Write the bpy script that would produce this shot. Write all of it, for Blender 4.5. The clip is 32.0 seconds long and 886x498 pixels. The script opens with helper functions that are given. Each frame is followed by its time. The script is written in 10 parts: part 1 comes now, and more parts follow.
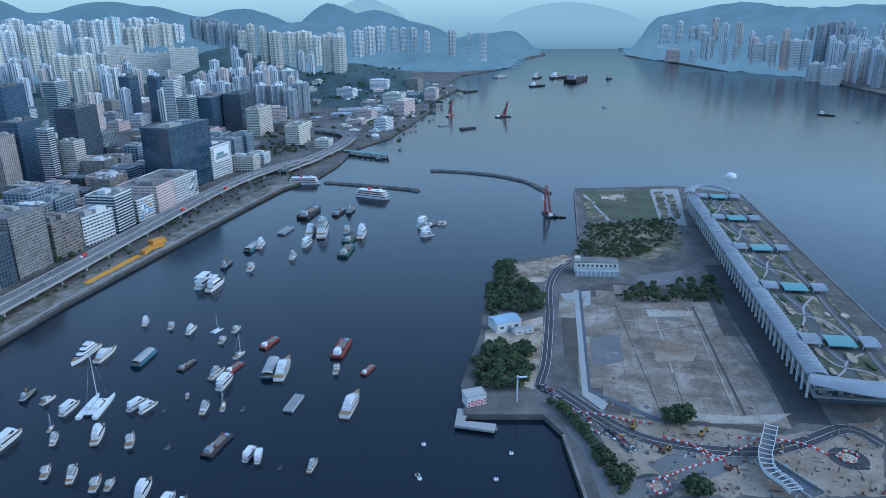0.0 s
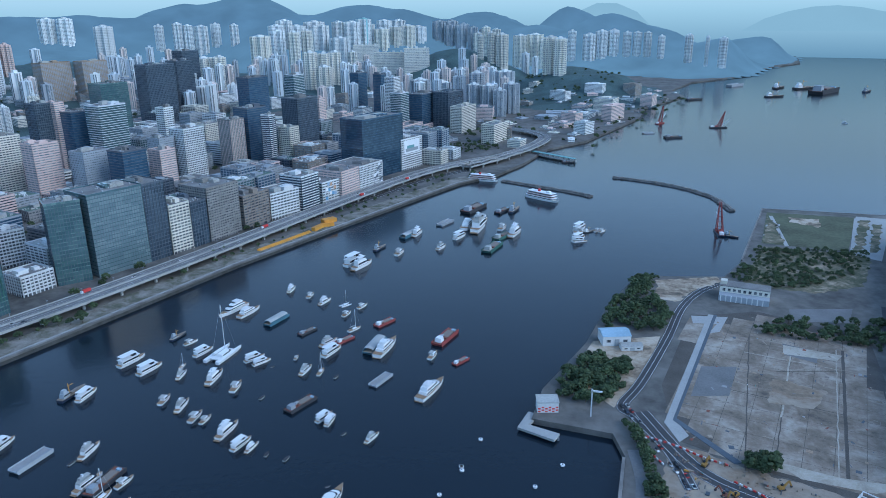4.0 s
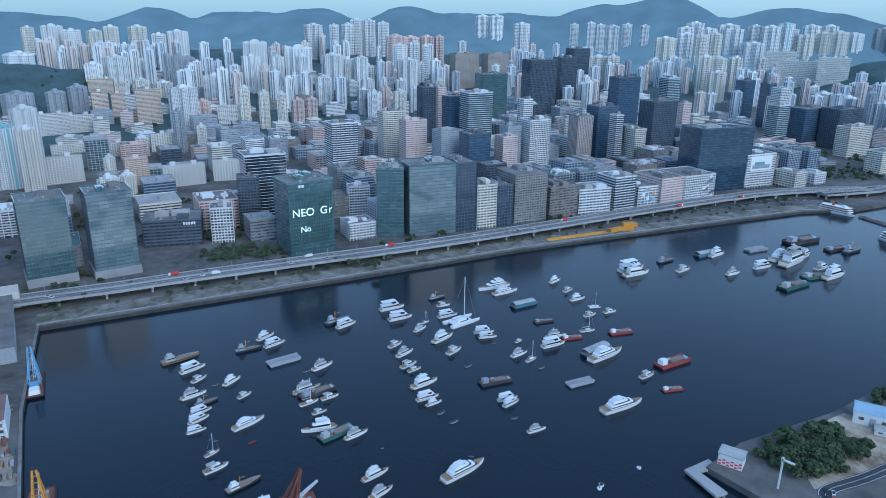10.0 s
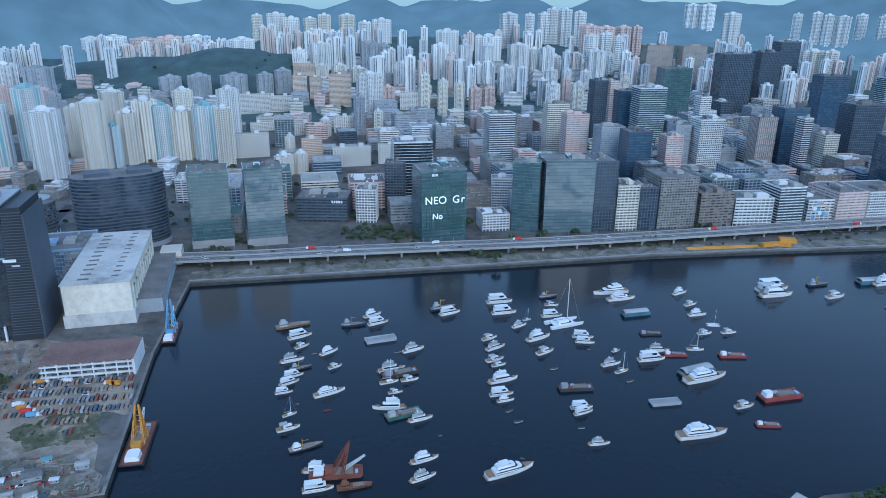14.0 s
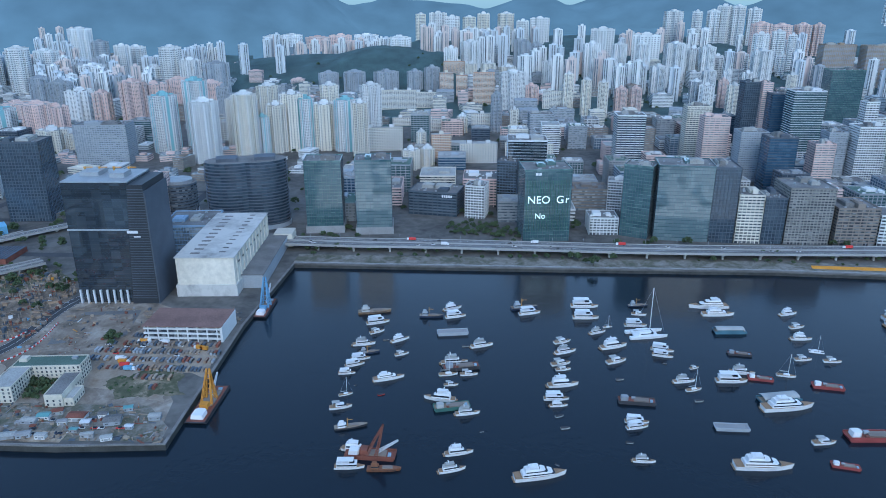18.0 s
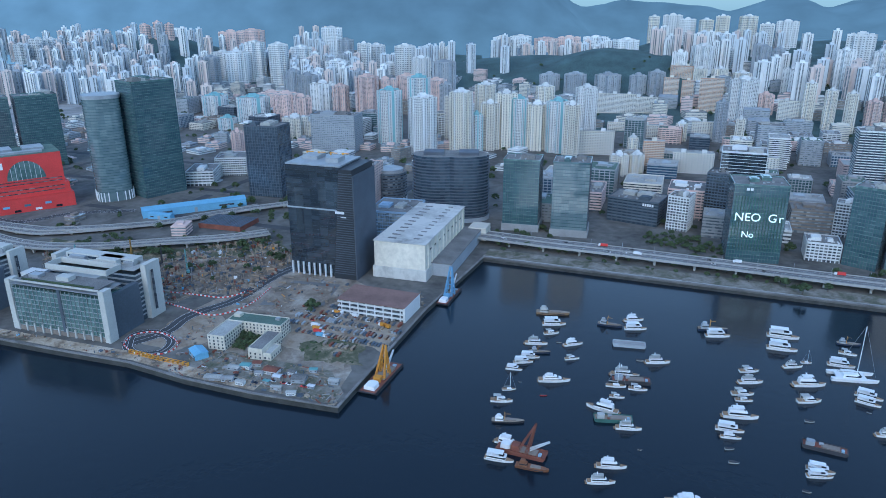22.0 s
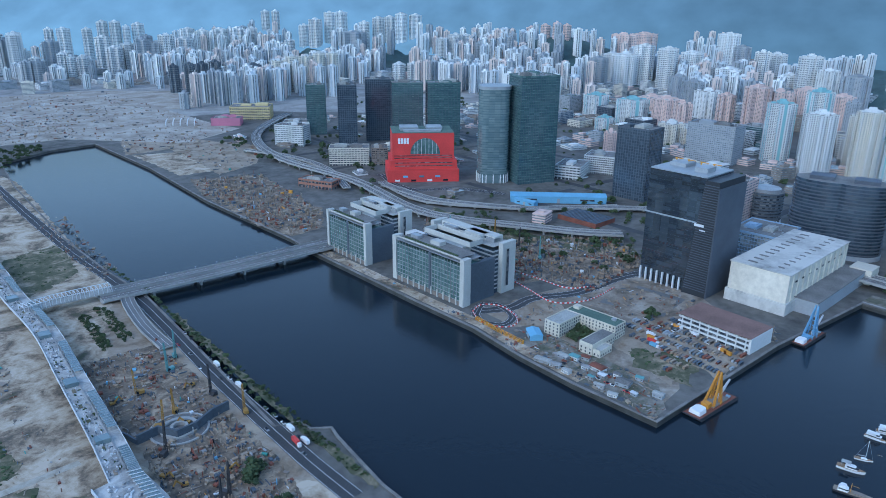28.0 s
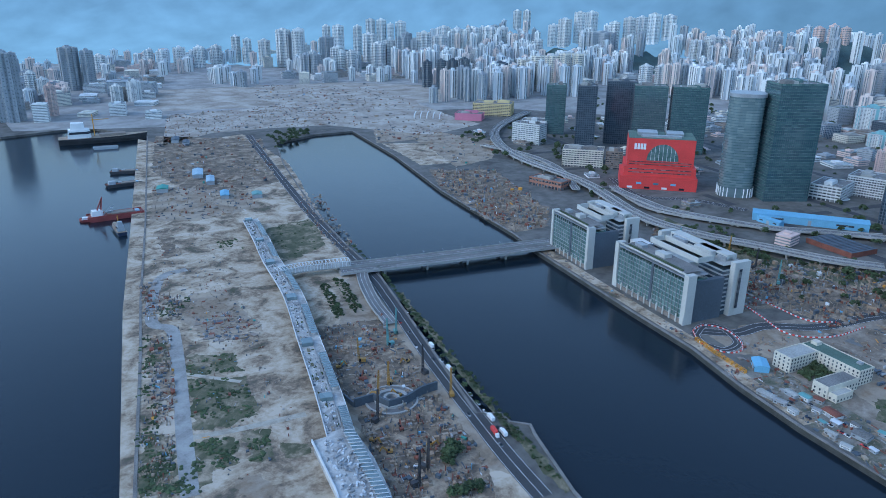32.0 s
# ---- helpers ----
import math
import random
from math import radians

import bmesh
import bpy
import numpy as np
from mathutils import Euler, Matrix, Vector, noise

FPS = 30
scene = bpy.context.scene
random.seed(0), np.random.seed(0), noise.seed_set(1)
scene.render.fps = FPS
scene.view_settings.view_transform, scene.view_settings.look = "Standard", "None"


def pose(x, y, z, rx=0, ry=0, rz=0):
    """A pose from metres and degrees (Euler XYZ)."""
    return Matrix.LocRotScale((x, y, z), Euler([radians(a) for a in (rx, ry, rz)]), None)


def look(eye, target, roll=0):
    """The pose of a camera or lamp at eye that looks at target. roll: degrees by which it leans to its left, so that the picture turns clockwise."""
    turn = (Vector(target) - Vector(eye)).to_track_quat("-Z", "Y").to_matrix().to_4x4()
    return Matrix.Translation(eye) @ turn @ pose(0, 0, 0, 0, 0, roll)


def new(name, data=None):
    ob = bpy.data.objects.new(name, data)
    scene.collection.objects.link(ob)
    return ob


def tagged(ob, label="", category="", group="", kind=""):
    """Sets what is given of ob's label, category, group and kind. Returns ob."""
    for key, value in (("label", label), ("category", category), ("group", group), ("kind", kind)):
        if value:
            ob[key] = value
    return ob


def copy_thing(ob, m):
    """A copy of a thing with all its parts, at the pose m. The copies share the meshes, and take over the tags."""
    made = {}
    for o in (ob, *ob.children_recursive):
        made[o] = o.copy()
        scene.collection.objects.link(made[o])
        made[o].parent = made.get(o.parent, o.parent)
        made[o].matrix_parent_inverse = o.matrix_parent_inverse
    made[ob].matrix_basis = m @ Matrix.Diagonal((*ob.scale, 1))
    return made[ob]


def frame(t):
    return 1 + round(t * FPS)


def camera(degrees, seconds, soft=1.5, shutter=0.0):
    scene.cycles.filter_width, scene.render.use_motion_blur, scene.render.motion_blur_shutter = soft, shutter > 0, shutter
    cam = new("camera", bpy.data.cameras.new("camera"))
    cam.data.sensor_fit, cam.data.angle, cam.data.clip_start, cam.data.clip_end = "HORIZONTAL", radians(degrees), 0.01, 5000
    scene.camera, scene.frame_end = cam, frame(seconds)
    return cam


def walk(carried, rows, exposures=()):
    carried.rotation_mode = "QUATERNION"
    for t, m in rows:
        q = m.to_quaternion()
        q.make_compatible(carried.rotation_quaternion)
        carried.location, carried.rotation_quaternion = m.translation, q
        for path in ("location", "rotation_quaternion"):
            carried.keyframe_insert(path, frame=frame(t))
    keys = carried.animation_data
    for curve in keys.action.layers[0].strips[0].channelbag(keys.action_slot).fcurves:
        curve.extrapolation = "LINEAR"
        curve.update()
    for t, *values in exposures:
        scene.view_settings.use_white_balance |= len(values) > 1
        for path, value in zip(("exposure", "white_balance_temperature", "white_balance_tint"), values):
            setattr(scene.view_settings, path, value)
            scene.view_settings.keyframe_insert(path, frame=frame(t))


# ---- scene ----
cam = camera(63.89, 32.0, soft=0.9)
PATH = [
    (0, (-358.06, -245.31, 281.32), (-346.86, -151.40, 248.84), -0.71),
    (0.5, (-344.71, -247.43, 281.05), (-336.63, -153.17, 248.64), -0.80),
    (1, (-331.64, -248.80, 280.76), (-327.05, -154.29, 248.41), -0.87),
    (1.5, (-318.30, -249.68, 280.25), (-317.79, -155.04, 247.95), -0.87),
    (2, (-305.12, -250.22, 279.55), (-308.73, -155.61, 247.39), -0.86),
    (2.5, (-292.86, -250.61, 279.48), (-300.65, -156.22, 247.38), -0.80),
    (3, (-280.85, -250.60, 278.95), (-292.71, -156.58, 247.01), -0.76),
    (3.5, (-268.52, -250.12, 278.32), (-284.78, -156.71, 246.52), -0.70),
    (5.5, (-223.65, -243.58, 277.02), (-256.87, -154.74, 245.35), -0.25),
    (6, (-213.29, -240.63, 277.28), (-250.77, -153.53, 245.53), -0.19),
    (6.5, (-203.30, -237.50, 277.04), (-245.34, -152.48, 245.36), -0.02),
    (7, (-192.95, -234.58, 276.77), (-240.01, -152.21, 245.13), 0.11),
    (7.5, (-182.37, -230.79, 276.54), (-233.83, -151.03, 245.05), 0.13),
    (8, (-172.62, -226.17, 276.35), (-228.14, -149.16, 244.94), 0.15),
    (8.5, (-163.44, -221.80, 276.62), (-222.34, -147.32, 245.25), 0.38),
    (9, (-154.49, -216.11, 277.74), (-216.31, -144.10, 246.23), 0.56),
    (9.5, (-146.17, -209.27, 278.24), (-210.63, -139.65, 246.64), 0.61),
    (10, (-137.84, -202.70, 278.74), (-204.91, -135.61, 247.10), 0.65),
    (10.5, (-129.82, -196.57, 279.42), (-199.38, -132.11, 247.68), 0.77),
    (11, (-122.83, -189.74, 280.41), (-194.64, -127.93, 248.45), 0.86),
    (11.5, (-115.80, -182.77, 281.84), (-189.78, -123.70, 249.63), 0.91),
    (12, (-108.61, -175.22, 283.08), (-184.63, -118.94, 250.62), 0.96),
    (12.5, (-101.55, -167.90, 283.70), (-179.54, -114.45, 251.14), 0.99),
    (13, (-95.52, -159.99, 284.04), (-175.27, -109.27, 251.37), 0.91),
    (13.5, (-90.21, -150.39, 285.63), (-171.59, -102.61, 252.54), 0.77),
    (14, (-85.07, -140.42, 287.38), (-167.93, -95.54, 253.90), 0.61),
    (14.5, (-79.89, -130.61, 288.19), (-164.13, -88.57, 254.49), 0.43),
    (16.5, (-62.04, -93.05, 286.82), (-150.67, -61.24, 253.14), 0.28),
    (17, (-58.98, -85.02, 286.16), (-148.49, -55.80, 252.49), 0.09),
    (17.5, (-56.55, -78.35, 285.81), (-146.90, -51.83, 252.16), -0.05),
    (18, (-54.24, -72.24, 286.12), (-145.35, -48.49, 252.44), -0.11),
    (18.5, (-52.25, -66.65, 286.74), (-144.07, -45.84, 253.03), -0.10),
    (19, (-50.65, -62.00, 288.10), (-143.11, -44.51, 254.25), -0.07),
    (19.5, (-49.74, -58.17, 288.55), (-142.73, -43.93, 254.64), -0.11),
    (20, (-48.90, -54.80, 288.34), (-142.39, -44.38, 254.42), -0.17),
    (20.5, (-48.73, -52.13, 287.68), (-142.57, -45.21, 253.81), -0.21),
    (21, (-48.20, -49.52, 287.15), (-142.28, -46.94, 253.36), -0.23),
    (21.5, (-47.43, -47.36, 285.90), (-141.63, -48.88, 252.37), -0.25),
    (22, (-46.40, -46.80, 285.56), (-140.50, -52.41, 252.18), -0.23),
    (22.5, (-45.39, -46.91, 286.09), (-139.20, -56.05, 252.71), -0.15),
    (23, (-43.83, -46.30, 286.71), (-137.16, -59.64, 253.37), -0.08),
    (23.5, (-43.17, -46.29, 286.28), (-135.73, -64.40, 253.05), 0.05),
    (24, (-42.61, -46.33, 285.78), (-134.01, -69.67, 252.61), 0.20),
    (24.5, (-42.65, -45.82, 285.91), (-132.63, -74.17, 252.74), 0.20),
    (25, (-42.75, -45.40, 285.82), (-131.22, -78.18, 252.66), 0.27),
    (25.5, (-43.29, -45.69, 284.80), (-130.26, -82.31, 251.70), 0.44),
    (26, (-44.03, -45.98, 283.68), (-129.44, -86.14, 250.64), 0.57),
    (26.5, (-44.56, -45.64, 282.73), (-128.43, -88.99, 249.77), 0.58),
    (28.5, (-44.93, -42.42, 283.32), (-122.36, -96.34, 250.17), 0.64),
    (29, (-45.13, -41.70, 283.32), (-120.42, -98.55, 250.14), 0.66),
    (29.5, (-45.73, -41.38, 283.05), (-118.59, -101.31, 249.87), 0.70),
    (30, (-46.43, -41.01, 282.41), (-117.00, -103.63, 249.25), 0.72),
    (30.5, (-46.92, -40.93, 282.04), (-114.44, -106.80, 248.84), 0.63),
    (31, (-47.39, -40.16, 282.45), (-112.04, -108.81, 249.18), 0.63),
    (31.5, (-47.01, -38.75, 283.42), (-108.35, -110.35, 250.07), 0.61),
    (32, (-46.47, -37.79, 284.66), (-104.44, -112.10, 251.22), 0.59),
]
walk(cam, [(t, look(eye, target, roll)) for t, eye, target, roll in PATH], [(0, 1.08, 6200, 4), (32, 1.08, 6200, 4)])

# ---- sky and sun: dusk under a hazy, overcast sky ----
world = bpy.data.worlds.new("world")
scene.world = world
world.use_nodes = True
_wn, _wl = world.node_tree.nodes, world.node_tree.links
_sky = _wn.new("ShaderNodeTexSky")
_sky.sky_type = "NISHITA"
_sky.sun_disc = False
_sky.sun_elevation = radians(40)
_sky.sun_rotation = radians(100)
_sky.air_density = 1.0
_sky.dust_density = 0.0
_sky.ozone_density = 3.0
_wl.new(_sky.outputs[0], _wn["Background"].inputs[0])
_wn["Background"].inputs[1].default_value = 0.155
sun = new("sun", bpy.data.lights.new("sun", "SUN"))
sun.data.energy = 0.6
sun.data.angle = radians(40)
sun.data.color = (1.0, 0.95, 0.9)
sun.matrix_world = look((0, 0, 900), (-420, 80, 620))

# ---- materials ----
def mat(name, colour, rough=0.8, spread=0.25, size=6.0, metal=0.0, fine=0.6, bump=0.0, tint=None, emit=0.0, per_object=0.0):
    """A surface with variation at two scales; size in metres."""
    m = bpy.data.materials.new(name)
    m.use_nodes = True
    n, l = m.node_tree.nodes, m.node_tree.links
    b = n["Principled BSDF"]
    b.inputs["Roughness"].default_value = rough
    b.inputs["Metallic"].default_value = metal
    geo = n.new("ShaderNodeNewGeometry")
    big, small = n.new("ShaderNodeTexNoise"), n.new("ShaderNodeTexNoise")
    big.inputs["Scale"].default_value, small.inputs["Scale"].default_value = 1 / (size * 4), 1 / (size * fine * 0.4)
    big.inputs["Detail"].default_value, small.inputs["Detail"].default_value = 5, 5
    small.inputs["Roughness"].default_value = 0.62
    for t in (big, small):
        l.new(geo.outputs["Position"], t.inputs["Vector"])
    add = n.new("ShaderNodeMath")
    add.operation = "ADD"
    l.new(big.outputs["Fac"], add.inputs[0])
    l.new(small.outputs["Fac"], add.inputs[1])
    ramp = n.new("ShaderNodeMapRange")
    ramp.inputs["From Min"].default_value, ramp.inputs["From Max"].default_value = 0.7, 1.3
    l.new(add.outputs[0], ramp.inputs["Value"])
    mix = n.new("ShaderNodeMix")
    mix.data_type = "RGBA"
    c = Vector(colour)
    d = Vector(tint) if tint else c * (1 + spread)
    mix.inputs["A"].default_value = (*(c * (1 - spread)), 1)
    mix.inputs["B"].default_value = (*d, 1)
    l.new(ramp.outputs[0], mix.inputs["Factor"])
    out = mix.outputs["Result"]
    if per_object:
        info, hsv, r2 = n.new("ShaderNodeObjectInfo"), n.new("ShaderNodeHueSaturation"), n.new("ShaderNodeMapRange")
        r2.inputs["To Min"].default_value, r2.inputs["To Max"].default_value = 1 - per_object, 1 + per_object
        l.new(info.outputs["Random"], r2.inputs["Value"])
        l.new(r2.outputs[0], hsv.inputs["Value"])
        l.new(out, hsv.inputs["Color"])
        out = hsv.outputs[0]
    l.new(out, b.inputs["Base Color"])
    if bump:
        bm_ = n.new("ShaderNodeBump")
        bm_.inputs["Strength"].default_value = bump
        bm_.inputs["Distance"].default_value = size * 0.08
        l.new(small.outputs["Fac"], bm_.inputs["Height"])
        l.new(bm_.outputs[0], b.inputs["Normal"])
    if emit:
        b.inputs["Emission Color"].default_value = (*colour, 1)
        b.inputs["Emission Strength"].default_value = emit
    return m


def water_material():
    m = bpy.data.materials.new("sea_water")
    m.use_nodes = True
    n, l = m.node_tree.nodes, m.node_tree.links
    b = n["Principled BSDF"]
    b.inputs["Base Color"].default_value = (0.007, 0.015, 0.024, 1)
    b.inputs["Roughness"].default_value = 0.16
    b.inputs["IOR"].default_value = 1.33
    geo, a, c = n.new("ShaderNodeNewGeometry"), n.new("ShaderNodeTexNoise"), n.new("ShaderNodeTexNoise")
    a.inputs["Scale"].default_value, c.inputs["Scale"].default_value = 0.16, 0.02
    a.inputs["Detail"].default_value = 4
    for t in (a, c):
        l.new(geo.outputs["Position"], t.inputs["Vector"])
    mul, bp = n.new("ShaderNodeMath"), n.new("ShaderNodeBump")
    mul.operation = "MULTIPLY"
    l.new(a.outputs["Fac"], mul.inputs[0])
    l.new(c.outputs["Fac"], mul.inputs[1])
    bp.inputs["Strength"].default_value, bp.inputs["Distance"].default_value = 0.25, 1.0
    l.new(mul.outputs[0], bp.inputs["Height"])
    l.new(bp.outputs[0], b.inputs["Normal"])
    return m


def panes(name, dark, light, across=3.0, tall=4.2, rough=0.08, ior=1.9, power=1.6):
    """Window glass: every pane a little different, blinds and reflections put into its colour."""
    m = bpy.data.materials.new(name)
    m.use_nodes = True
    n, l = m.node_tree.nodes, m.node_tree.links
    b = n["Principled BSDF"]
    b.inputs["Roughness"].default_value, b.inputs["IOR"].default_value = rough, ior
    co, info = n.new("ShaderNodeTexCoord"), n.new("ShaderNodeObjectInfo")
    add, snap, wn = n.new("ShaderNodeVectorMath"), n.new("ShaderNodeVectorMath"), n.new("ShaderNodeTexWhiteNoise")
    snap.operation = "SNAP"
    add.inputs[1].default_value = (0.83, 0.71, 0.35)
    snap.inputs[1].default_value = (across, across, tall)
    wn.noise_dimensions = "4D"
    l.new(co.outputs["Object"], add.inputs[0])
    l.new(add.outputs[0], snap.inputs[0])
    l.new(snap.outputs[0], wn.inputs["Vector"])
    l.new(info.outputs["Random"], wn.inputs["W"])
    pw, big, mul, mix = n.new("ShaderNodeMath"), n.new("ShaderNodeTexNoise"), n.new("ShaderNodeMath"), n.new("ShaderNodeMix")
    pw.operation, mul.operation, mix.data_type = "POWER", "MULTIPLY", "RGBA"
    pw.inputs[1].default_value = power
    # Broad noise tones the base colour like cloud reflections.
    big.inputs["Scale"].default_value = 0.04
    big.inputs["Detail"].default_value = 4
    l.new(co.outputs["Object"], big.inputs["Vector"])
    l.new(wn.outputs["Value"], pw.inputs[0])
    ad2 = n.new("ShaderNodeMath")
    ad2.operation = "MULTIPLY_ADD"
    ad2.inputs[1].default_value, ad2.inputs[2].default_value = 0.4, 0.65
    l.new(big.outputs["Fac"], ad2.inputs[0])
    l.new(pw.outputs[0], mul.inputs[0])
    l.new(ad2.outputs[0], mul.inputs[1])
    mix.inputs["A"].default_value, mix.inputs["B"].default_value = (*dark, 1), (*light, 1)
    l.new(mul.outputs[0], mix.inputs["Factor"])
    l.new(mix.outputs["Result"], b.inputs["Base Color"])
    return m


M = {}
M["water"] = water_material()
M["city_ground"] = mat("city_ground", (0.125, 0.118, 0.108), 0.9, 0.5, 14, fine=2.2)
M["concrete"] = mat("concrete", (0.30, 0.30, 0.30), 0.85, 0.18, 4)
M["forest"] = mat("forest", (0.058, 0.102, 0.102), 0.95, 0.45, 14, fine=0.5, bump=1.0)


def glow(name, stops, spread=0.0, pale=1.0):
    """Plain distance with haze put into its glow: colours by height, faintly uneven."""
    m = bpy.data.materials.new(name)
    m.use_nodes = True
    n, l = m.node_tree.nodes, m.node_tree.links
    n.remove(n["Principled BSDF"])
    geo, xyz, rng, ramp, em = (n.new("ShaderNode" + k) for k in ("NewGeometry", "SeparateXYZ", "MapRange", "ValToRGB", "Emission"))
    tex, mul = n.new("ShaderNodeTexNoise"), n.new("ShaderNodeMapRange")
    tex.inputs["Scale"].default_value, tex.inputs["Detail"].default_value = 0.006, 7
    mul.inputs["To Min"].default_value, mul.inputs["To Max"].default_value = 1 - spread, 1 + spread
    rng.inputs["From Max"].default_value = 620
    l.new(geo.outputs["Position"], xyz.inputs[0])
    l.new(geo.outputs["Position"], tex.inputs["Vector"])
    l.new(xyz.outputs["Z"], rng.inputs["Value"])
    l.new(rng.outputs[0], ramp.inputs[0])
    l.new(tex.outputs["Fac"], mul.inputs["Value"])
    # Emission grows southwards, where the painted haze is paler.
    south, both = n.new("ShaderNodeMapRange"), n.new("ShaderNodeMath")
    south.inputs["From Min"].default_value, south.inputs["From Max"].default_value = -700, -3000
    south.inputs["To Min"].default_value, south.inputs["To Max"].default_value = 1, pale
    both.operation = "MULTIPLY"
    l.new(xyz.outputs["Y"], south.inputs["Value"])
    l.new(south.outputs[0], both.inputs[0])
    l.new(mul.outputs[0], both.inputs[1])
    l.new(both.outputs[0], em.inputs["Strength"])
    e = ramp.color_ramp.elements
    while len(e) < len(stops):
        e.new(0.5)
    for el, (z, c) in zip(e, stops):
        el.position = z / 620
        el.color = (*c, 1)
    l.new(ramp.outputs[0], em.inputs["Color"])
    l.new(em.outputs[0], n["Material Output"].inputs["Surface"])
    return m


# Haze colours of backdrop, hills and mountains, given off as emission.
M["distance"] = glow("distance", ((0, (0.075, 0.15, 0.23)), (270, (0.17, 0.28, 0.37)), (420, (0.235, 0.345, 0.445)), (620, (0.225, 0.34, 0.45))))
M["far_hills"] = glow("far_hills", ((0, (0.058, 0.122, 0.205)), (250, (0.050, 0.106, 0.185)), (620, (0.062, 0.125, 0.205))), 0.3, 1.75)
M["hazed_mountains"] = glow("hazed_mountains", ((0, (0.12, 0.215, 0.30)), (300, (0.125, 0.22, 0.305))), 0.05)

# ---- helpers for building ----
def link_mesh(name, bm, material, parent=None, label=""):
    me = bpy.data.meshes.new(name)
    bm.to_mesh(me)
    bm.free()
    for m in material if isinstance(material, (list, tuple)) else [material]:
        me.materials.append(m)
    ob = new(name, me)
    if parent:
        ob.parent = parent
    if label:
        ob["label"] = label
    return ob


def part(name, bm, material, parent, label=""):
    return link_mesh(name, bm, material, parent, label)


def add_box(bm, cx, cy, z0, sx, sy, sz, rot=0.0, mi=0, bottom=False):
    """A box standing at z0; rot in degrees about its own middle."""
    c, s = math.cos(radians(rot)), math.sin(radians(rot))
    v = []
    for z in (z0, z0 + sz):
        for dx, dy in ((-1, -1), (1, -1), (1, 1), (-1, 1)):
            x, y = dx * sx / 2, dy * sy / 2
            v.append(bm.verts.new((cx + c * x - s * y, cy + s * x + c * y, z)))
    faces = [(4, 5, 6, 7), (0, 1, 5, 4), (1, 2, 6, 5), (2, 3, 7, 6), (3, 0, 4, 7)]
    if bottom:
        faces.append((3, 2, 1, 0))
    for f in faces:
        bm.faces.new([v[i] for i in f]).material_index = mi


def add_prism(bm, pts, z0, z1, mi=0, mi_top=None, cap=True):
    """An upright prism over a plan outline (counter-clockwise)."""
    area = sum(a[0] * b[1] - b[0] * a[1] for a, b in zip(pts, pts[1:] + pts[:1]))
    if area < 0:
        pts = pts[::-1]
    lo = [bm.verts.new((x, y, z0)) for x, y in pts]
    hi = [bm.verts.new((x, y, z1)) for x, y in pts]
    k = len(pts)
    for i in range(k):
        bm.faces.new((lo[i], lo[(i + 1) % k], hi[(i + 1) % k], hi[i])).material_index = mi
    if cap:
        from mathutils.geometry import tessellate_polygon
        for t in tessellate_polygon([[Vector((x, y, 0)) for x, y in pts]]):
            f = bm.faces.new([hi[i] for i in t])
            f.material_index = mi if mi_top is None else mi_top
            f.normal_update()
            if f.normal.z < 0:
                f.normal_flip()


def empty(name, x, y, z, rot, label, category, group=""):
    ob = new(name)
    ob.matrix_basis = pose(x, y, z, 0, 0, rot)
    ob.empty_display_size = 1
    return tagged(ob, label, category, group)


G = 4.4  # height of the land above the water

# ---- water, land, far shore ----
bm = bmesh.new()
add_box(bm, -250, -150, -1.0, 12000, 12000, 1.0)
tagged(link_mesh("water", bm, M["water"]), "calm dark blue harbour water under a dusk sky", "water", kind="structure")

MAINLAND = [(900, 5400), (850, 4400), (745, 3898), (508, 3516), (370, 3120), (218, 2914), (84, 2760), (-17, 2443), (8, 2250), (-130, 1940), (-158, 1720), (-285, 1344), (-362, 1230), (-394, 1078),
            (-431, 968), (-482, 896), (-523, 795), (-593, 614), (-655, 450), (-717, 248), (-812, -48),
            (-666, -102), (-491, -152), (-508, -220), (-526, -277), (-550, -335), (-569, -410), (-619, -592), (-640, -650), (-696, -872), (-782, -1129), (-849, -1393),
            (-764, -1403), (-651, -1367), (-578, -1180), (-479, -873), (-446, -739), (-428, -644), (-391, -533), (-335, -369), (-349, -358), (-347, -346), (-356, -335), (-350, -325), (-327, -269),
            (-233, 93), (-228, 157), (-236, 184), (-292, 192), (-288, 235), (-258, 321), (-239, 411), (-206, 508), (-180, 503)]
RUNWAY_END = [(-117, 514), (-88, 574), (-21, 812), (136, 803), (213, 736), (146, 473), (94, 269), (-118, -421), (-172, -599), (-204, -711),
              (-282, -963), (-467, -1585), (-385, -1766), (-220, -1740), (100, -2000), (400, -5400), (-5600, -5400), (-5600, 5400)]
bm = bmesh.new()
LAND = MAINLAND + RUNWAY_END
add_prism(bm, LAND, -4, G)
tagged(link_mesh("ground", bm, M["city_ground"]), "grey urban ground of asphalt and concrete behind the sea walls", "ground", kind="structure")
bm = bmesh.new()
add_prism(bm, [(1355, 4391), (1152, 3675), (1194, 3316), (1202, 2760), (1400, 2600), (1364, 2275), (1269, 1798), (1400, 400), (4500, 400), (4500, 5200), (2000, 5200)], -4, G)
tagged(link_mesh("island_ground", bm, M["city_ground"]), "built-up shore across the harbour", "ground", kind="structure")

# ---- terrain: the wooded hills round the harbour ----
HILLS = []


def hill(x, y, h, sx, sy, rot):
    HILLS.append((x, y, h, sx, sy, math.cos(radians(rot)), math.sin(radians(rot))))


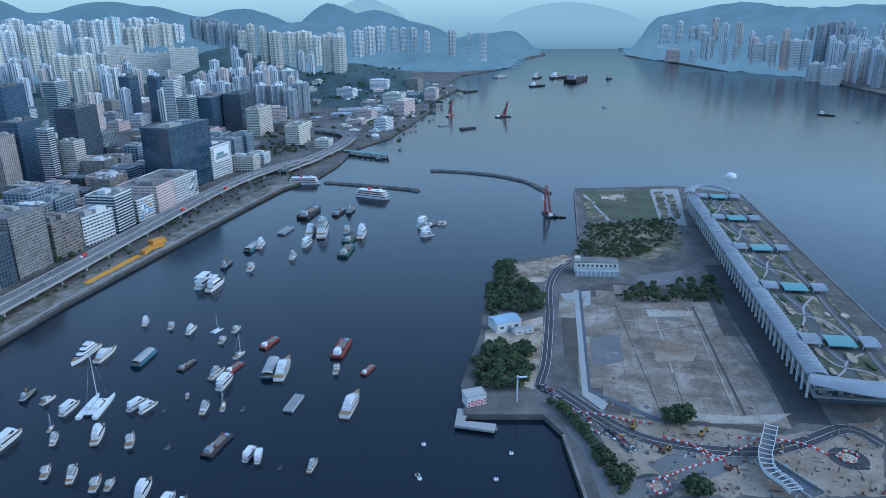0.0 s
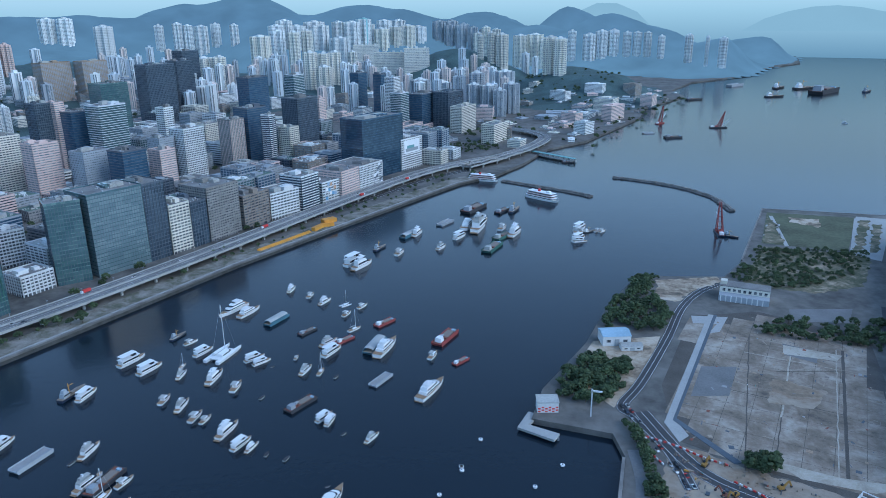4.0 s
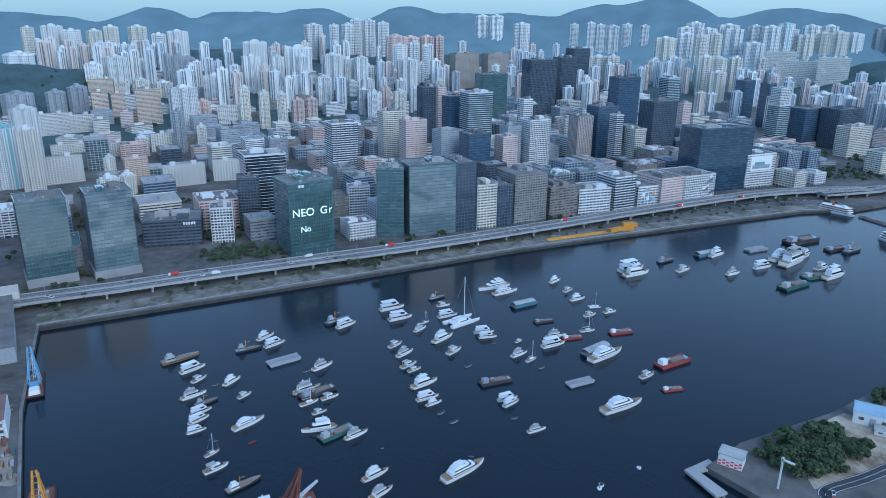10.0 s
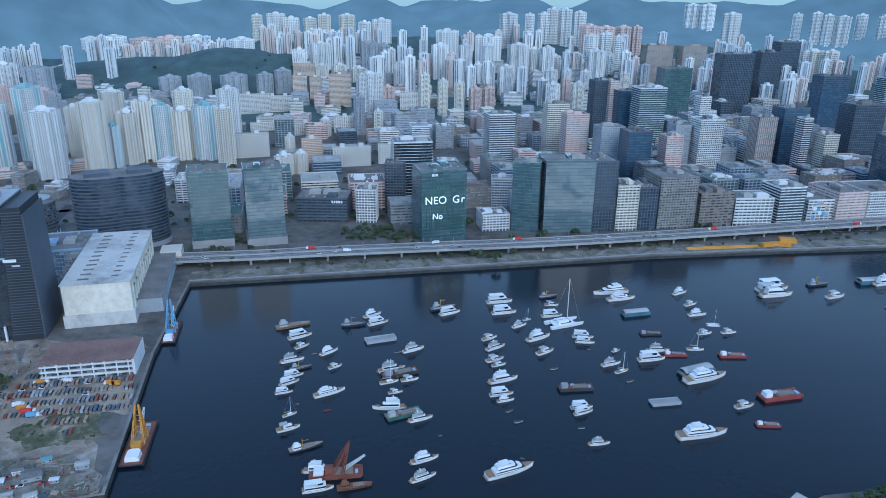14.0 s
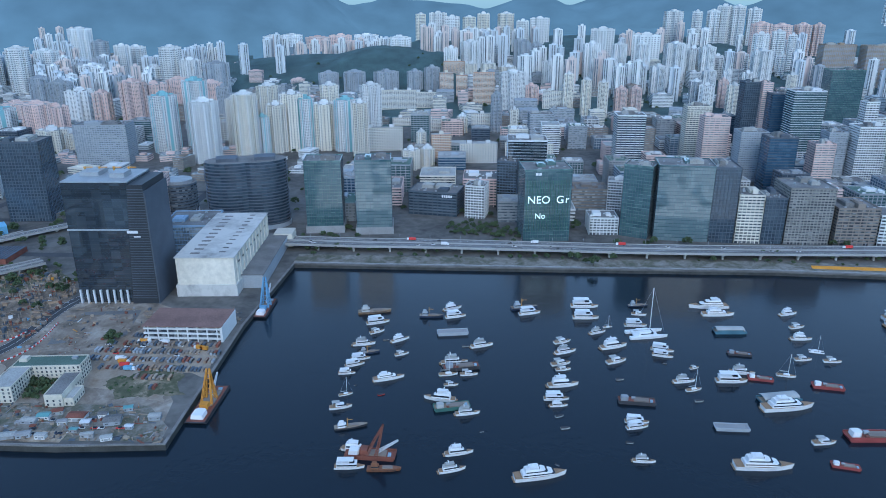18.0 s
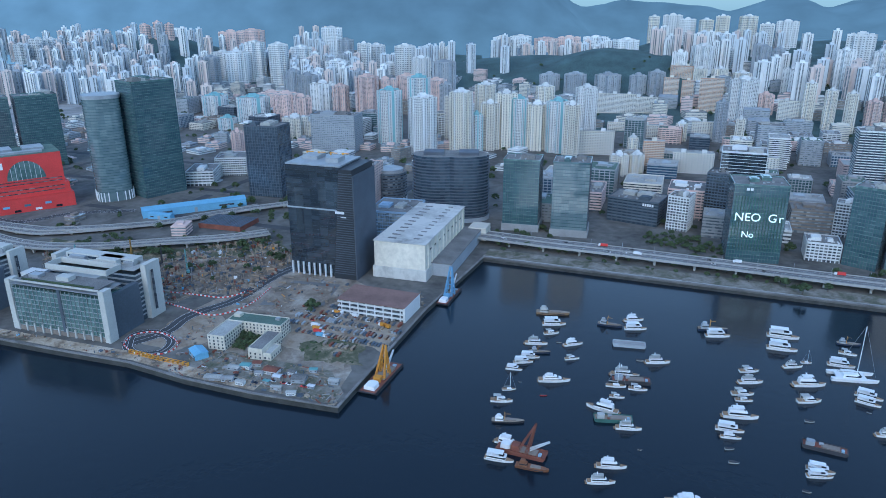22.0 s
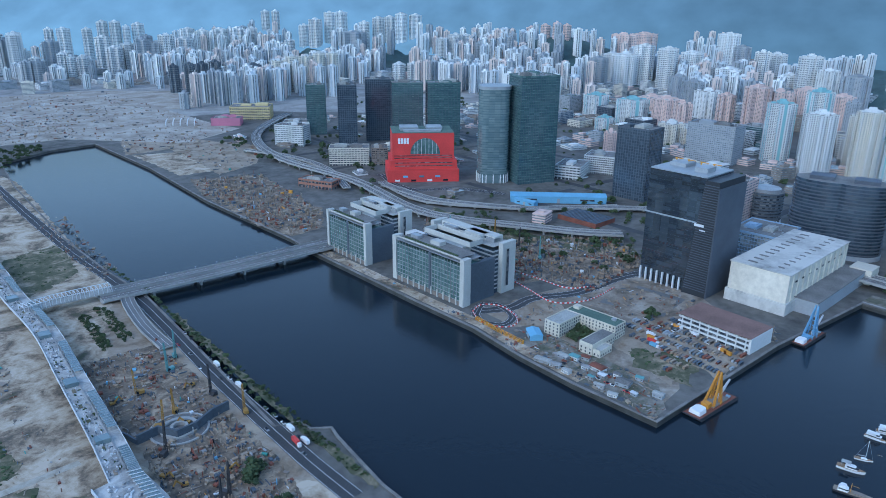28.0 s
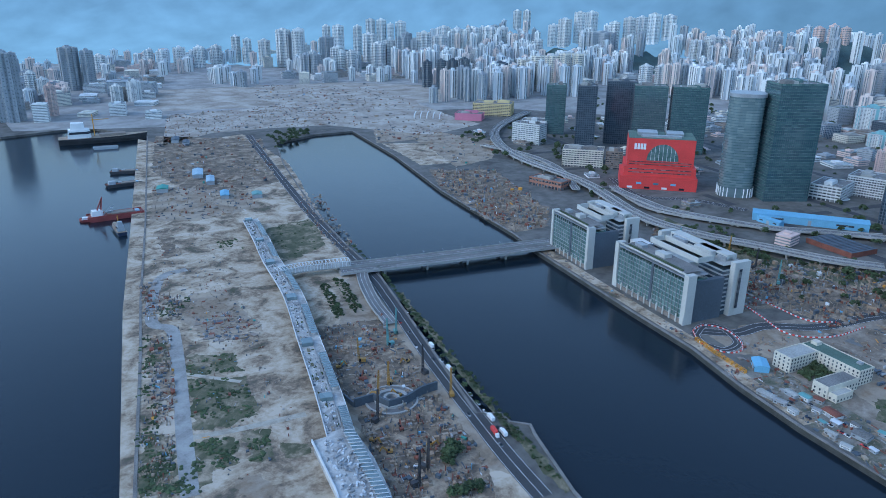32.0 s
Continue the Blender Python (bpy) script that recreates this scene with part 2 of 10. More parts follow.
hill(-1897, 3447, 265, 500, 405, 113)
hill(-1731, 3618, 280, 500, 446, 110)
hill(-1587, 3771, 318, 500, 446, 107)
hill(-1361, 3833, 255, 450, 378, 104)
hill(-980, 4010, 275, 450, 446, 98)
hill(-606, 3847, 201, 350, 351, 93)
hill(-241, 3753, 244, 350, 351, 88)
hill(-11, 3639, 191, 300, 310, 85)
hill(249, 3404, 139, 250, 297, 81)
hill(408, 3272, 81, 200, 202, 78)
hill(-461, 4454, 310, 250, 300, 91)
hill(613, 4302, 114, 200, 330, 78)
hill(1423, 3669, 217, 300, 473, 66)
hill(1749, 3503, 274, 400, 567, 61)
hill(1463, 2860, 211, 300, 351, 60)
hill(1972, 3249, 231, 400, 405, 56)
hill(2029, 2965, 269, 400, 473, 53)
hill(1215, 3864, 113, 200, 162, 69)
hill(-219, 2201, 76, 200, 260, 87)
hill(-369, 2305, 84, 180, 200, 90)
hill(-833, 2616, 128, 200, 260, 99)
hill(-3269, 2602, 314, 400, 351, 138)
hill(-3096, 2782, 256, 400, 473, 134)
hill(-2861, 2996, 241, 400, 473, 130)
hill(-2662, 3153, 256, 400, 473, 127)
hill(-2514, 3379, 319, 450, 378, 123)
hill(-2166, 3584, 357, 450, 446, 118)
hill(-3490, 2170, 278, 500, 446, 147)
hill(-3784, 1862, 272, 500, 473, 153)
hill(-3863, 1447, 266, 450, 405, 158)
hill(-4207, 1041, 235, 400, 608, 165)
hill(-4240, 654, 260, 400, 405, 170)
hill(-4237, 273, 267, 400, 405, 175)
hill(-4149, 39, 509, 500, 420, 179)
hill(-4192, -329, 615, 600, 600, -176)
hill(-4204, -686, 664, 600, 700, -171)
hill(-4129, -1066, 675, 600, 700, -166)
hill(-4026, -1416, 635, 600, 700, -161)
hill(-3753, -2121, 685, 600, 800, -151)
hill(-3093, -3078, 608, 600, 800, -135)
hill(-2725, -3472, 563, 600, 800, -128)
hill(-3054, -3253, 569, 600, 800, -133)
hill(-2616, -3674, 498, 600, 700, -125)
hill(-2117, -4037, 426, 500, 700, -117)
hill(-1453, -4365, 404, 500, 700, -108)
hill(-909, -4556, 365, 400, 700, -101)
hill(-281, -4632, 325, 400, 600, -93)
hill(-2364, 351, 130, 260, 330, 170)
hill(-2546, 92, 98, 260, 300, 176)
hill(-2501, -59, 76, 250, 250, 180)
hill(-2233, 485, 115, 200, 200, 166)
hill(-2620, -2106, 113, 250, 250, -141)
hill(-2490, -2258, 100, 200, 200, -138)
hill(-2786, -1261, 139, 300, 350, -156)


def smooth(a, b, v):
    t = min(1, max(0, (v - a) / (b - a)))
    return t * t * (3 - 2 * t)


def strait(y):
    """The two shores of the open water north of the harbour."""
    west = float(np.interp(y, (1713, 2650, 2914, 3055, 3516, 3898, 4400), (-157, 32, 218, 363, 508, 745, 850)))
    east = float(np.interp(y, (1798, 2275, 2739, 3316, 3675, 4391), (1269, 1364, 1202, 1194, 1152, 1355)))
    return west, east


def terrain(x, y):
    """Height of the hillside over the flat land."""
    rx, ry = x + 812, y + 48
    u, v = -0.957 * rx + 0.29 * ry, 0.29 * rx + 0.957 * ry
    h = min(120, 0.085 * max(0, u - 850) * smooth(-500, 250, v) * (1 - smooth(1900, 2600, v)))
    near = 0.0
    for cx, cy, hh, sx, sy, c, s in HILLS:
        dx, dy = x - cx, y - cy
        e = ((dx * c + dy * s) / sx) ** 2 + ((dy * c - dx * s) / sy) ** 2
        if e < 9:
            near += (hh * math.exp(-e)) ** 7
    h = max(h, near ** (1 / 7))
    if x > -300 and y > 1500:
        west, east = strait(y)
        h *= max(1 - smooth(-170, 0, x - west), smooth(0, 170, x - east))
    return h


def hillside():
    step, x0, y0, nx, ny = 45.0, -5000, -4700, 160, 222
    xs, ys = [x0 + step * i for i in range(nx)], [y0 + step * j for j in range(ny)]
    high = {}
    for i, x in enumerate(xs):
        for j, y in enumerate(ys):
            h = terrain(x, y)
            if h > 3:
                n = noise.ridged_multi_fractal(Vector((x / 900, y / 900, 0.3)), 0.9, 2.1, 5, 1.0, 2.0) - 1.2
                h *= 1 + 0.12 * n + 0.10 * noise.noise(Vector((x / 300, y / 300, 5.0)))
                h += min(h, 60) * 0.22 * noise.noise(Vector((x / 110, y / 110, 2.0)))
            high[i, j] = h
    made = []
    for far in (False, True):
        bm = bmesh.new()
        verts = {}
        for i in range(nx - 1):
            for j in range(ny - 1):
                quad = [(i, j), (i + 1, j), (i + 1, j + 1), (i, j + 1)]
                # Hills far off or on the island take the haze glow.
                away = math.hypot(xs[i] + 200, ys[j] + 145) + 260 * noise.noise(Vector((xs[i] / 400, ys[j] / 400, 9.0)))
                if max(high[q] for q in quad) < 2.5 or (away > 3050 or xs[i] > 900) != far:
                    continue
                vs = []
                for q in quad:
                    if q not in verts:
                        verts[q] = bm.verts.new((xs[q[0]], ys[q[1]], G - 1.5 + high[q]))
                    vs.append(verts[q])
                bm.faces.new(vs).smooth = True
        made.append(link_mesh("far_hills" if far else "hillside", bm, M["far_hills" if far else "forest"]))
    return made


def horizon_ring(name, r, z0, z1, k0, k1, material, crest=0.0, seed=0.0):
    """A stretch of the distance round the place, k in 240ths of the circle; crest: how far its upper edge rises and falls."""
    bm = bmesh.new()
    rows = []
    for k in range(k0, k1 + 1):
        a = math.pi * k / 120
        f = math.sin(math.pi * (k - k0) / max(1, k1 - k0)) if crest else 1.0
        top = z0 + (z1 - z0) * f ** 0.7 + crest * f * noise.noise(Vector((k / 3.1, seed, 0.0)))
        c, d = -200 + r * math.cos(a), -145 + r * math.sin(a)
        rows.append((bm.verts.new((c, d, z0)), bm.verts.new((c, d, top))))
    for (p, q), (u, v) in zip(rows, rows[1:]):
        bm.faces.new((p, q, v, u)).smooth = True
    return link_mesh(name, bm, M[material])


# Added ring glows in place of hazy sea and sky.
tagged(horizon_ring("backdrop", 4740, -30, 720, 0, 240, "distance"), "plain glowing backdrop in the pale blue of hazy sea and sky", "backdrop", kind="structure")
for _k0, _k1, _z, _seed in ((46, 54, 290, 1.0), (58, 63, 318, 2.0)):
    tagged(horizon_ring("backdrop", 4700, 150, _z, _k0, _k1, "hazed_mountains", 30, _seed), "faint mountain across the strait, its blue haze painted as glow", "backdrop", kind="structure")
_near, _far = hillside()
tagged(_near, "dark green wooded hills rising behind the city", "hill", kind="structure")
tagged(_far, "distant mountains glowing in a painted blue haze", "backdrop", kind="structure")

# ---- materials of the city ----
M["wall_white"] = mat("wall_white", (0.67, 0.68, 0.675), 0.8, 0.10, 8, per_object=0.12)
M["wall_cream"] = mat("wall_cream", (0.67, 0.63, 0.545), 0.8, 0.08, 8, per_object=0.12)
M["wall_pearl"] = mat("wall_pearl", (0.58, 0.62, 0.65), 0.8, 0.08, 8)
M["wall_blush"] = mat("wall_blush", (0.66, 0.56, 0.52), 0.8, 0.08, 8)
M["wall_pink"] = mat("wall_pink", (0.68, 0.50, 0.45), 0.8, 0.08, 8, per_object=0.10)
M["wall_grey"] = mat("wall_grey", (0.33, 0.36, 0.39), 0.8, 0.12, 8, per_object=0.12)
M["wall_orange"] = mat("wall_orange", (0.55, 0.33, 0.22), 0.8, 0.12, 8, per_object=0.10)
M["wall_brown"] = mat("wall_brown", (0.24, 0.20, 0.17), 0.8, 0.15, 6, per_object=0.1)
M["wall_dark"] = mat("wall_dark", (0.085, 0.108, 0.135), 0.7, 0.2, 8, per_object=0.15)
M["wall_blue"] = mat("wall_blue", (0.16, 0.36, 0.55), 0.7, 0.1, 8)
M["teal_paint"] = mat("teal_paint", (0.24, 0.47, 0.50), 0.7, 0.1, 5)
M["stripe_blue"] = mat("stripe_blue", (0.30, 0.42, 0.55), 0.7, 0.1, 5)
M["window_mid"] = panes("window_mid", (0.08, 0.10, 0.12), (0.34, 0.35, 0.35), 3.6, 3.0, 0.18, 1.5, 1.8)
M["wall_yellow"] = mat("wall_yellow", (0.62, 0.50, 0.27), 0.8, 0.12, 8)
M["wall_magenta"] = mat("wall_magenta", (0.55, 0.20, 0.29), 0.8, 0.12, 8)
M["wall_brick"] = mat("wall_brick", (0.36, 0.17, 0.12), 0.85, 0.2, 6)
M["hospital_wall"] = mat("hospital_wall", (0.50, 0.50, 0.47), 0.8, 0.12, 6)
M["wall_conc"] = mat("wall_conc", (0.25, 0.24, 0.225), 0.9, 0.25, 5, per_object=0.15)
M["glass_green"] = panes("glass_green", (0.07, 0.14, 0.135), (0.17, 0.26, 0.245), 4.5, 4.4, 0.08, 1.9)
M["window"] = panes("window", (0.035, 0.045, 0.06), (0.30, 0.31, 0.31), 3.6, 3.0, 0.15, 1.5, 2.0)
# Pale glass; on far towers it also stands in for haze.
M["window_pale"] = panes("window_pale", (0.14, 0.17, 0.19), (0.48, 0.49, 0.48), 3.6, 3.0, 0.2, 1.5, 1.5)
M["roof"] = mat("roof", (0.19, 0.185, 0.18), 0.95, 0.4, 5)
M["roof_pale"] = mat("roof_pale", (0.38, 0.38, 0.36), 0.9, 0.3, 5)
M["roof_green"] = mat("roof_green", (0.10, 0.16, 0.13), 0.9, 0.3, 5)
M["glass_teal"] = panes("glass_teal", (0.045, 0.10, 0.115), (0.09, 0.16, 0.17), 9.0, 4.2, 0.06, 2.0)
M["glass_pale"] = panes("glass_pale", (0.12, 0.18, 0.195), (0.20, 0.265, 0.27), 9.0, 4.2, 0.06, 2.1)
M["glass_dark"] = panes("glass_dark", (0.034, 0.054, 0.078), (0.08, 0.115, 0.145), 6.0, 4.2, 0.05, 1.9, 2.0)
M["glass_blue"] = panes("glass_blue", (0.036, 0.085, 0.14), (0.08, 0.15, 0.215), 6.0, 4.2, 0.06, 1.9, 2.0)
M["band_dark"] = mat("band_dark", (0.085, 0.10, 0.125), 0.6, 0.2, 4)
M["warm_white"] = mat("warm_white", (0.70, 0.645, 0.55), 0.85, 0.20, 9, fine=1.6)
M["metal_grey"] = mat("metal_grey", (0.35, 0.37, 0.39), 0.45, 0.2, 3, metal=0.3)
M["steel_white"] = mat("steel_white", (0.62, 0.64, 0.66), 0.5, 0.12, 3)
M["glass_navy"] = panes("glass_navy", (0.018, 0.045, 0.078), (0.045, 0.088, 0.125), 6.0, 4.2, 0.06, 1.9, 2.0)
M["glass_black"] = panes("glass_black", (0.026, 0.036, 0.048), (0.055, 0.07, 0.085), 9.0, 4.2, 0.05, 2.1, 2.0)
M["louvre_black"] = mat("louvre_black", (0.028, 0.032, 0.04), 0.5, 0.2, 6)
M["scaffold"] = mat("scaffold", (0.33, 0.24, 0.17), 0.9, 0.3, 4)

# ---- residential towers ----
OCC = []  # taken places: x, y, radius
FRONTS = {}
KEEPOUT = []  # open ground where nothing is built

PLANS = {}


def cross_plan(w):
    """Cruciform plan with re-entrant corners and light wells."""
    a, b, c = w / 2, w * 0.2, w * 0.06
    q = [(c, a - w * 0.07), (c, a), (b, a), (b, b + c), (b + c, b), (a, b), (a, c), (a - w * 0.07, c)]
    out = []
    for k in range(4):
        cs, sn = ((1, 0), (0, -1), (-1, 0), (0, 1))[k]
        out += [(cs * x - sn * y, sn * x + cs * y) for x, y in q]
    return out


def slab_plan(w, d):
    """Long slab with shallow bays along both sides."""
    n = max(3, round(w / 9))
    s = w / n
    lo = []
    for i in range(n):
        x = -w / 2 + s * i
        lo += [(x, -d / 2), (x + s * 0.62, -d / 2), (x + s * 0.62, -d / 2 + 1.6), (x + s, -d / 2 + 1.6)]
    return lo + [(-x, -y) for x, y in lo]


def window_rows(bm, plan, z0, floors, fh, gap, ww, wh, out=0.06, skip=0.9):
    """Windows set on every wall face wide enough, storey by storey."""
    area = sum(a[0] * b[1] - b[0] * a[1] for a, b in zip(plan, plan[1:] + plan[:1]))
    pts = plan if area > 0 else plan[::-1]
    for (x0, y0), (x1, y1) in zip(pts, pts[1:] + pts[:1]):
        L = math.hypot(x1 - x0, y1 - y0)
        if L < 1.8:
            continue
        dx, dy = (x1 - x0) / L, (y1 - y0) / L
        nx, ny = dy * out, -dx * out
        n = max(1, int(L / gap))
        w2 = min(ww, L * 0.8 / n) / 2
        for k in range(n):
            m = L * (k + 0.5) / n
            ax, ay, bx, by = x0 + dx * (m - w2) + nx, y0 + dy * (m - w2) + ny, x0 + dx * (m + w2) + nx, y0 + dy * (m + w2) + ny
            for fl in range(floors):
                za = z0 + fl * fh + 0.95
                bm.faces.new([bm.verts.new(p) for p in ((ax, ay, za), (bx, by, za), (bx, by, za + wh), (ax, ay, za + wh))])


KINDS = {"W": ("wall_white", "white high-rise apartment tower with cross-shaped plan", "wall_white"), "C": ("wall_cream", "cream high-rise apartment tower with stacked bay windows", "wall_cream"),
         "P": ("wall_pink", "pale pink high-rise apartment tower", "wall_pink"), "A": ("wall_white", "white apartment tower with teal vertical stripes", "teal_paint"),
         "G": ("wall_grey", "blue-grey high-rise apartment tower", "wall_grey"), "O": ("wall_orange", "salmon and cream estate block in long slab form", "wall_cream"),
         "S": ("wall_cream", "long pale slab block with rows of balconies", "wall_white"), "L": ("wall_grey", "blue-grey estate tower with white trim", "wall_white"),
         "D": ("wall_dark", "dark unfinished apartment tower wrapped in netting", "wall_dark")}


def tower_meshes(kind, w, floors, far):
    key = (kind, w, floors, far)
    if key in PLANS:
        return PLANS[key]
    wall, _, trim = KINDS[kind]
    fh = 3.0
    h = floors * fh
    slab = kind in "SO"
    plan = slab_plan(w, 15) if slab else cross_plan(w)
    rnd = random.Random(w * 100 + floors)
    bodies = []

    def keep(name, bm, m):
        me = bpy.data.meshes.new(name)
        bm.to_mesh(me)
        bm.free()
        for x in m:
            me.materials.append(x)
        bodies.append((name, me))

    bm = bmesh.new()
    add_prism(bm, plan, -18, h + 0.9, 0, 1)
    keep("body", bm, [M[wall], M["roof_pale"]])
    bm = bmesh.new()
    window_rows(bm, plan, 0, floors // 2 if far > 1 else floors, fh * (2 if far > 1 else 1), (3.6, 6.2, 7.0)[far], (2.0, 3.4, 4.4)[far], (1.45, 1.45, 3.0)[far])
    # Glass pales with distance, haze put into the window colour.
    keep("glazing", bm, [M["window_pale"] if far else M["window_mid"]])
    bm = bmesh.new()
    if slab:
        for k in range(max(1, int(w / 30))):
            add_box(bm, -w / 2 + w * (k + 0.5) / max(1, int(w / 30)), 0, h + 0.9, 8, 7, 5)
        for fl in range(1, floors):
            add_box(bm, 0, -7.6, fl * fh - 0.45, w, 0.5, 0.9)
    else:
        add_box(bm, 0, 0, h + 0.9, w * 0.34, w * 0.34, 4.5)
        add_box(bm, 0, 0, h + 5.4, w * 0.2, w * 0.2, 3.2)
        for k in range(4):
            add_box(bm, (w * 0.33) * (1, 0, -1, 0)[k], (w * 0.33) * (0, 1, 0, -1)[k], h + 0.9, w * 0.14, w * 0.14, 2.4)
        # vertical ribs between the bays
        for k in range(4):
            cs, sn = ((1, 0), (0, -1), (-1, 0), (0, 1))[k]
            for sx in (-1, 1):
                x, y = sx * w * 0.2, w * 0.5 - 1.0
                add_box(bm, cs * x - sn * y, sn * x + cs * y, -2, 1.0, 1.0, h + 2)
    keep("trim", bm, [M["wall_white"] if kind in "LWC" else M[trim]])
    if kind == "A":
        for k in range(4):
            bm = bmesh.new()
            cs, sn = ((1, 0), (0, -1), (-1, 0), (0, 1))[k]
            x, y = 0, w * 0.5 - w * 0.068
            add_box(bm, cs * x - sn * y, sn * x + cs * y, 0, w * 0.115, w * 0.115, h + 0.6)
            keep("stripe", bm, [M["teal_paint"]])
    PLANS[key] = bodies
    return bodies


def tower(kind, x, y, z, w, h, az):
    """One apartment block at its place, with its storeys."""
    w2, floors = int(max(16, round(w / 6) * 6)), max(4, int(round(h / 9) * 3))
    rnd = random.Random(int(x * 7 + y * 13))
    rot = az + (rnd.uniform(-8, 8) if kind in "SO" else rnd.choice((0, 20, 45, 30)) + rnd.uniform(-6, 6))
    OCC.append((x, y, w2 * 0.5))
    ob = empty("apartment_tower", x, y, z - 1.0, rot, KINDS[kind][1], "apartment building", "apartment towers")
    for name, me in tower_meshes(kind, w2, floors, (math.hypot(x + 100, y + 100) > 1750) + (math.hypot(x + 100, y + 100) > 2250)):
        o = new(name, me)
        o.parent = ob
        if name == "glazing":
            o["kind"] = "stuff"


tower("C", -1390, -92, 3, 44, 117, -269)
tower("A", -1411, -63, 3, 24, 75, -270)
tower("C", -1430, -37, 4, 39, 92, 89)
tower("C", -1440, -6, 4, 42, 106, 88)
tower("A", -1438, 18, 3, 33, 98, 87)
tower("C", -1436, 54, 2, 47, 88, 85)
tower("A", -1412, 91, 2, 40, 98, 84)
tower("C", -1349, 110, 4, 32, 97, 82)
tower("W", -1544, 161, 3, 43, 109, 82)
tower("C", -1581, -47, 4, 42, 106, 89)
tower("C", -1554, 77, 4, 36, 104, 85)
tower("C", -1530, -116, 4, 29, 86, -268)
tower("A", -1490, -240, 3, 51, 111, -263)
tower("W", -1377, -162, 4, 48, 108, -266)
tower("A", -1546, -185, 4, 49, 123, -265)
tower("P", -1819, -339, 4, 62, 96, -261)
tower("P", -1855, -298, 3, 52, 94, -263)
tower("P", -1931, -251, 4, 52, 88, -264)
tower("P", -1917, -174, 4, 52, 84, -267)
tower("G", -1819, -144, 4, 30, 80, -267)
tower("P", -1857, -413, 4, 43, 69, -259)
tower("W", -1926, -474, 4, 64, 75, -258)
tower("G", -2150, -613, 4, 49, 83, -255)
tower("G", -1937, -516, 4, 53, 86, -256)
tower("W", -2542, -841, 17, 65, 125, -253)
tower("W", -2458, -736, 7, 63, 138, -254)
tower("W", -2584, -691, 8, 70, 121, -256)
tower("W", -2592, -658, 7, 86, 76, -257)
tower("W", -3214, -713, 48, 87, 121, -258)
tower("G", -2577, -532, 5, 56, 144, -259)
tower("W", -2356, -519, 6, 79, 88, -259)
tower("W", -2627, -477, 8, 50, 123, -261)
tower("W", -2713, -446, 7, 59, 118, -262)
tower("W", -2358, -303, 26, 61, 117, -264)
tower("W", -2323, -249, 28, 62, 83, -265)
tower("W", -2422, -360, 20, 53, 60, -263)
tower("G", -2198, -170, 17, 69, 87, -267)
tower("W", -2484, -889, 16, 87, 101, -251)
tower("W", -2507, -944, 23, 70, 93, -250)
tower("P", -2801, -1013, 86, 89, 84, -251)
tower("P", -3159, -1046, 58, 102, 95, -252)
tower("G", -2352, -931, 9, 59, 96, -249)
tower("A", -1820, -726, 3, 59, 55, -249)
tower("A", -1718, -595, 4, 69, 64, -252)
tower("P", -1710, -513, 3, 62, 70, -255)
tower("P", -1719, -480, 4, 45, 62, -256)
tower("P", -1874, -597, 3, 67, 53, -254)
tower("A", -1632, -629, 4, 42, 29, -250)
tower("C", -1541, -450, 3, 56, 43, -255)
tower("P", -1355, -512, 4, 21, 44, -251)
tower("P", -1340, -427, 3, 31, 44, -254)
tower("C", -1548, -420, 3, 34, 37, -257)
tower("S", -1830, 269, 18, 103, 49, 79)
tower("S", -1816, 339, 21, 57, 39, 77)
tower("G", -2121, 134, 35, 52, 47, 85)
tower("G", -2074, 201, 31, 61, 54, 83)
tower("G", -2051, 286, 32, 67, 54, 80)
tower("G", -2026, 362, 33, 44, 58, 78)
tower("G", -2005, 406, 35, 44, 61, 77)
tower("W", -3380, 21, 72, 70, 48, 89)
tower("W", -3376, 107, 59, 91, 65, 87)
tower("P", -3428, 225, 54, 109, 57, 85)
tower("P", -3468, 334, 50, 100, 63, 83)
tower("W", -3591, 472, 53, 115, 53, 81)
tower("W", -2377, 390, 132, 69, 31, 79)
tower("C", -3182, 646, 100, 44, 105, 77)
tower("W", -3029, 684, 109, 75, 107, 76)
tower("W", -2937, 719, 114, 59, 91, 75)
tower("C", -2842, 762, 114, 49, 93, 74)
tower("C", -2845, 821, 118, 49, 95, 72)
tower("C", -2817, 904, 118, 58, 101, 71)
tower("W", -2729, 942, 112, 47, 82, 69)
tower("W", -2715, 1005, 112, 69, 88, 68)
tower("W", -2137, 496, 95, 40, 48, 75)
tower("W", -2170, 566, 91, 61, 60, 73)
tower("W", -2342, 684, 73, 78, 66, 72)
tower("G", -2109, 715, 56, 37, 97, 69)
tower("G", -2189, 785, 63, 39, 84, 68)
tower("O", -2087, 492, 71, 62, 40, 75)
tower("O", -1918, 424, 30, 36, 59, 75)
tower("O", -1917, 466, 32, 30, 56, 74)
tower("C", -2064, 536, 56, 39, 47, 73)
tower("C", -2087, 595, 53, 40, 48, 72)
tower("O", -1796, 489, 23, 54, 77, 72)
tower("W", -1717, 536, 20, 58, 88, 70)
tower("C", -2079, 652, 52, 46, 40, 71)
tower("G", -1521, 430, 4, 22, 85, 72)
tower("S", -1695, 644, 20, 66, 48, 67)
tower("P", -1765, 605, 25, 36, 42, 69)
tower("S", -1648, 262, 6, 73, 19, 79)
tower("S", -1566, 308, 4, 57, 27, 76)
tower("C", -1533, 357, 4, 21, 37, 74)
tower("S", -1559, 410, 4, 45, 40, 73)
tower("C", -1480, 456, 4, 20, 50, 70)
tower("C", -1330, 219, 3, 19, 42, 78)
tower("O", -1302, 250, 3, 37, 42, 76)
tower("S", -1246, 304, 3, 66, 36, 73)
tower("S", -1226, 392, 3, 86, 40, 69)
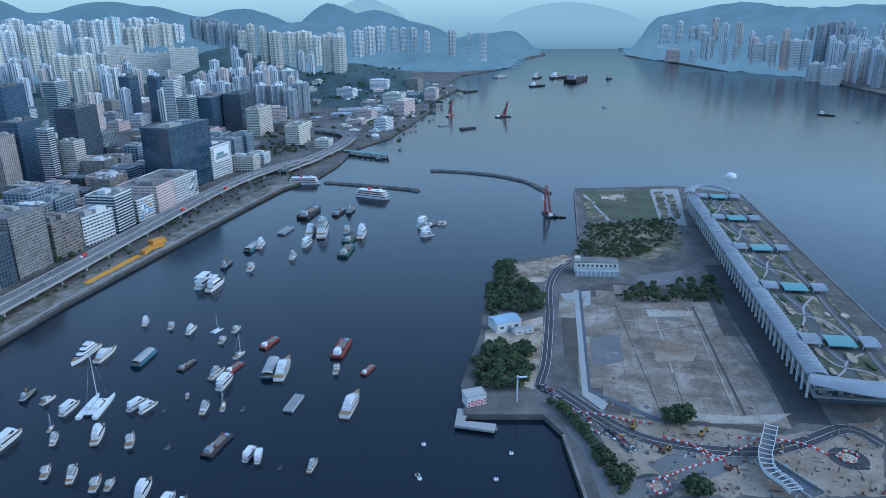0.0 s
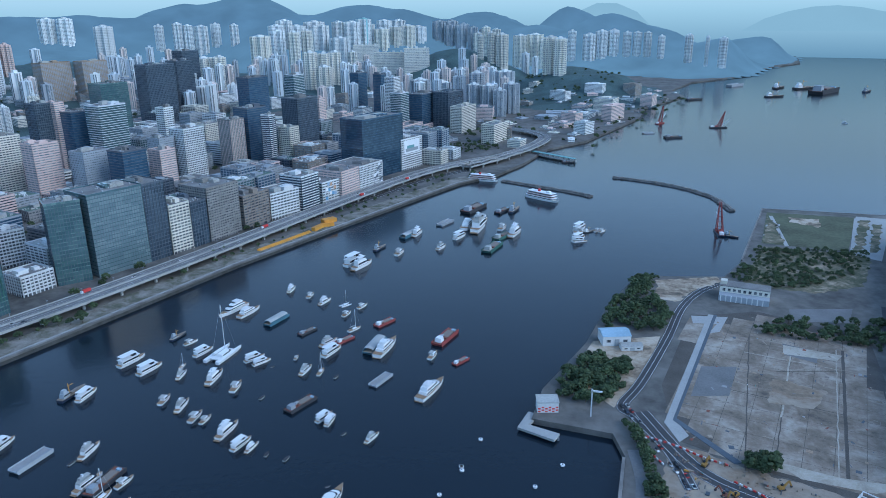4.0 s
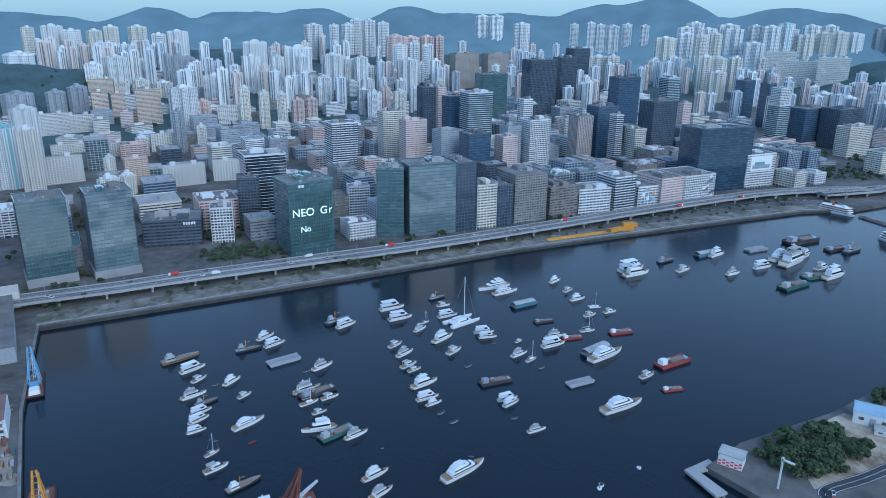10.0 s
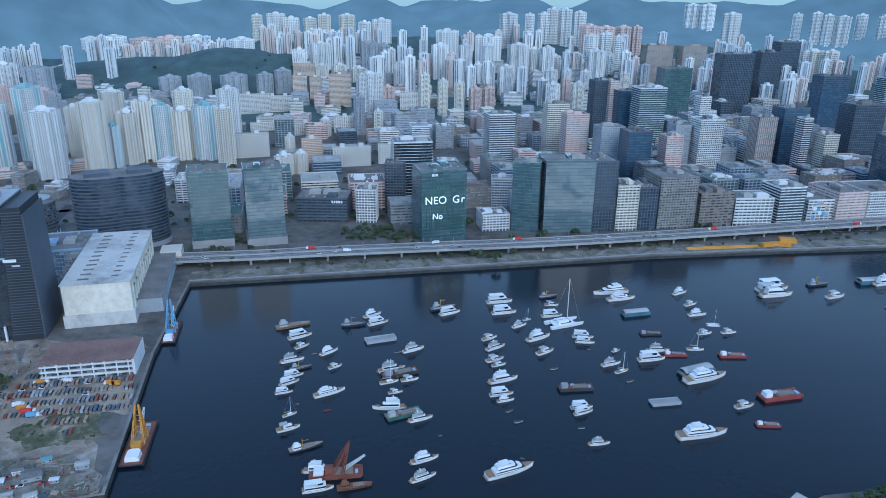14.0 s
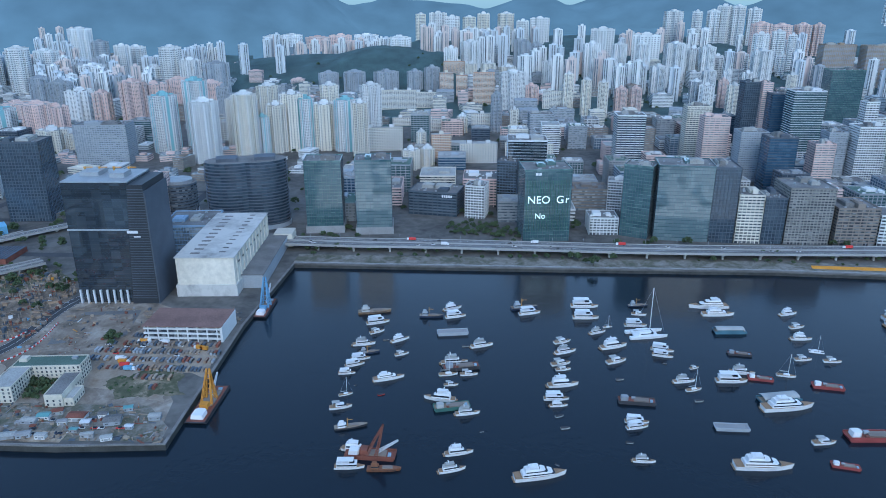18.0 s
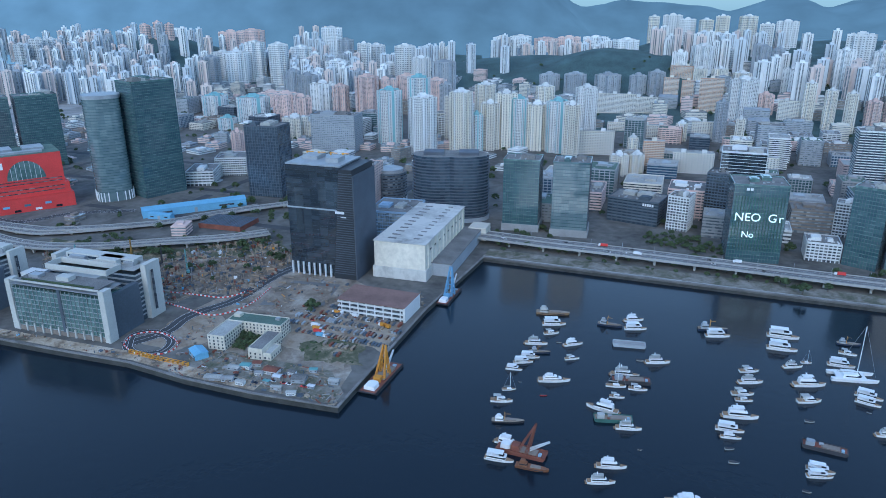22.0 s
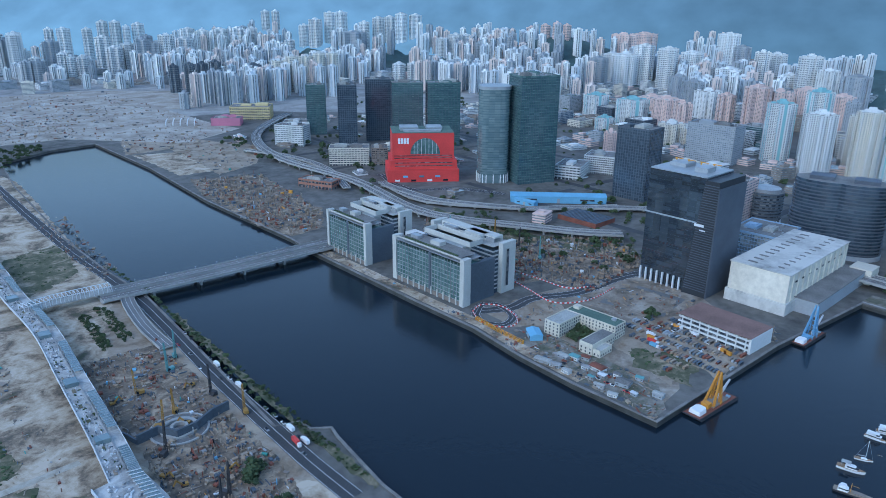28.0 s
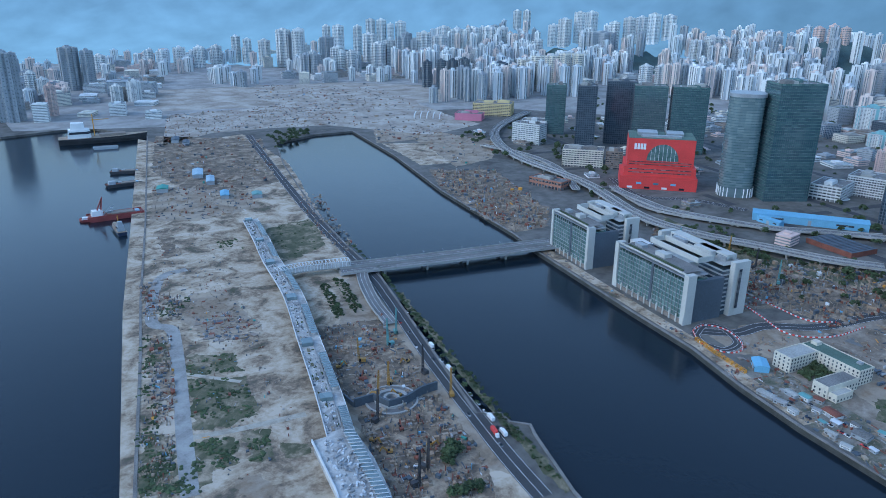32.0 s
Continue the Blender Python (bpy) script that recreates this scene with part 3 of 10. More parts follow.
tower("S", -1393, 154, 4, 83, 44, 81)
tower("C", -1227, 177, 2, 29, 37, 79)
tower("C", -1230, 207, 2, 26, 33, 77)
tower("C", -1666, 661, 17, 27, 86, 66)
tower("C", -1630, 691, 15, 27, 85, 65)
tower("C", -1595, 718, 13, 26, 80, 63)
tower("P", -1629, 782, 19, 32, 53, 62)
tower("P", -1622, 817, 19, 30, 53, 61)
tower("W", -1976, 751, 46, 61, 62, 67)
tower("W", -2022, 891, 53, 46, 98, 64)
tower("W", -2180, 1002, 68, 71, 119, 63)
tower("W", -2040, 989, 57, 40, 89, 62)
tower("W", -1967, 934, 50, 23, 63, 63)
tower("W", -1922, 997, 46, 38, 107, 60)
tower("W", -2142, 1135, 69, 81, 101, 60)
tower("W", -1777, 967, 35, 41, 72, 59)
tower("W", -2470, 1425, 102, 65, 126, 58)
tower("W", -1893, 1084, 48, 63, 106, 58)
tower("W", -1916, 1159, 51, 42, 93, 57)
tower("W", -2501, 1544, 109, 37, 118, 57)
tower("W", -2511, 1619, 111, 46, 115, 56)
tower("W", -2506, 1662, 111, 54, 131, 55)
tower("W", -2470, 1695, 109, 46, 133, 54)
tower("W", -2452, 1752, 109, 45, 127, 53)
tower("W", -1871, 1174, 48, 44, 99, 56)
tower("W", -1774, 1120, 38, 33, 51, 56)
tower("W", -1764, 1169, 38, 27, 54, 54)
tower("W", -1771, 1277, 42, 55, 103, 52)
tower("W", -1718, 1198, 36, 32, 50, 53)
tower("P", -2142, 1549, 79, 65, 113, 52)
tower("P", -2221, 1691, 88, 68, 99, 51)
tower("P", -2202, 1761, 89, 53, 99, 50)
tower("P", -2185, 1811, 89, 34, 99, 49)
tower("W", -1888, 1435, 56, 23, 63, 51)
tower("C", -1727, 2731, 30, 81, 157, 28)
tower("W", -1765, 2981, 105, 75, 115, 27)
tower("C", -1610, 2823, 44, 50, 157, 26)
tower("C", -1573, 2885, 50, 51, 150, 25)
tower("W", -1745, 3025, 118, 80, 128, 26)
tower("W", -1629, 3112, 119, 96, 115, 24)
tower("C", -1258, 2149, 21, 47, 123, 25)
tower("C", -1215, 2169, 17, 43, 128, 24)
tower("C", -1256, 2380, 19, 46, 117, 23)
tower("W", -1483, 3054, 65, 93, 99, 22)
tower("C", -1360, 2877, 20, 44, 94, 21)
tower("W", -1467, 3190, 98, 79, 139, 21)
tower("A", -1427, 3258, 102, 69, 147, 20)
tower("W", -1531, 3175, 108, 59, 127, 22)
tower("W", -1367, 3406, 147, 70, 90, 19)
tower("W", -1314, 3487, 146, 71, 91, 17)
tower("C", -1349, 3296, 99, 69, 101, 19)
tower("C", -1292, 3357, 99, 58, 107, 18)
tower("C", -1239, 3395, 95, 69, 119, 17)
tower("W", -1207, 3487, 124, 80, 77, 16)
tower("S", -1065, 2474, 42, 120, 89, 19)
tower("S", -954, 2457, 59, 99, 88, 17)
tower("S", -1343, 3023, 37, 120, 96, 20)
tower("G", -1119, 3583, 112, 70, 116, 14)
tower("G", -1058, 3609, 113, 70, 115, 13)
tower("G", -993, 3613, 124, 58, 94, 12)
tower("C", -889, 3471, 64, 45, 109, 11)
tower("C", -851, 3479, 66, 40, 132, 11)
tower("C", -793, 3438, 47, 44, 142, 10)
tower("L", -817, 1966, 3, 62, 73, 17)
tower("L", -731, 1886, 4, 59, 76, 15)
tower("L", -775, 2175, 5, 45, 77, 15)
tower("L", -739, 2194, 6, 45, 76, 14)
tower("L", -659, 2089, 7, 46, 80, 12)
tower("L", -606, 1732, 4, 42, 79, 13)
tower("L", -564, 1721, 3, 41, 79, 12)
tower("L", -528, 1698, 3, 38, 76, 11)
tower("L", -556, 2008, 9, 58, 90, 10)
tower("L", -507, 1773, 4, 47, 82, 10)
tower("L", -870, 2294, 13, 56, 54, 16)
tower("W", -2360, 2952, 110, 41, 121, 35)
tower("W", -2264, 2956, 100, 41, 133, 34)
tower("W", -2224, 2983, 100, 41, 127, 33)
tower("W", -2180, 3023, 95, 64, 130, 32)
tower("W", -2140, 3094, 95, 47, 131, 31)
tower("W", -2036, 3086, 91, 40, 137, 30)
tower("C", -1594, 2021, 45, 70, 93, 33)
tower("C", -1530, 2014, 40, 40, 101, 32)
tower("W", -1455, 1742, 27, 33, 53, 34)
tower("W", -1350, 1761, 20, 39, 58, 31)
tower("W", -1998, 1442, 64, 50, 110, 48)
tower("W", -1974, 1484, 63, 38, 115, 47)
tower("W", -1954, 1519, 62, 27, 112, 46)
tower("W", -1933, 1335, 57, 36, 62, 49)
tower("W", -1928, 1248, 54, 35, 63, 50)
tower("W", -2171, 2295, 100, 64, 137, 39)
tower("W", -2790, 2726, 145, 72, 120, 42)
tower("W", -2714, 2753, 146, 66, 119, 41)
tower("L", -1619, 979, 22, 29, 65, 51)
tower("P", -1611, 1050, 23, 27, 66, 49)
tower("C", -1513, 1010, 15, 32, 71, 48)
tower("W", -1568, 1112, 21, 27, 67, 47)
tower("W", -1577, 982, 18, 35, 64, 50)
tower("C", -1584, 1225, 25, 25, 70, 45)
tower("C", -725, 2561, 98, 23, 91, 7)
tower("C", -686, 2576, 91, 30, 108, 7)
tower("C", -646, 2580, 75, 51, 113, 6)
tower("C", -653, 3302, 21, 75, 142, 5)
tower("C", -588, 3327, 25, 76, 140, 4)
tower("C", -532, 3250, 14, 59, 135, 3)
tower("C", -436, 2273, 75, 50, 120, 2)
tower("W", -412, 3324, 40, 35, 148, 1)
tower("C", -402, 2234, 72, 42, 115, 1)
tower("W", -330, 3325, 52, 60, 117, -0)
tower("W", -275, 3344, 66, 55, 115, -1)
tower("W", -219, 3362, 69, 50, 116, -2)
tower("W", -157, 3349, 60, 36, 113, -3)
tower("W", -110, 3346, 68, 39, 111, -4)
tower("W", -64, 3333, 68, 39, 111, -5)
tower("W", -4, 3297, 53, 30, 105, -6)
tower("W", 108, 3203, 51, 35, 115, -8)
tower("W", 179, 3142, 46, 14, 114, -9)
tower("W", 242, 3122, 41, 34, 113, -10)
tower("G", -1057, 3561, 92, 57, 121, 10)
tower("G", -993, 3542, 92, 56, 116, 10)
tower("G", -929, 3532, 91, 56, 108, 9)
tower("G", -875, 3540, 90, 40, 100, 8)
tower("W", -1738, 2927, 83, 69, 121, 24)
tower("W", -1601, 3101, 103, 97, 116, 20)
tower("W", -1691, 3045, 120, 86, 102, 22)
tower("W", -1410, 3292, 113, 52, 106, 17)
tower("C", -1182, 2083, 14, 52, 93, 19)
tower("W", 1247, 3419, 77, 59, 92, -24)
tower("W", 1302, 3372, 79, 35, 105, -25)
tower("W", 1351, 3316, 86, 40, 71, -26)
tower("W", 1378, 3280, 90, 34, 81, -26)
tower("W", 1219, 2642, 65, 24, 45, -29)
tower("W", 1285, 2582, 63, 39, 53, -30)
tower("W", 1312, 2520, 49, 32, 70, -31)
tower("P", 1338, 2480, 38, 31, 99, -32)
tower("W", 1367, 2462, 35, 40, 103, -33)
tower("W", 1409, 2459, 34, 40, 99, -33)
tower("G", 1477, 2473, 38, 38, 151, -34)
tower("G", 1533, 2483, 36, 50, 162, -35)
tower("G", 1583, 2498, 34, 32, 142, -35)
tower("W", 1541, 2367, 13, 31, 116, -36)
tower("W", 1590, 2369, 12, 40, 110, -37)
tower("W", 1579, 2289, 8, 38, 93, -37)
tower("W", 1330, 2259, 7, 54, 51, -34)
tower("W", 1309, 2128, 4, 60, 58, -35)
tower("P", 1192, 3180, 26, 66, 32, -24)
tower("W", 1127, 2835, 47, 27, 36, -26)
tower("W", 1429, 2239, 6, 42, 57, -36)
tower("W", -1396, -2855, 7, 63, 142, -206)
tower("G", -1417, -2834, 7, 51, 122, -206)
tower("W", -1525, -2970, 12, 45, 133, -207)
tower("W", -1674, -2993, 23, 33, 134, -209)
tower("W", -1710, -2949, 24, 47, 134, -210)
tower("W", -1768, -2880, 24, 33, 135, -211)
tower("W", -1887, -2959, 48, 44, 133, -212)
tower("W", -1924, -2924, 48, 44, 138, -213)
tower("W", -1953, -2893, 48, 30, 117, -214)
tower("W", -1447, -2524, 5, 28, 87, -209)
tower("W", -1465, -2502, 5, 28, 78, -210)
tower("W", -1492, -2475, 4, 36, 78, -211)
tower("G", -1329, -2531, 4, 42, 75, -207)
tower("G", -1350, -2497, 5, 35, 75, -208)
tower("W", -1446, -2808, 6, 47, 92, -207)
tower("W", -2009, -2891, 57, 45, 119, -215)
tower("G", -1734, -2473, 7, 60, 124, -215)
tower("G", -1765, -2439, 6, 56, 114, -216)
tower("W", -1795, -2417, 6, 61, 145, -216)
tower("W", -1944, -2506, 12, 74, 121, -218)
tower("W", -1668, -2554, 6, 60, 103, -213)
tower("W", -2135, -2724, 47, 55, 107, -218)
tower("W", -2175, -2679, 47, 65, 103, -219)
tower("W", -2232, -2633, 54, 65, 96, -220)
tower("W", -2288, -2585, 58, 66, 97, -221)
tower("W", -2327, -2536, 59, 46, 97, -222)
tower("D", -1466, -1952, 4, 32, 81, -217)
tower("D", -1472, -1884, 3, 31, 90, -218)
tower("D", -1432, -1776, 4, 33, 101, -219)
tower("D", -1427, -1715, 3, 33, 105, -220)
tower("D", -1610, -1835, 3, 43, 79, -221)
tower("D", -1643, -1793, 4, 47, 79, -222)
tower("C", -1747, -1791, 3, 41, 91, -224)
tower("C", -1722, -1703, 3, 40, 106, -225)
tower("C", -1746, -1664, 4, 40, 105, -226)
tower("C", -1773, -1635, 4, 36, 113, -227)
tower("C", -1801, -1604, 4, 33, 113, -228)
tower("W", -2503, -2631, 136, 35, 88, -224)
tower("W", -2537, -2599, 136, 35, 89, -224)
tower("W", -2532, -2419, 79, 47, 87, -226)
tower("W", -2421, -2245, 91, 54, 105, -227)
tower("W", -2492, -2227, 101, 50, 130, -228)
tower("W", -2684, -2327, 90, 53, 139, -229)
tower("G", -2411, -2030, 55, 109, 102, -230)
tower("W", -2480, -2025, 75, 43, 115, -231)
tower("W", -2549, -2003, 92, 49, 116, -232)
tower("W", -2658, -2025, 103, 50, 112, -233)
tower("W", -2874, -2121, 103, 54, 115, -234)
tower("W", -2929, -2078, 124, 59, 87, -235)
tower("W", -2288, -2339, 34, 49, 70, -224)
tower("W", -2258, -2242, 30, 43, 91, -225)
tower("W", -2062, -1536, 4, 43, 76, -233)
tower("W", -2091, -1496, 5, 43, 76, -235)
tower("W", -2119, -1456, 5, 43, 72, -236)
tower("W", -2146, -1416, 6, 43, 67, -237)
tower("W", -2172, -1374, 7, 35, 57, -238)
tower("W", -2208, -1316, 8, 43, 66, -240)
tower("W", -2227, -1283, 9, 43, 57, -240)
tower("W", -2252, -1237, 10, 51, 57, -242)
tower("W", -2823, -1786, 50, 66, 92, -238)
tower("W", -2797, -1845, 49, 46, 68, -237)
tower("W", -2864, -1758, 57, 41, 85, -239)
tower("G", -2462, -1456, 40, 30, 93, -240)
tower("W", -2911, -1678, 58, 28, 85, -240)
tower("O", -2429, -1352, 38, 29, 71, -241)
tower("G", -2405, -1291, 33, 27, 128, -242)
tower("P", -3147, -1576, 114, 47, 55, -244)
tower("P", -2758, -1322, 138, 36, 54, -245)
tower("P", -2750, -1269, 140, 31, 64, -246)
tower("P", -2766, -1233, 141, 31, 53, -246)
tower("G", -273, -1944, 4, 52, 151, -187)
tower("G", -510, -2484, 4, 52, 125, -191)
tower("G", -555, -2455, 4, 38, 121, -192)
tower("W", -379, -2344, 3, 32, 70, -188)
tower("W", -404, -2320, 4, 29, 54, -189)
tower("P", -363, -1982, 4, 25, 74, -189)
tower("W", -527, -2041, 4, 30, 58, -193)
tower("W", -594, -2127, 4, 34, 54, -195)
tower("W", -1300, -3123, 7, 35, 107, -202)
tower("W", -1320, -3049, 7, 34, 98, -203)
tower("W", -1348, -2939, 7, 48, 103, -204)
tower("W", -1418, -2896, 7, 38, 126, -206)
tower("W", -1416, -2763, 6, 51, 144, -207)
tower("W", -1415, -2640, 5, 36, 76, -208)
tower("W", -1498, -2583, 5, 40, 87, -210)
tower("W", -1546, -2555, 5, 36, 76, -211)
tower("W", -1161, -2995, 5, 42, 85, -201)
tower("W", -1085, -2980, 5, 41, 77, -199)
tower("W", -1007, -2985, 4, 50, 81, -198)
tower("W", -928, -2947, 4, 40, 74, -197)
tower("W", -1705, -2680, 10, 58, 126, -212)
tower("W", -1720, -2552, 8, 56, 112, -214)
tower("G", -1778, -2512, 8, 42, 134, -215)
tower("G", -1532, -2736, 7, 52, 120, -209)
tower("W", -891, -3000, 4, 35, 68, -196)
tower("W", -680, -2857, 4, 41, 69, -193)


# ---- offices and factories ----
BANDS = {}


def shared(key, name, make, mats):
    if key not in BANDS:
        bm = bmesh.new()
        make(bm)
        me = bpy.data.meshes.new(name)
        bm.to_mesh(me)
        bm.free()
        for m in mats:
            me.materials.append(m)
        BANDS[key] = me
    return BANDS[key]


def office_front(label):
    return FRONTS[label]


def office(label, x, y, w, d, h, rot, glass="glass_teal", band="metal_grey", floor=4.0, ratio=0.3, proud=0.25, mull=0.0, mull_m=None, podium=0.0,
           roof="roof", split=True, category="office building", plant=True, chamfer=0.0, group="", z=None, grid=0):
    """A block of storeys: glazed core, a spandrel for each storey, mullions, parapet and roof plant."""
    w, d = round(w), round(d)
    rnd = random.Random(int(x * 3 + y * 5))
    if split:
        OCC.append((x, y, max(w, d) * 0.55))
        FRONTS[label] = (x + math.sin(radians(rot)) * d / 2, y - math.cos(radians(rot)) * d / 2, G, rot)
    root = empty("building", x, y, G if z is None else z, rot, label, category, group)
    bm = bmesh.new()
    add_box(bm, 0, 0, -6, w, d, h + 6)
    for f in bm.faces:
        if f.calc_center_median().z > h - 0.1:
            f.material_index = 1
    part("core", bm, [M[glass], M[roof]], root)
    n = max(1, int(h / floor))
    fl = h / n
    if split:
        me = shared((w, d, fl, ratio, proud, band), "spandrel", lambda b: add_box(b, 0, 0, 0, w + 2 * proud, d + 2 * proud, fl * ratio, bottom=True), [M[band]])
        for k in range(1, n):
            o = new("spandrel", me)
            o.parent = root
            o.location.z = k * fl - fl * ratio / 2
    else:
        bm = bmesh.new()
        for k in range(1, n):
            add_box(bm, 0, 0, k * fl - fl * ratio / 2, w + 2 * proud, d + 2 * proud, fl * ratio, bottom=True)
        for sx, sy, px, py in ((w + 1, 0.6, 0, d / 2), (w + 1, 0.6, 0, -d / 2), (0.6, d + 1, w / 2, 0), (0.6, d + 1, -w / 2, 0)):
            add_box(bm, px, py, h - 1.2, sx, sy, 2.4, bottom=True)
        if grid:
            for L, o, ax in ((w, d / 2, 0), (d, w / 2, 1)):
                k = max(2, round(L / grid))
                for i in range(k + 1):
                    m = -L / 2 + L * i / k
                    for s in (-1, 1):
                        add_box(bm, *((m, s * o) if ax == 0 else (s * o, m)), 0, 1.1, 1.1, h)
        part("facade_grid", bm, M[band], root)["kind"] = "stuff"
    if mull:
        bm = bmesh.new()
        for L, o, ax in ((w, d / 2, 0), (d, w / 2, 1)):
            k = max(1, round(L / mull))
            for i in range(k + 1):
                m = -L / 2 + L * i / k
                for s in (-1, 1):
                    px, py = (m, s * o) if ax == 0 else (s * o, m)
                    add_box(bm, px, py, 0, 0.8 if mull > 3 else 0.3, 0.8 if mull > 3 else 0.3, h)
        part("mullion_grid", bm, M[mull_m or band], root)["kind"] = "stuff"
    if split:
        bm = bmesh.new()
        for sx, sy, px, py in ((w + 1, 0.6, 0, d / 2), (w + 1, 0.6, 0, -d / 2), (0.6, d + 1, w / 2, 0), (0.6, d + 1, -w / 2, 0)):
            add_box(bm, px, py, h - 1.2, sx, sy, 2.4, bottom=True)
        part("parapet", bm, M[band], root)
    if plant == "few":
        bm = bmesh.new()
        add_box(bm, rnd.uniform(-0.25, 0.25) * w, rnd.uniform(-0.2, 0.2) * d, h, 0.3 * w, 0.35 * d, rnd.uniform(2.5, 4.5))
        add_box(bm, rnd.uniform(-0.3, 0.3) * w, rnd.uniform(-0.3, 0.3) * d, h, 0.16 * w, 0.2 * d, rnd.uniform(2, 3.5))
        for k in range(14):
            add_box(bm, rnd.uniform(-0.44, 0.44) * w, rnd.uniform(-0.44, 0.44) * d, h, rnd.uniform(1, 3.5), rnd.uniform(1, 3.5), rnd.uniform(0.8, 2.2))
        part("roof_clutter", bm, M[rnd.choice((band, "roof_pale", "metal_grey", "wall_white"))], root)["kind"] = "stuff"
    elif plant:
        for k in range(rnd.choice((2, 3))):
            bm = bmesh.new()
            px, py = rnd.uniform(-0.28, 0.28) * w, rnd.uniform(-0.25, 0.25) * d
            sw, sd, sh = rnd.uniform(0.16, 0.34) * w, rnd.uniform(0.25, 0.45) * d, rnd.uniform(2.5, 5.5)
            add_box(bm, px, py, h, sw, sd, sh)
            add_box(bm, px, py, h + sh, sw * 0.6, sd * 0.6, 1.0)
            part("plant_room", bm, M[rnd.choice((band, "roof", "roof_pale"))], root)
        bm = bmesh.new()
        for k in range(10):
            add_box(bm, rnd.uniform(-0.42, 0.42) * w, rnd.uniform(-0.42, 0.42) * d, h, rnd.uniform(1, 3), rnd.uniform(1, 3), rnd.uniform(0.8, 2.2))
        part("roof_clutter", bm, M["metal_grey"], root)["kind"] = "stuff"
    if podium:
        bm = bmesh.new()
        add_box(bm, 0, 0, 0, w + 3, d + 3, podium)
        part("podium", bm, M["concrete"], root)
    return root

office('green-tinted glass office tower on the waterfront', -932, 3, 45, 38, 91, 79, glass='glass_teal', band='glass_green', floor=4.2, ratio=0.22, mull=3.0, mull_m='band_dark', proud=0.12, podium=9)
office('pale glass office tower on the waterfront', -911, 62, 44, 38, 93, 79, glass='glass_pale', band='glass_teal', floor=4.2, ratio=0.16, mull=3.0, mull_m='band_dark', proud=0.12, podium=9)
office('green glass tower with an LED screen facade', -833, 258, 56, 45, 88, 79, glass='glass_teal', band='glass_green', floor=4.2, ratio=0.22, mull=3.0, mull_m='band_dark', proud=0.12)
office('white-banded rounded office tower', -970, 287, 53, 40, 95, 72, glass='glass_black', band='steel_white', floor=4.0, ratio=0.11, proud=0.6)
office('teal curtain-wall tower beside the road', -809, 373, 34, 30, 89, 48, glass='glass_teal', band='glass_green', floor=4.2, ratio=0.22, mull=3.0, mull_m='band_dark', proud=0.12)
office('mirror-glass tower reflecting the harbour', -791, 420, 64, 45, 92, 67, glass='glass_pale', band='glass_teal', floor=4.2, ratio=0.16, mull=3.0, mull_m='band_dark', proud=0.12)
office('dark office tower with a white plant room', -774, 462, 29, 45, 91, 70, glass='glass_dark', band='wall_dark', floor=4.2, ratio=0.2, mull=4.0, mull_m='wall_dark', proud=0.15)
office('cream industrial block with window bays', -761, 490, 29, 40, 59, 70, glass='window', band='wall_cream', floor=3.6, ratio=0.5, mull=5, mull_m='wall_cream', proud=0.3)
office('narrow dark green glass block', -752, 516, 25, 40, 56, 72, glass='glass_dark', band='wall_dark', floor=4.2, ratio=0.2, mull=4.0, mull_m='wall_dark', proud=0.15)
office('grey concrete industrial block', -744, 556, 52, 50, 68, 72, glass='window', band='wall_conc', floor=3.4, ratio=0.55, mull=4, mull_m='wall_conc', proud=0.3)
office('brown industrial block with a white sign panel', -726, 608, 48, 50, 45, 73, glass='window', band='wall_brown', floor=3.6, ratio=0.5, mull=7, mull_m='wall_brown', proud=0.3)
office('white industrial block with grid windows', -702, 658, 52, 40, 37, 66, glass='window', band='wall_white', floor=3.8, ratio=0.5, mull=6, mull_m='wall_white', proud=0.3)
office('dark office block with banded windows', -685, 706, 39, 40, 50, 73, glass='glass_dark', band='wall_white', floor=3.6, ratio=0.35, proud=0.3, mull=8, mull_m='wall_dark')
office('white and blue painted industrial block', -669, 748, 38, 40, 32, 69, glass='window', band='wall_white', floor=3.8, ratio=0.5, mull=6, mull_m='wall_white', proud=0.3)
office('salmon-pink banded industrial block', -661, 787, 46, 60, 42, 74, glass='window_pale', band='wall_pink', floor=3.6, ratio=0.55, mull=9, mull_m='wall_pink', proud=0.3)
office('white block with a painted mural wall', -644, 842, 62, 60, 41, 71, glass='window', band='wall_white', floor=3.6, ratio=0.4, mull=3.6, mull_m='wall_white', proud=0.3)
office('dark blue glass tower at the shore road', -645, 937, 106, 50, 103, 66, glass='glass_navy', band='glass_blue', floor=4.2, ratio=0.16, mull=3.0, mull_m='glass_navy', proud=0.15)
office('pale low office beside the dark glass tower', -609, 1004, 62, 40, 56, 68, glass='window', band='wall_white', floor=3.8, ratio=0.5, mull=6, mull_m='wall_white', proud=0.3)
office('white annex with grid facade', -914, 403, 29, 22, 42, 61, glass='window', band='wall_white', floor=3.6, ratio=0.4, mull=3.6, mull_m='wall_white', proud=0.3)
office('dark low block with shop signs', -971, 158, 67, 45, 32, 61, glass='glass_dark', band='wall_dark', floor=3.6, ratio=0.5, mull=7, mull_m='wall_dark', proud=0.3)
office('white office block with ribbed facade', -936, 205, 26, 30, 44, 61, glass='window', band='wall_white', floor=3.6, ratio=0.4, mull=3.6, mull_m='wall_white', proud=0.3)
office('grey slab tower behind the LED screen', -958, 257, 27, 30, 69, 61, glass='glass_black', band='wall_dark', floor=3.8, ratio=0.35, mull=4, mull_m='wall_dark', proud=0.3)
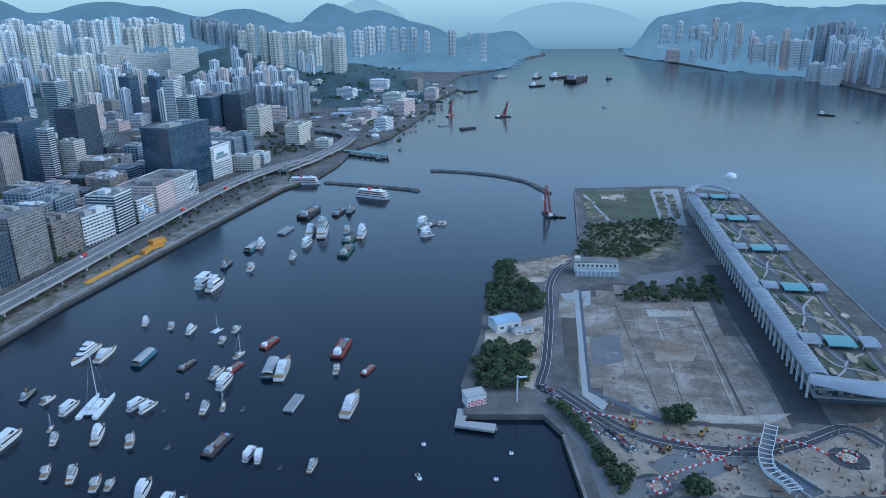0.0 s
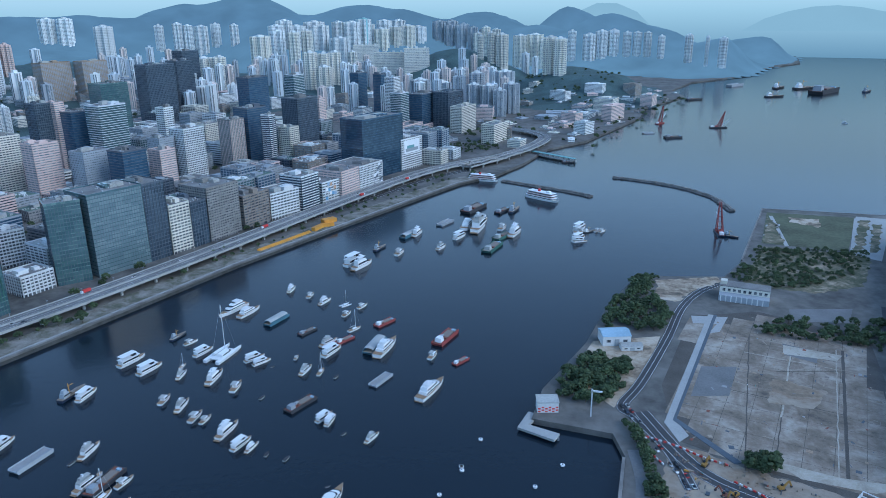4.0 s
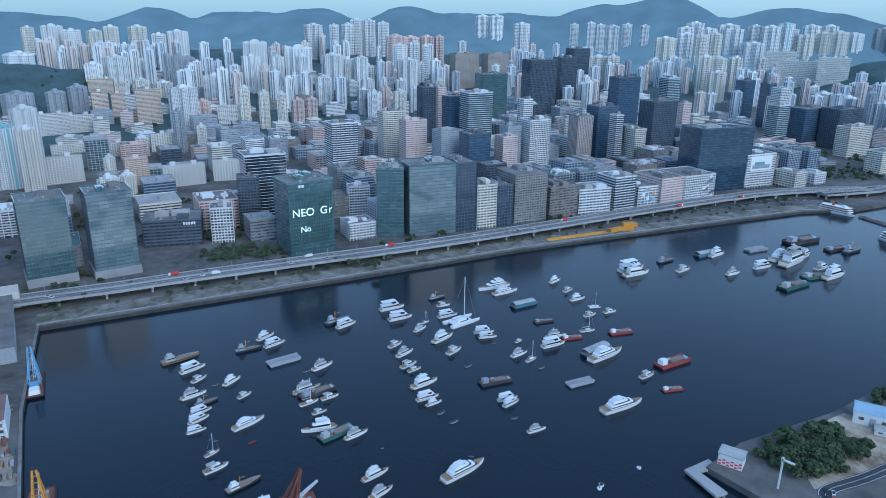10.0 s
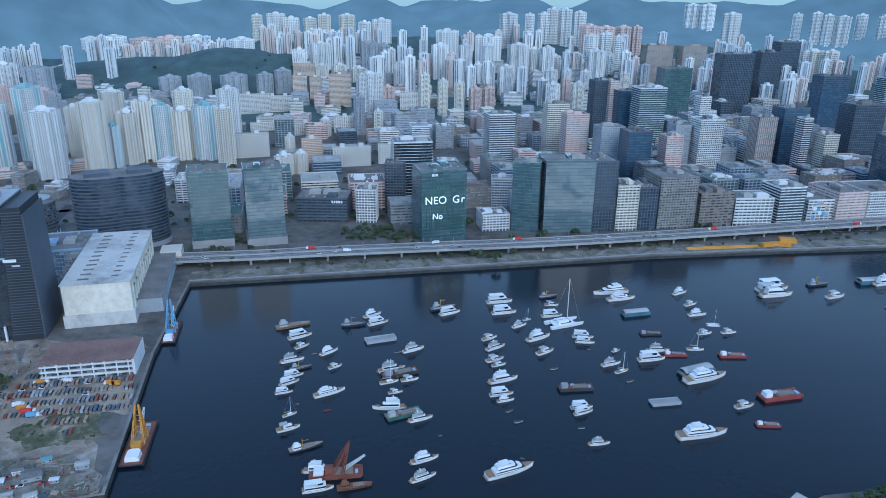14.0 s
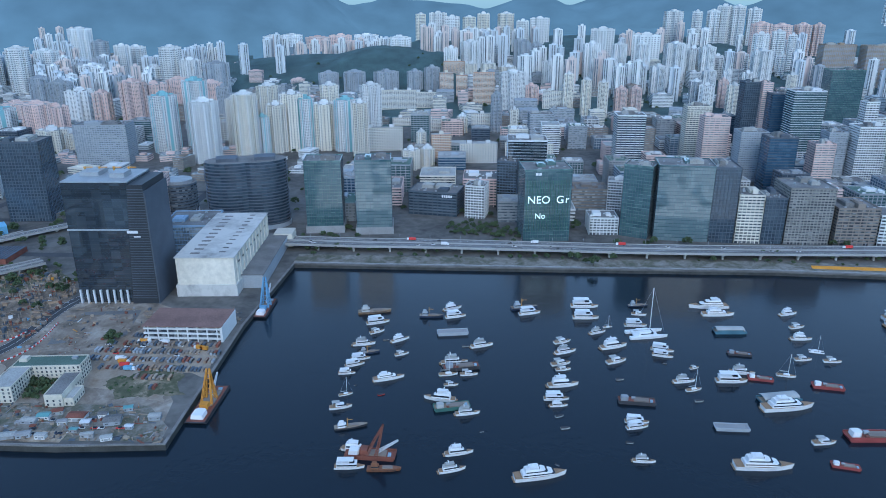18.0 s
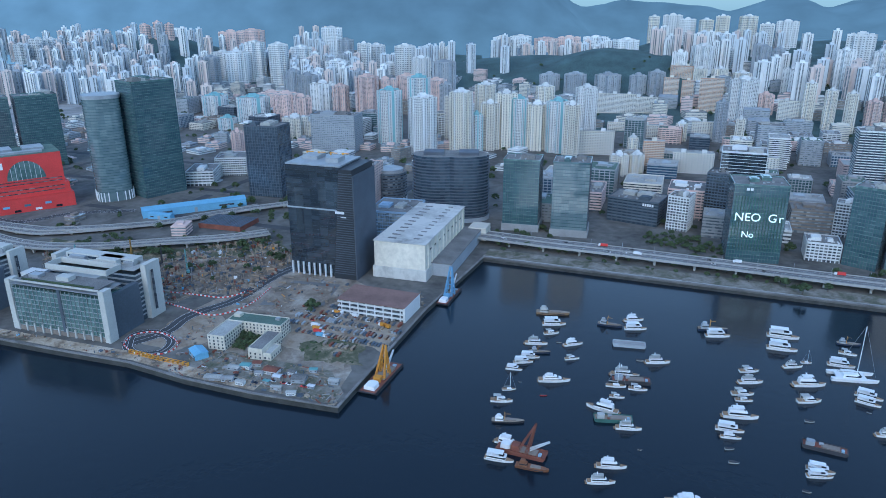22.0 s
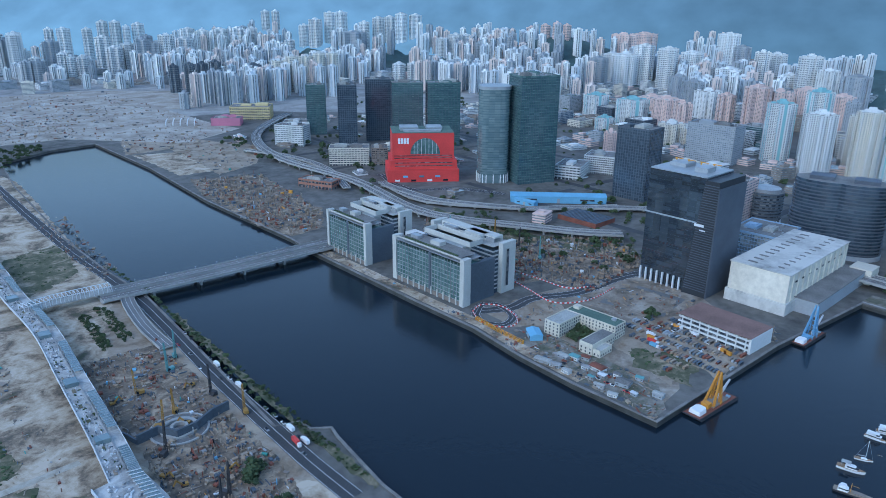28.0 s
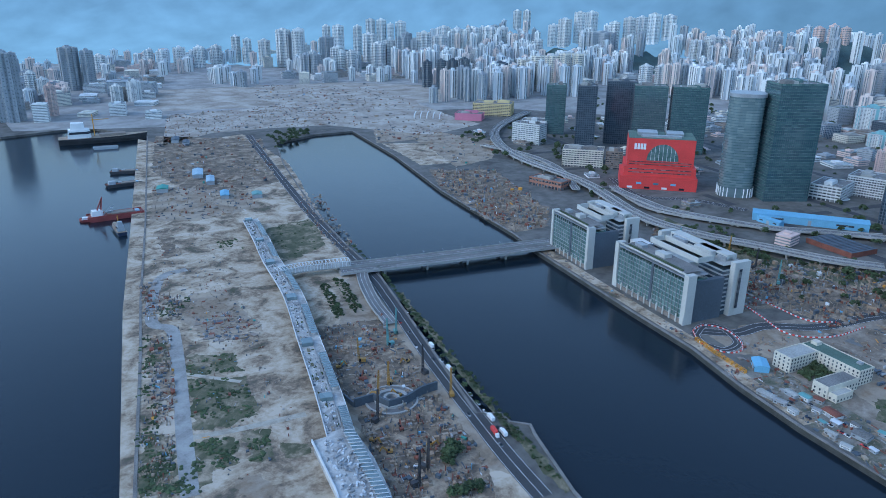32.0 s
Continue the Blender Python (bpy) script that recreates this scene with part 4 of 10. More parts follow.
office('dark tower with pale window bands', -1094, 512, 45, 35, 100, 72, glass='glass_dark', band='wall_white', floor=3.6, ratio=0.35, proud=0.3, mull=8, mull_m='wall_dark', split=False)
office('cream stair tower with a slim crown', -1177, 691, 42, 30, 95, 72, glass='window', band='wall_cream', floor=3.6, ratio=0.5, mull=5, mull_m='wall_cream', proud=0.3, split=False)
office('pink-framed tower with dark windows', -1081, 661, 41, 30, 92, 72, glass='window_pale', band='wall_pink', floor=3.6, ratio=0.55, mull=9, mull_m='wall_pink', proud=0.3, split=False)
office('dark tower with an orange side wall', -1221, 829, 31, 30, 128, 72, glass='glass_dark', band='wall_dark', floor=4.2, ratio=0.2, mull=4.0, mull_m='wall_dark', proud=0.15, split=False)
office('tower with orange panel walls', -1204, 847, 18, 30, 128, 72, glass='window_pale', band='wall_pink', floor=3.6, ratio=0.55, mull=9, mull_m='wall_pink', proud=0.3, split=False)
office('teal tower with bright horizontal bands', -1107, 855, 53, 38, 125, 72, glass='glass_teal', band='steel_white', floor=4.0, ratio=0.2, proud=0.5, split=False)
office('teal glass tower with a flat crown', -1258, 1070, 64, 40, 140, 72, glass='glass_teal', band='glass_green', floor=4.2, ratio=0.22, mull=3.0, mull_m='band_dark', proud=0.12, split=False)
office('blue glass curtain-wall office tower', -1171, 857, 41, 35, 112, 72, glass='glass_blue', band='band_dark', floor=4.2, ratio=0.2, mull=3.0, mull_m='glass_blue', proud=0.15, split=False)
office('plain grey concrete office block', -1017, 685, 43, 35, 78, 72, glass='window_pale', band='wall_grey', floor=3.4, ratio=0.55, mull=4, mull_m='wall_grey', proud=0.3, split=False)
office('blue glass office block with bands', -949, 682, 41, 35, 82, 72, glass='glass_blue', band='band_dark', floor=4.2, ratio=0.2, mull=3.0, mull_m='glass_blue', proud=0.15)
office('pink striped slim office tower', -933, 745, 29, 28, 72, 72, glass='window_pale', band='wall_pink', floor=3.6, ratio=0.55, mull=9, mull_m='wall_pink', proud=0.3)
office('slim white office tower with small windows', -1039, 926, 21, 22, 112, 72, glass='window', band='wall_white', floor=3.8, ratio=0.5, mull=6, mull_m='wall_white', proud=0.3, split=False)
office('white grid tower under green netting', -940, 833, 43, 35, 92, 72, glass='window', band='wall_white', floor=3.6, ratio=0.4, mull=3.6, mull_m='wall_white', proud=0.3)
office('grey and pink banded tower', -969, 799, 29, 30, 80, 72, glass='window_pale', band='wall_grey', floor=3.4, ratio=0.55, mull=4, mull_m='wall_grey', proud=0.3)
office('dark glass twin office tower', -1315, 1324, 82, 40, 160, 72, glass='glass_dark', band='wall_dark', floor=4.2, ratio=0.2, mull=4.0, mull_m='wall_dark', proud=0.15, split=False)
office('dark glass twin office tower', -1331, 1458, 54, 40, 160, 72, glass='glass_dark', band='wall_dark', floor=4.2, ratio=0.2, mull=4.0, mull_m='wall_dark', proud=0.15, split=False)
office('dark glass tower with a bright crown sign', -1464, 1706, 62, 40, 172, 72, glass='glass_dark', band='wall_dark', floor=4.2, ratio=0.2, mull=4.0, mull_m='wall_dark', proud=0.15, split=False)
office('grey and pink slab tower', -922, 952, 35, 30, 90, 72, glass='window_pale', band='wall_conc', floor=3.4, ratio=0.55, mull=4, mull_m='wall_pink', proud=0.3)
office('blue glass tower with a chamfered roof', -910, 1005, 49, 36, 105, 72, glass='glass_blue', band='band_dark', floor=4.2, ratio=0.2, mull=3.0, mull_m='glass_blue', proud=0.15)
office('dark slim tower with white portal frames', -860, 977, 17, 20, 95, 72, glass='glass_dark', band='wall_white', floor=3.6, ratio=0.35, proud=0.3, mull=8, mull_m='wall_dark')
office('blue glass tower with a red roof', -1076, 1352, 65, 38, 130, 72, glass='glass_blue', band='band_dark', floor=4.2, ratio=0.2, mull=3.0, mull_m='glass_blue', proud=0.15, split=False)
office('dark glass tower with a glazed crown', -870, 1148, 62, 42, 108, 72, glass='glass_dark', band='wall_dark', floor=4.2, ratio=0.2, mull=4.0, mull_m='wall_dark', proud=0.15, split=False)
office('red-topped tower with banded side', -1029, 1488, 41, 32, 125, 72, glass='glass_teal', band='steel_white', floor=4.0, ratio=0.2, proud=0.5, split=False)
office('plain pink tower with small windows', -889, 1294, 23, 25, 90, 72, glass='window_pale', band='wall_pink', floor=3.6, ratio=0.55, mull=9, mull_m='wall_pink', proud=0.3, split=False)
office('cream office block with small windows', -833, 1004, 26, 28, 70, 72, glass='window', band='wall_cream', floor=3.6, ratio=0.5, mull=5, mull_m='wall_cream', proud=0.3)
office('tower wrapped in brown scaffolding', -1754, 1501, 86, 40, 150, 72, glass='wall_grey', band='scaffold', floor=3.4, ratio=0.3, mull=5, mull_m='scaffold', proud=0.6, split=False)
office('tower wrapped in brown scaffolding', -1690, 1578, 77, 40, 150, 72, glass='wall_grey', band='scaffold', floor=3.4, ratio=0.3, mull=5, mull_m='scaffold', proud=0.6, split=False)
office('dark blue glass slab tower', -943, 1739, 40, 30, 110, 72, glass='glass_blue', band='band_dark', floor=4.2, ratio=0.2, mull=3.0, mull_m='glass_blue', proud=0.15, split=False)
office('dark blue glass slab tower', -866, 1697, 26, 28, 110, 72, glass='glass_blue', band='band_dark', floor=4.2, ratio=0.2, mull=3.0, mull_m='glass_blue', proud=0.15, split=False)
office('white slab tower with window bands', -810, 1633, 34, 28, 108, 72, glass='window', band='wall_white', floor=3.8, ratio=0.5, mull=6, mull_m='wall_white', proud=0.3, split=False)
office('white banded office slab tower', -733, 1426, 35, 30, 90, 72, glass='glass_teal', band='steel_white', floor=4.0, ratio=0.2, proud=0.5, split=False)
office('wide dark glass office block', -695, 1496, 74, 45, 82, 72, glass='glass_blue', band='band_dark', floor=4.2, ratio=0.2, mull=3.0, mull_m='glass_blue', proud=0.15, split=False)
office('dark glass office block with a white roof sign', -634, 1522, 76, 45, 85, 72, glass='glass_dark', band='wall_dark', floor=4.2, ratio=0.2, mull=4.0, mull_m='wall_dark', proud=0.15, split=False)
office('beige apartment block with roof frames', -577, 1427, 71, 30, 62, 72, glass='window', band='wall_cream', floor=3.6, ratio=0.5, mull=5, mull_m='wall_cream', proud=0.3, split=False)
office('cream apartment block with a painted emblem', -481, 1300, 75, 30, 42, 72, glass='window', band='wall_cream', floor=3.6, ratio=0.5, mull=5, mull_m='wall_cream', proud=0.3, split=False)
office('low pink office block with bands', -676, 1259, 94, 35, 40, 72, glass='window_pale', band='wall_pink', floor=3.6, ratio=0.55, mull=9, mull_m='wall_pink', proud=0.3, split=False)
office('slim teal glass office tower', -1198, -1120, 41, 32, 105, 131, glass='glass_teal', band='glass_green', floor=4.2, ratio=0.22, mull=3.0, mull_m='band_dark', proud=0.12, split=False)
office('slim dark glass office tower', -1139, -982, 37, 32, 120, 131, glass='glass_dark', band='wall_dark', floor=4.2, ratio=0.2, mull=4.0, mull_m='wall_dark', proud=0.15, split=False)
office('dark tower with a dome crown', -1227, -969, 58, 36, 125, 131, glass='glass_dark', band='wall_dark', floor=4.2, ratio=0.2, mull=4.0, mull_m='wall_dark', proud=0.15, split=False)
office('olive glass tower behind the red mall', -1207, -885, 61, 40, 125, 131, glass='glass_teal', band='glass_green', floor=4.2, ratio=0.22, mull=3.0, mull_m='band_dark', proud=0.12, split=False)
office('olive glass tower behind the red mall', -1254, -830, 65, 40, 125, 131, glass='glass_teal', band='glass_green', floor=4.2, ratio=0.22, mull=3.0, mull_m='band_dark', proud=0.12, split=False)
office('tall banded blue-green glass tower', -1082, -546, 66, 45, 169, 144, glass='glass_teal', band='glass_green', floor=4.2, ratio=0.22, mull=3.0, mull_m='band_dark', proud=0.12)
office('grey hotel with banded facade', -1415, -334, 89, 45, 70, 79, glass='window_pale', band='wall_grey', floor=3.4, ratio=0.55, mull=4, mull_m='wall_grey', proud=0.3, split=False)
office('dark office tower beside the highway', -1082, -369, 53, 40, 105, 79, glass='glass_dark', band='wall_dark', floor=4.2, ratio=0.2, mull=4.0, mull_m='wall_dark', proud=0.15, split=False)
office('low beige office block by the mall', -1009, -869, 70, 40, 30, 128, glass='window', band='wall_cream', floor=3.6, ratio=0.5, mull=5, mull_m='wall_cream', proud=0.3, split=False)
office('low beige office block by the mall', -1040, -825, 28, 35, 30, 128, glass='window', band='wall_brown', floor=3.6, ratio=0.5, mull=7, mull_m='wall_brown', proud=0.3, split=False)
office('white factory block with flat roof', -1151, -501, 43, 60, 22, 98, glass='window', band='wall_white', floor=3.8, ratio=0.5, mull=6, mull_m='wall_white', proud=0.3, split=False)
office('white office slab with grid windows', -1214, -473, 51, 50, 30, 98, glass='window', band='wall_white', floor=3.6, ratio=0.4, mull=3.6, mull_m='wall_white', proud=0.3, split=False)
office('yellow and white mall with coloured side', -1263, -1395, 95, 60, 30, 129, glass='window', band='wall_yellow', floor=3.6, ratio=0.5, mull=5, mull_m='wall_yellow', proud=0.3, split=False)
office('low magenta hall beside the mall', -1162, -1368, 65, 40, 16, 129, glass='wall_magenta', band='wall_magenta', floor=3.6, ratio=0.55, mull=9, mull_m='wall_magenta', proud=0.3, split=False)
office('white office slab with grid windows', -1169, -1152, 54, 40, 28, 129, glass='window', band='wall_white', floor=3.6, ratio=0.4, mull=3.6, mull_m='wall_white', proud=0.3, split=False)
office('pale blue school block beside the warehouse', -890, -154, 55, 60, 38, 79, glass='window_pale', band='stripe_blue', floor=4.2, ratio=0.16, mull=3.0, mull_m='stripe_blue', proud=0.12)
office('orange banded office block', -1024, -205, 18, 40, 60, 79, glass='window_pale', band='wall_pink', floor=3.6, ratio=0.55, mull=9, mull_m='wall_pink', proud=0.3, split=False)
office('low red-brick block beside the highway', -851, -797, 60, 26, 12, 100, glass='window', band='wall_brick', floor=4.5, ratio=0.6, mull=6, mull_m='wall_brick', proud=0.3)
office('pale grey college block beside the highway', -1077, -1075, 60, 36, 40, 110, glass='window_pale', band='wall_white', floor=3.8, ratio=0.45, mull=6, mull_m='wall_white', proud=0.3, split=False)


# ---- roads, flyovers, surfaces of the land ----
M["asphalt"] = mat("asphalt", (0.055, 0.057, 0.062), 0.9, 0.25, 5)
M["asphalt_pale"] = mat("asphalt_pale", (0.165, 0.165, 0.165), 0.9, 0.25, 6)
M["deck"] = mat("deck", (0.36, 0.36, 0.35), 0.85, 0.15, 6)
M["lawn"] = mat("lawn", (0.095, 0.105, 0.062), 0.95, 0.4, 9, fine=1.2)
M["stone"] = mat("stone", (0.20, 0.19, 0.18), 0.95, 0.5, 3, bump=0.8)
M["white_line"] = mat("white_line", (0.7, 0.7, 0.7), 0.8, 0.15, 3)
M["orange_paint"] = mat("orange_paint", (0.62, 0.27, 0.04), 0.6, 0.15, 3)
M["yellow_paint"] = mat("yellow_paint", (0.66, 0.31, 0.05), 0.6, 0.2, 3)
M["red_paint"] = mat("red_paint", (0.66, 0.055, 0.05), 0.6, 0.15, 6)
M["rust"] = mat("rust", (0.22, 0.075, 0.05), 0.8, 0.4, 3)
M["blue_sheet"] = mat("blue_sheet", (0.16, 0.40, 0.58), 0.6, 0.15, 5)
M["pale_blue_sheet"] = mat("pale_blue_sheet", (0.30, 0.44, 0.54), 0.6, 0.2, 5)
M["green_sheet"] = mat("green_sheet", (0.06, 0.30, 0.26), 0.7, 0.2, 5)
M["copper_green"] = mat("copper_green", (0.13, 0.32, 0.32), 0.5, 0.12, 5)
M["leaf"] = mat("leaf", (0.034, 0.058, 0.026), 0.95, 0.5, 3.0, tint=(0.085, 0.125, 0.055))
M["wet_stone"] = mat("wet_stone", (0.055, 0.055, 0.05), 0.8, 0.5, 2, bump=0.8)
M["depot_roof"] = mat("depot_roof", (0.23, 0.135, 0.115), 0.9, 0.35, 6)
M["bark"] = mat("bark", (0.09, 0.07, 0.055), 0.95, 0.3, 1)


def soil(name, stops, size, fine=0.12):
    """Open ground: bare soil, sand and weeds in patches of their own shape, finer stains on top."""
    m = bpy.data.materials.new(name)
    m.use_nodes = True
    n, l = m.node_tree.nodes, m.node_tree.links
    b = n["Principled BSDF"]
    b.inputs["Roughness"].default_value = 0.95
    geo, big, small, mix, ramp = (n.new("ShaderNode" + k) for k in ("NewGeometry", "TexNoise", "TexNoise", "Math", "ValToRGB"))
    big.inputs["Scale"].default_value, small.inputs["Scale"].default_value = 1 / size, 1 / (size * fine)
    big.inputs["Detail"].default_value, small.inputs["Detail"].default_value = 9, 6
    big.inputs["Roughness"].default_value, small.inputs["Roughness"].default_value = 0.62, 0.7
    big.inputs["Distortion"].default_value = 0.6
    mix.operation = "MULTIPLY_ADD"
    mix.inputs[1].default_value = 0.35
    for t in (big, small):
        l.new(geo.outputs["Position"], t.inputs["Vector"])
    l.new(small.outputs["Fac"], mix.inputs[0])
    l.new(big.outputs["Fac"], mix.inputs[2])
    l.new(mix.outputs[0], ramp.inputs[0])
    e = ramp.color_ramp.elements
    while len(e) < len(stops):
        e.new(0.5)
    for el, (at, c) in zip(e, stops):
        el.position = at
        el.color = (*c, 1)
    l.new(ramp.outputs[0], b.inputs["Base Color"])
    bump = n.new("ShaderNodeBump")
    bump.inputs["Strength"].default_value, bump.inputs["Distance"].default_value = 0.6, 0.6
    l.new(small.outputs["Fac"], bump.inputs["Height"])
    l.new(bump.outputs[0], b.inputs["Normal"])
    return m


WEED, MUD, SOIL, SANDY, CHALK = (0.085, 0.085, 0.05), (0.14, 0.112, 0.088), (0.26, 0.195, 0.138), (0.41, 0.33, 0.245), (0.54, 0.46, 0.37)
M["sand"] = soil("sand", ((0.48, WEED), (0.555, MUD), (0.615, SOIL), (0.69, SANDY), (0.80, CHALK)), 30, 0.16)
# Lighter than dirt: haze over the far sites put into the colour.
M["far_soil_hazed"] = soil("far_soil_hazed", ((0.50, (0.24, 0.20, 0.165)), (0.66, (0.36, 0.315, 0.27)), (0.82, (0.48, 0.44, 0.39))), 60)
M["track"] = soil("track", ((0.50, (0.30, 0.265, 0.215)), (0.66, (0.40, 0.36, 0.30)), (0.80, (0.47, 0.43, 0.37))), 12)
M["dirt"] = soil("dirt", ((0.44, MUD), (0.58, SOIL), (0.72, (0.33, 0.275, 0.22)), (0.84, SANDY)), 30)
M["site"] = soil("site", ((0.48, (0.075, 0.065, 0.055)), (0.60, (0.135, 0.105, 0.08)), (0.71, (0.225, 0.17, 0.125)), (0.85, SANDY)), 16, 0.2)
M["grass"] = soil("grass", ((0.50, (0.062, 0.075, 0.04)), (0.64, (0.10, 0.10, 0.058)), (0.74, (0.20, 0.17, 0.115)), (0.86, SANDY)), 18, 0.2)
M["garden_concrete"] = soil("garden_concrete", ((0.50, (0.22, 0.215, 0.20)), (0.66, (0.31, 0.305, 0.295)), (0.82, (0.38, 0.375, 0.36))), 14)
M["joint"] = mat("joint", (0.09, 0.08, 0.07), 0.95, 0.3, 4)
# Street grey paled, distance haze put into the ground colour.
M["far_street_hazed"] = soil("far_street_hazed", ((0.50, (0.20, 0.195, 0.185)), (0.66, (0.30, 0.29, 0.28)), (0.82, (0.40, 0.39, 0.37))), 70)
M["verge"] = soil("verge", ((0.48, (0.075, 0.085, 0.05)), (0.60, (0.13, 0.125, 0.09)), (0.72, (0.22, 0.20, 0.17)), (0.85, (0.30, 0.28, 0.25))), 16, 0.2)
M["apron"] = soil("apron", ((0.47, (0.105, 0.088, 0.072)), (0.58, (0.19, 0.152, 0.118)), (0.67, (0.24, 0.195, 0.155)), (0.76, (0.31, 0.262, 0.215)), (0.88, (0.41, 0.365, 0.31))), 26, 0.16)


def ragged(pts, step=3.0, amp=2.6):
    """An outline with the uneven edge of soil or turf."""
    out = []
    for a, b in zip(pts, pts[1:] + pts[:1]):
        n = max(1, min(60, int(math.dist(a, b) / step)))
        for k in range(n):
            x, y = a[0] + (b[0] - a[0]) * k / n, a[1] + (b[1] - a[1]) * k / n
            v = noise.noise_vector(Vector((x / 9, y / 9, 1.0))) * amp * 1.6 + noise.noise_vector(Vector((x / 2.5, y / 2.5, 4.0))) * amp * 0.6
            out.append((x + v.x, y + v.y))
    return out


def inside(p, poly):
    r = False
    for (x0, y0), (x1, y1) in zip(poly, poly[1:] + poly[:1]):
        if (y0 > p[1]) != (y1 > p[1]) and p[0] < (x1 - x0) * (p[1] - y0) / (y1 - y0) + x0:
            r = not r
    return r


def patch(name, pts, z, material, label, category="ground", thick=0.3):
    """A thin slab of paving, soil or grass on the land."""
    bm = bmesh.new()
    if name not in ("runway_strip", "runway_head", "works_yard"):
        KEEPOUT.append(pts)
    if material in ("grass", "dirt", "site", "sand") and name not in ("runway_strip", "yard"):
        pts = ragged(pts, 2.0, 4.2) if name in ("grass_patch", "scrub_patch", "dirt_patch") else ragged(pts)
    add_prism(bm, pts, G - 0.3, G + z)
    return tagged(link_mesh(name, bm, M[material]), label, category, kind="structure")


def side_lines(pts, off):
    """The line beside a path, off metres to its left."""
    out = []
    for i, p in enumerate(pts):
        a, b = Vector(pts[max(0, i - 1)]), Vector(pts[min(len(pts) - 1, i + 1)])
        d = (b - a).normalized()
        out.append((p[0] - d.y * off, p[1] + d.x * off))
    return out


def curve_through(pts, n=6):
    """A smooth line through the given points."""
    out = []
    for i in range(len(pts) - 1):
        p0, p1, p2, p3 = (Vector(pts[max(0, min(len(pts) - 1, i + k))]) for k in (-1, 0, 1, 2))
        for j in range(n):
            t = j / n
            q = 0.5 * (2 * p1 + (p2 - p0) * t + (2 * p0 - 5 * p1 + 4 * p2 - p3) * t * t + (3 * p1 - p0 - 3 * p2 + p3) * t ** 3)
            out.append((q.x, q.y))
    return out + [tuple(pts[-1])]


def strip(bm, pts, off0, off1, z0, z1, mi=0):
    """A solid band along a path between two offsets and two heights."""
    a, b = side_lines(pts, off0), side_lines(pts, off1)
    rows = [[bm.verts.new((*p, z0)), bm.verts.new((*q, z0)), bm.verts.new((*q, z1)), bm.verts.new((*p, z1))] for p, q in zip(a, b)]
    for r, s in zip(rows, rows[1:]):
        for k in range(4):
            bm.faces.new((r[k], s[k], s[(k + 1) % 4], r[(k + 1) % 4])).material_index = mi
    for r in (rows[0], rows[-1]):
        bm.faces.new(r).material_index = mi
    bmesh.ops.recalc_face_normals(bm, faces=bm.faces)


def road(pts, width, label, z=0.12, material="asphalt", lines=True):
    pts = curve_through(pts)
    OCC.extend((p[0], p[1], width / 2 + 2) for p in pts)
    bm = bmesh.new()
    strip(bm, pts, -width / 2, width / 2, G - 0.3, G + z)
    ob = tagged(link_mesh("road", bm, M[material]), label, "road", kind="structure")
    if lines:
        for off in (-width / 2 + 0.5, -0.15, width / 2 - 0.8):
            bm = bmesh.new()
            strip(bm, pts, off, off + 0.3, G + z - 0.02, G + z + 0.01)
            link_mesh("road_line", bm, M["white_line"], ob)
    return ob


def flyover(pts, width, z, label, piers=40.0, decks=1, gap=1.5, barrier=1.0):
    """An elevated road: slab deck, wearing course, barriers and T-shaped piers."""
    pts = curve_through(pts)
    OCC.extend((p[0], p[1], width / 2 + 3) for p in pts)
    root = tagged(new("flyover"), label, "elevated road")
    dw = (width - gap * (decks - 1)) / decks
    for k in range(decks):
        o = -width / 2 + k * (dw + gap)
        bm = bmesh.new()
        strip(bm, pts, o, o + dw, z - 1.7, z)
        part("deck", bm, M["deck"], root)
        bm = bmesh.new()
        strip(bm, pts, o + 0.5, o + dw - 0.5, z - 0.1, z + 0.06)
        part("carriageway", bm, M["asphalt_pale"], root)
        for q in (o, o + dw - 0.4):
            bm = bmesh.new()
            strip(bm, pts, q, q + 0.4, z - 0.2, z + barrier)
            part("barrier", bm, M["deck"], root)
        for q in (o + dw / 3, o + 2 * dw / 3):
            bm = bmesh.new()
            strip(bm, pts, q - 0.12, q + 0.12, z, z + 0.08)
            part("lane_line", bm, M["white_line"], root)
    run = 0.0
    for a, b in zip(pts, pts[1:]):
        va, vb = Vector(a), Vector(b)
        L = (vb - va).length
        while run < L:
            p = va.lerp(vb, run / L)
            rot = math.degrees(math.atan2(vb.y - va.y, vb.x - va.x))
            bm = bmesh.new()
            for s in ((-0.27, 0.27) if width > 16 else (0,)):
                ox, oy = -math.sin(radians(rot)) * s * width, math.cos(radians(rot)) * s * width
                add_box(bm, p.x + ox, p.y + oy, -2, 2.2, 2.6, z - 3.2 + 2, rot)
            add_box(bm, p.x, p.y, z - 3.4, 2.4, width * 0.86, 1.75, rot, bottom=True)
            part("pier", bm, M["deck"], root)
            run += piers
        run -= L
    return root


BYPASS = [(-823, 90), (-781, 211), (-713, 410)]
flyover([(-883, -93), (-869, -45), (-841, 32)] + BYPASS + [(-563, 911), (-440, 1092)] + [(-490, 996), (-446, 1085), (-406, 1173), (-382, 1257), (-375, 1325), (-398, 1382), (-438, 1421), (-505, 1459)], 28, 13, "twin-deck concrete highway viaduct along the waterfront", 42, 2)
flyover([(-1335, -1345), (-1133, -1228), (-1014, -1106), (-937, -954), (-892, -762), (-817, -601), (-808, -513), (-829, -432), (-848, -359), (-872, -313)], 20, 12, "curving elevated road behind the hospital", 35, 2)
flyover([(-905, -711), (-881, -628), (-877, -582), (-908, -473), (-951, -417), (-984, -367), (-1020, -306)], 14, 10, "elevated slip road beside the blue station", 35)
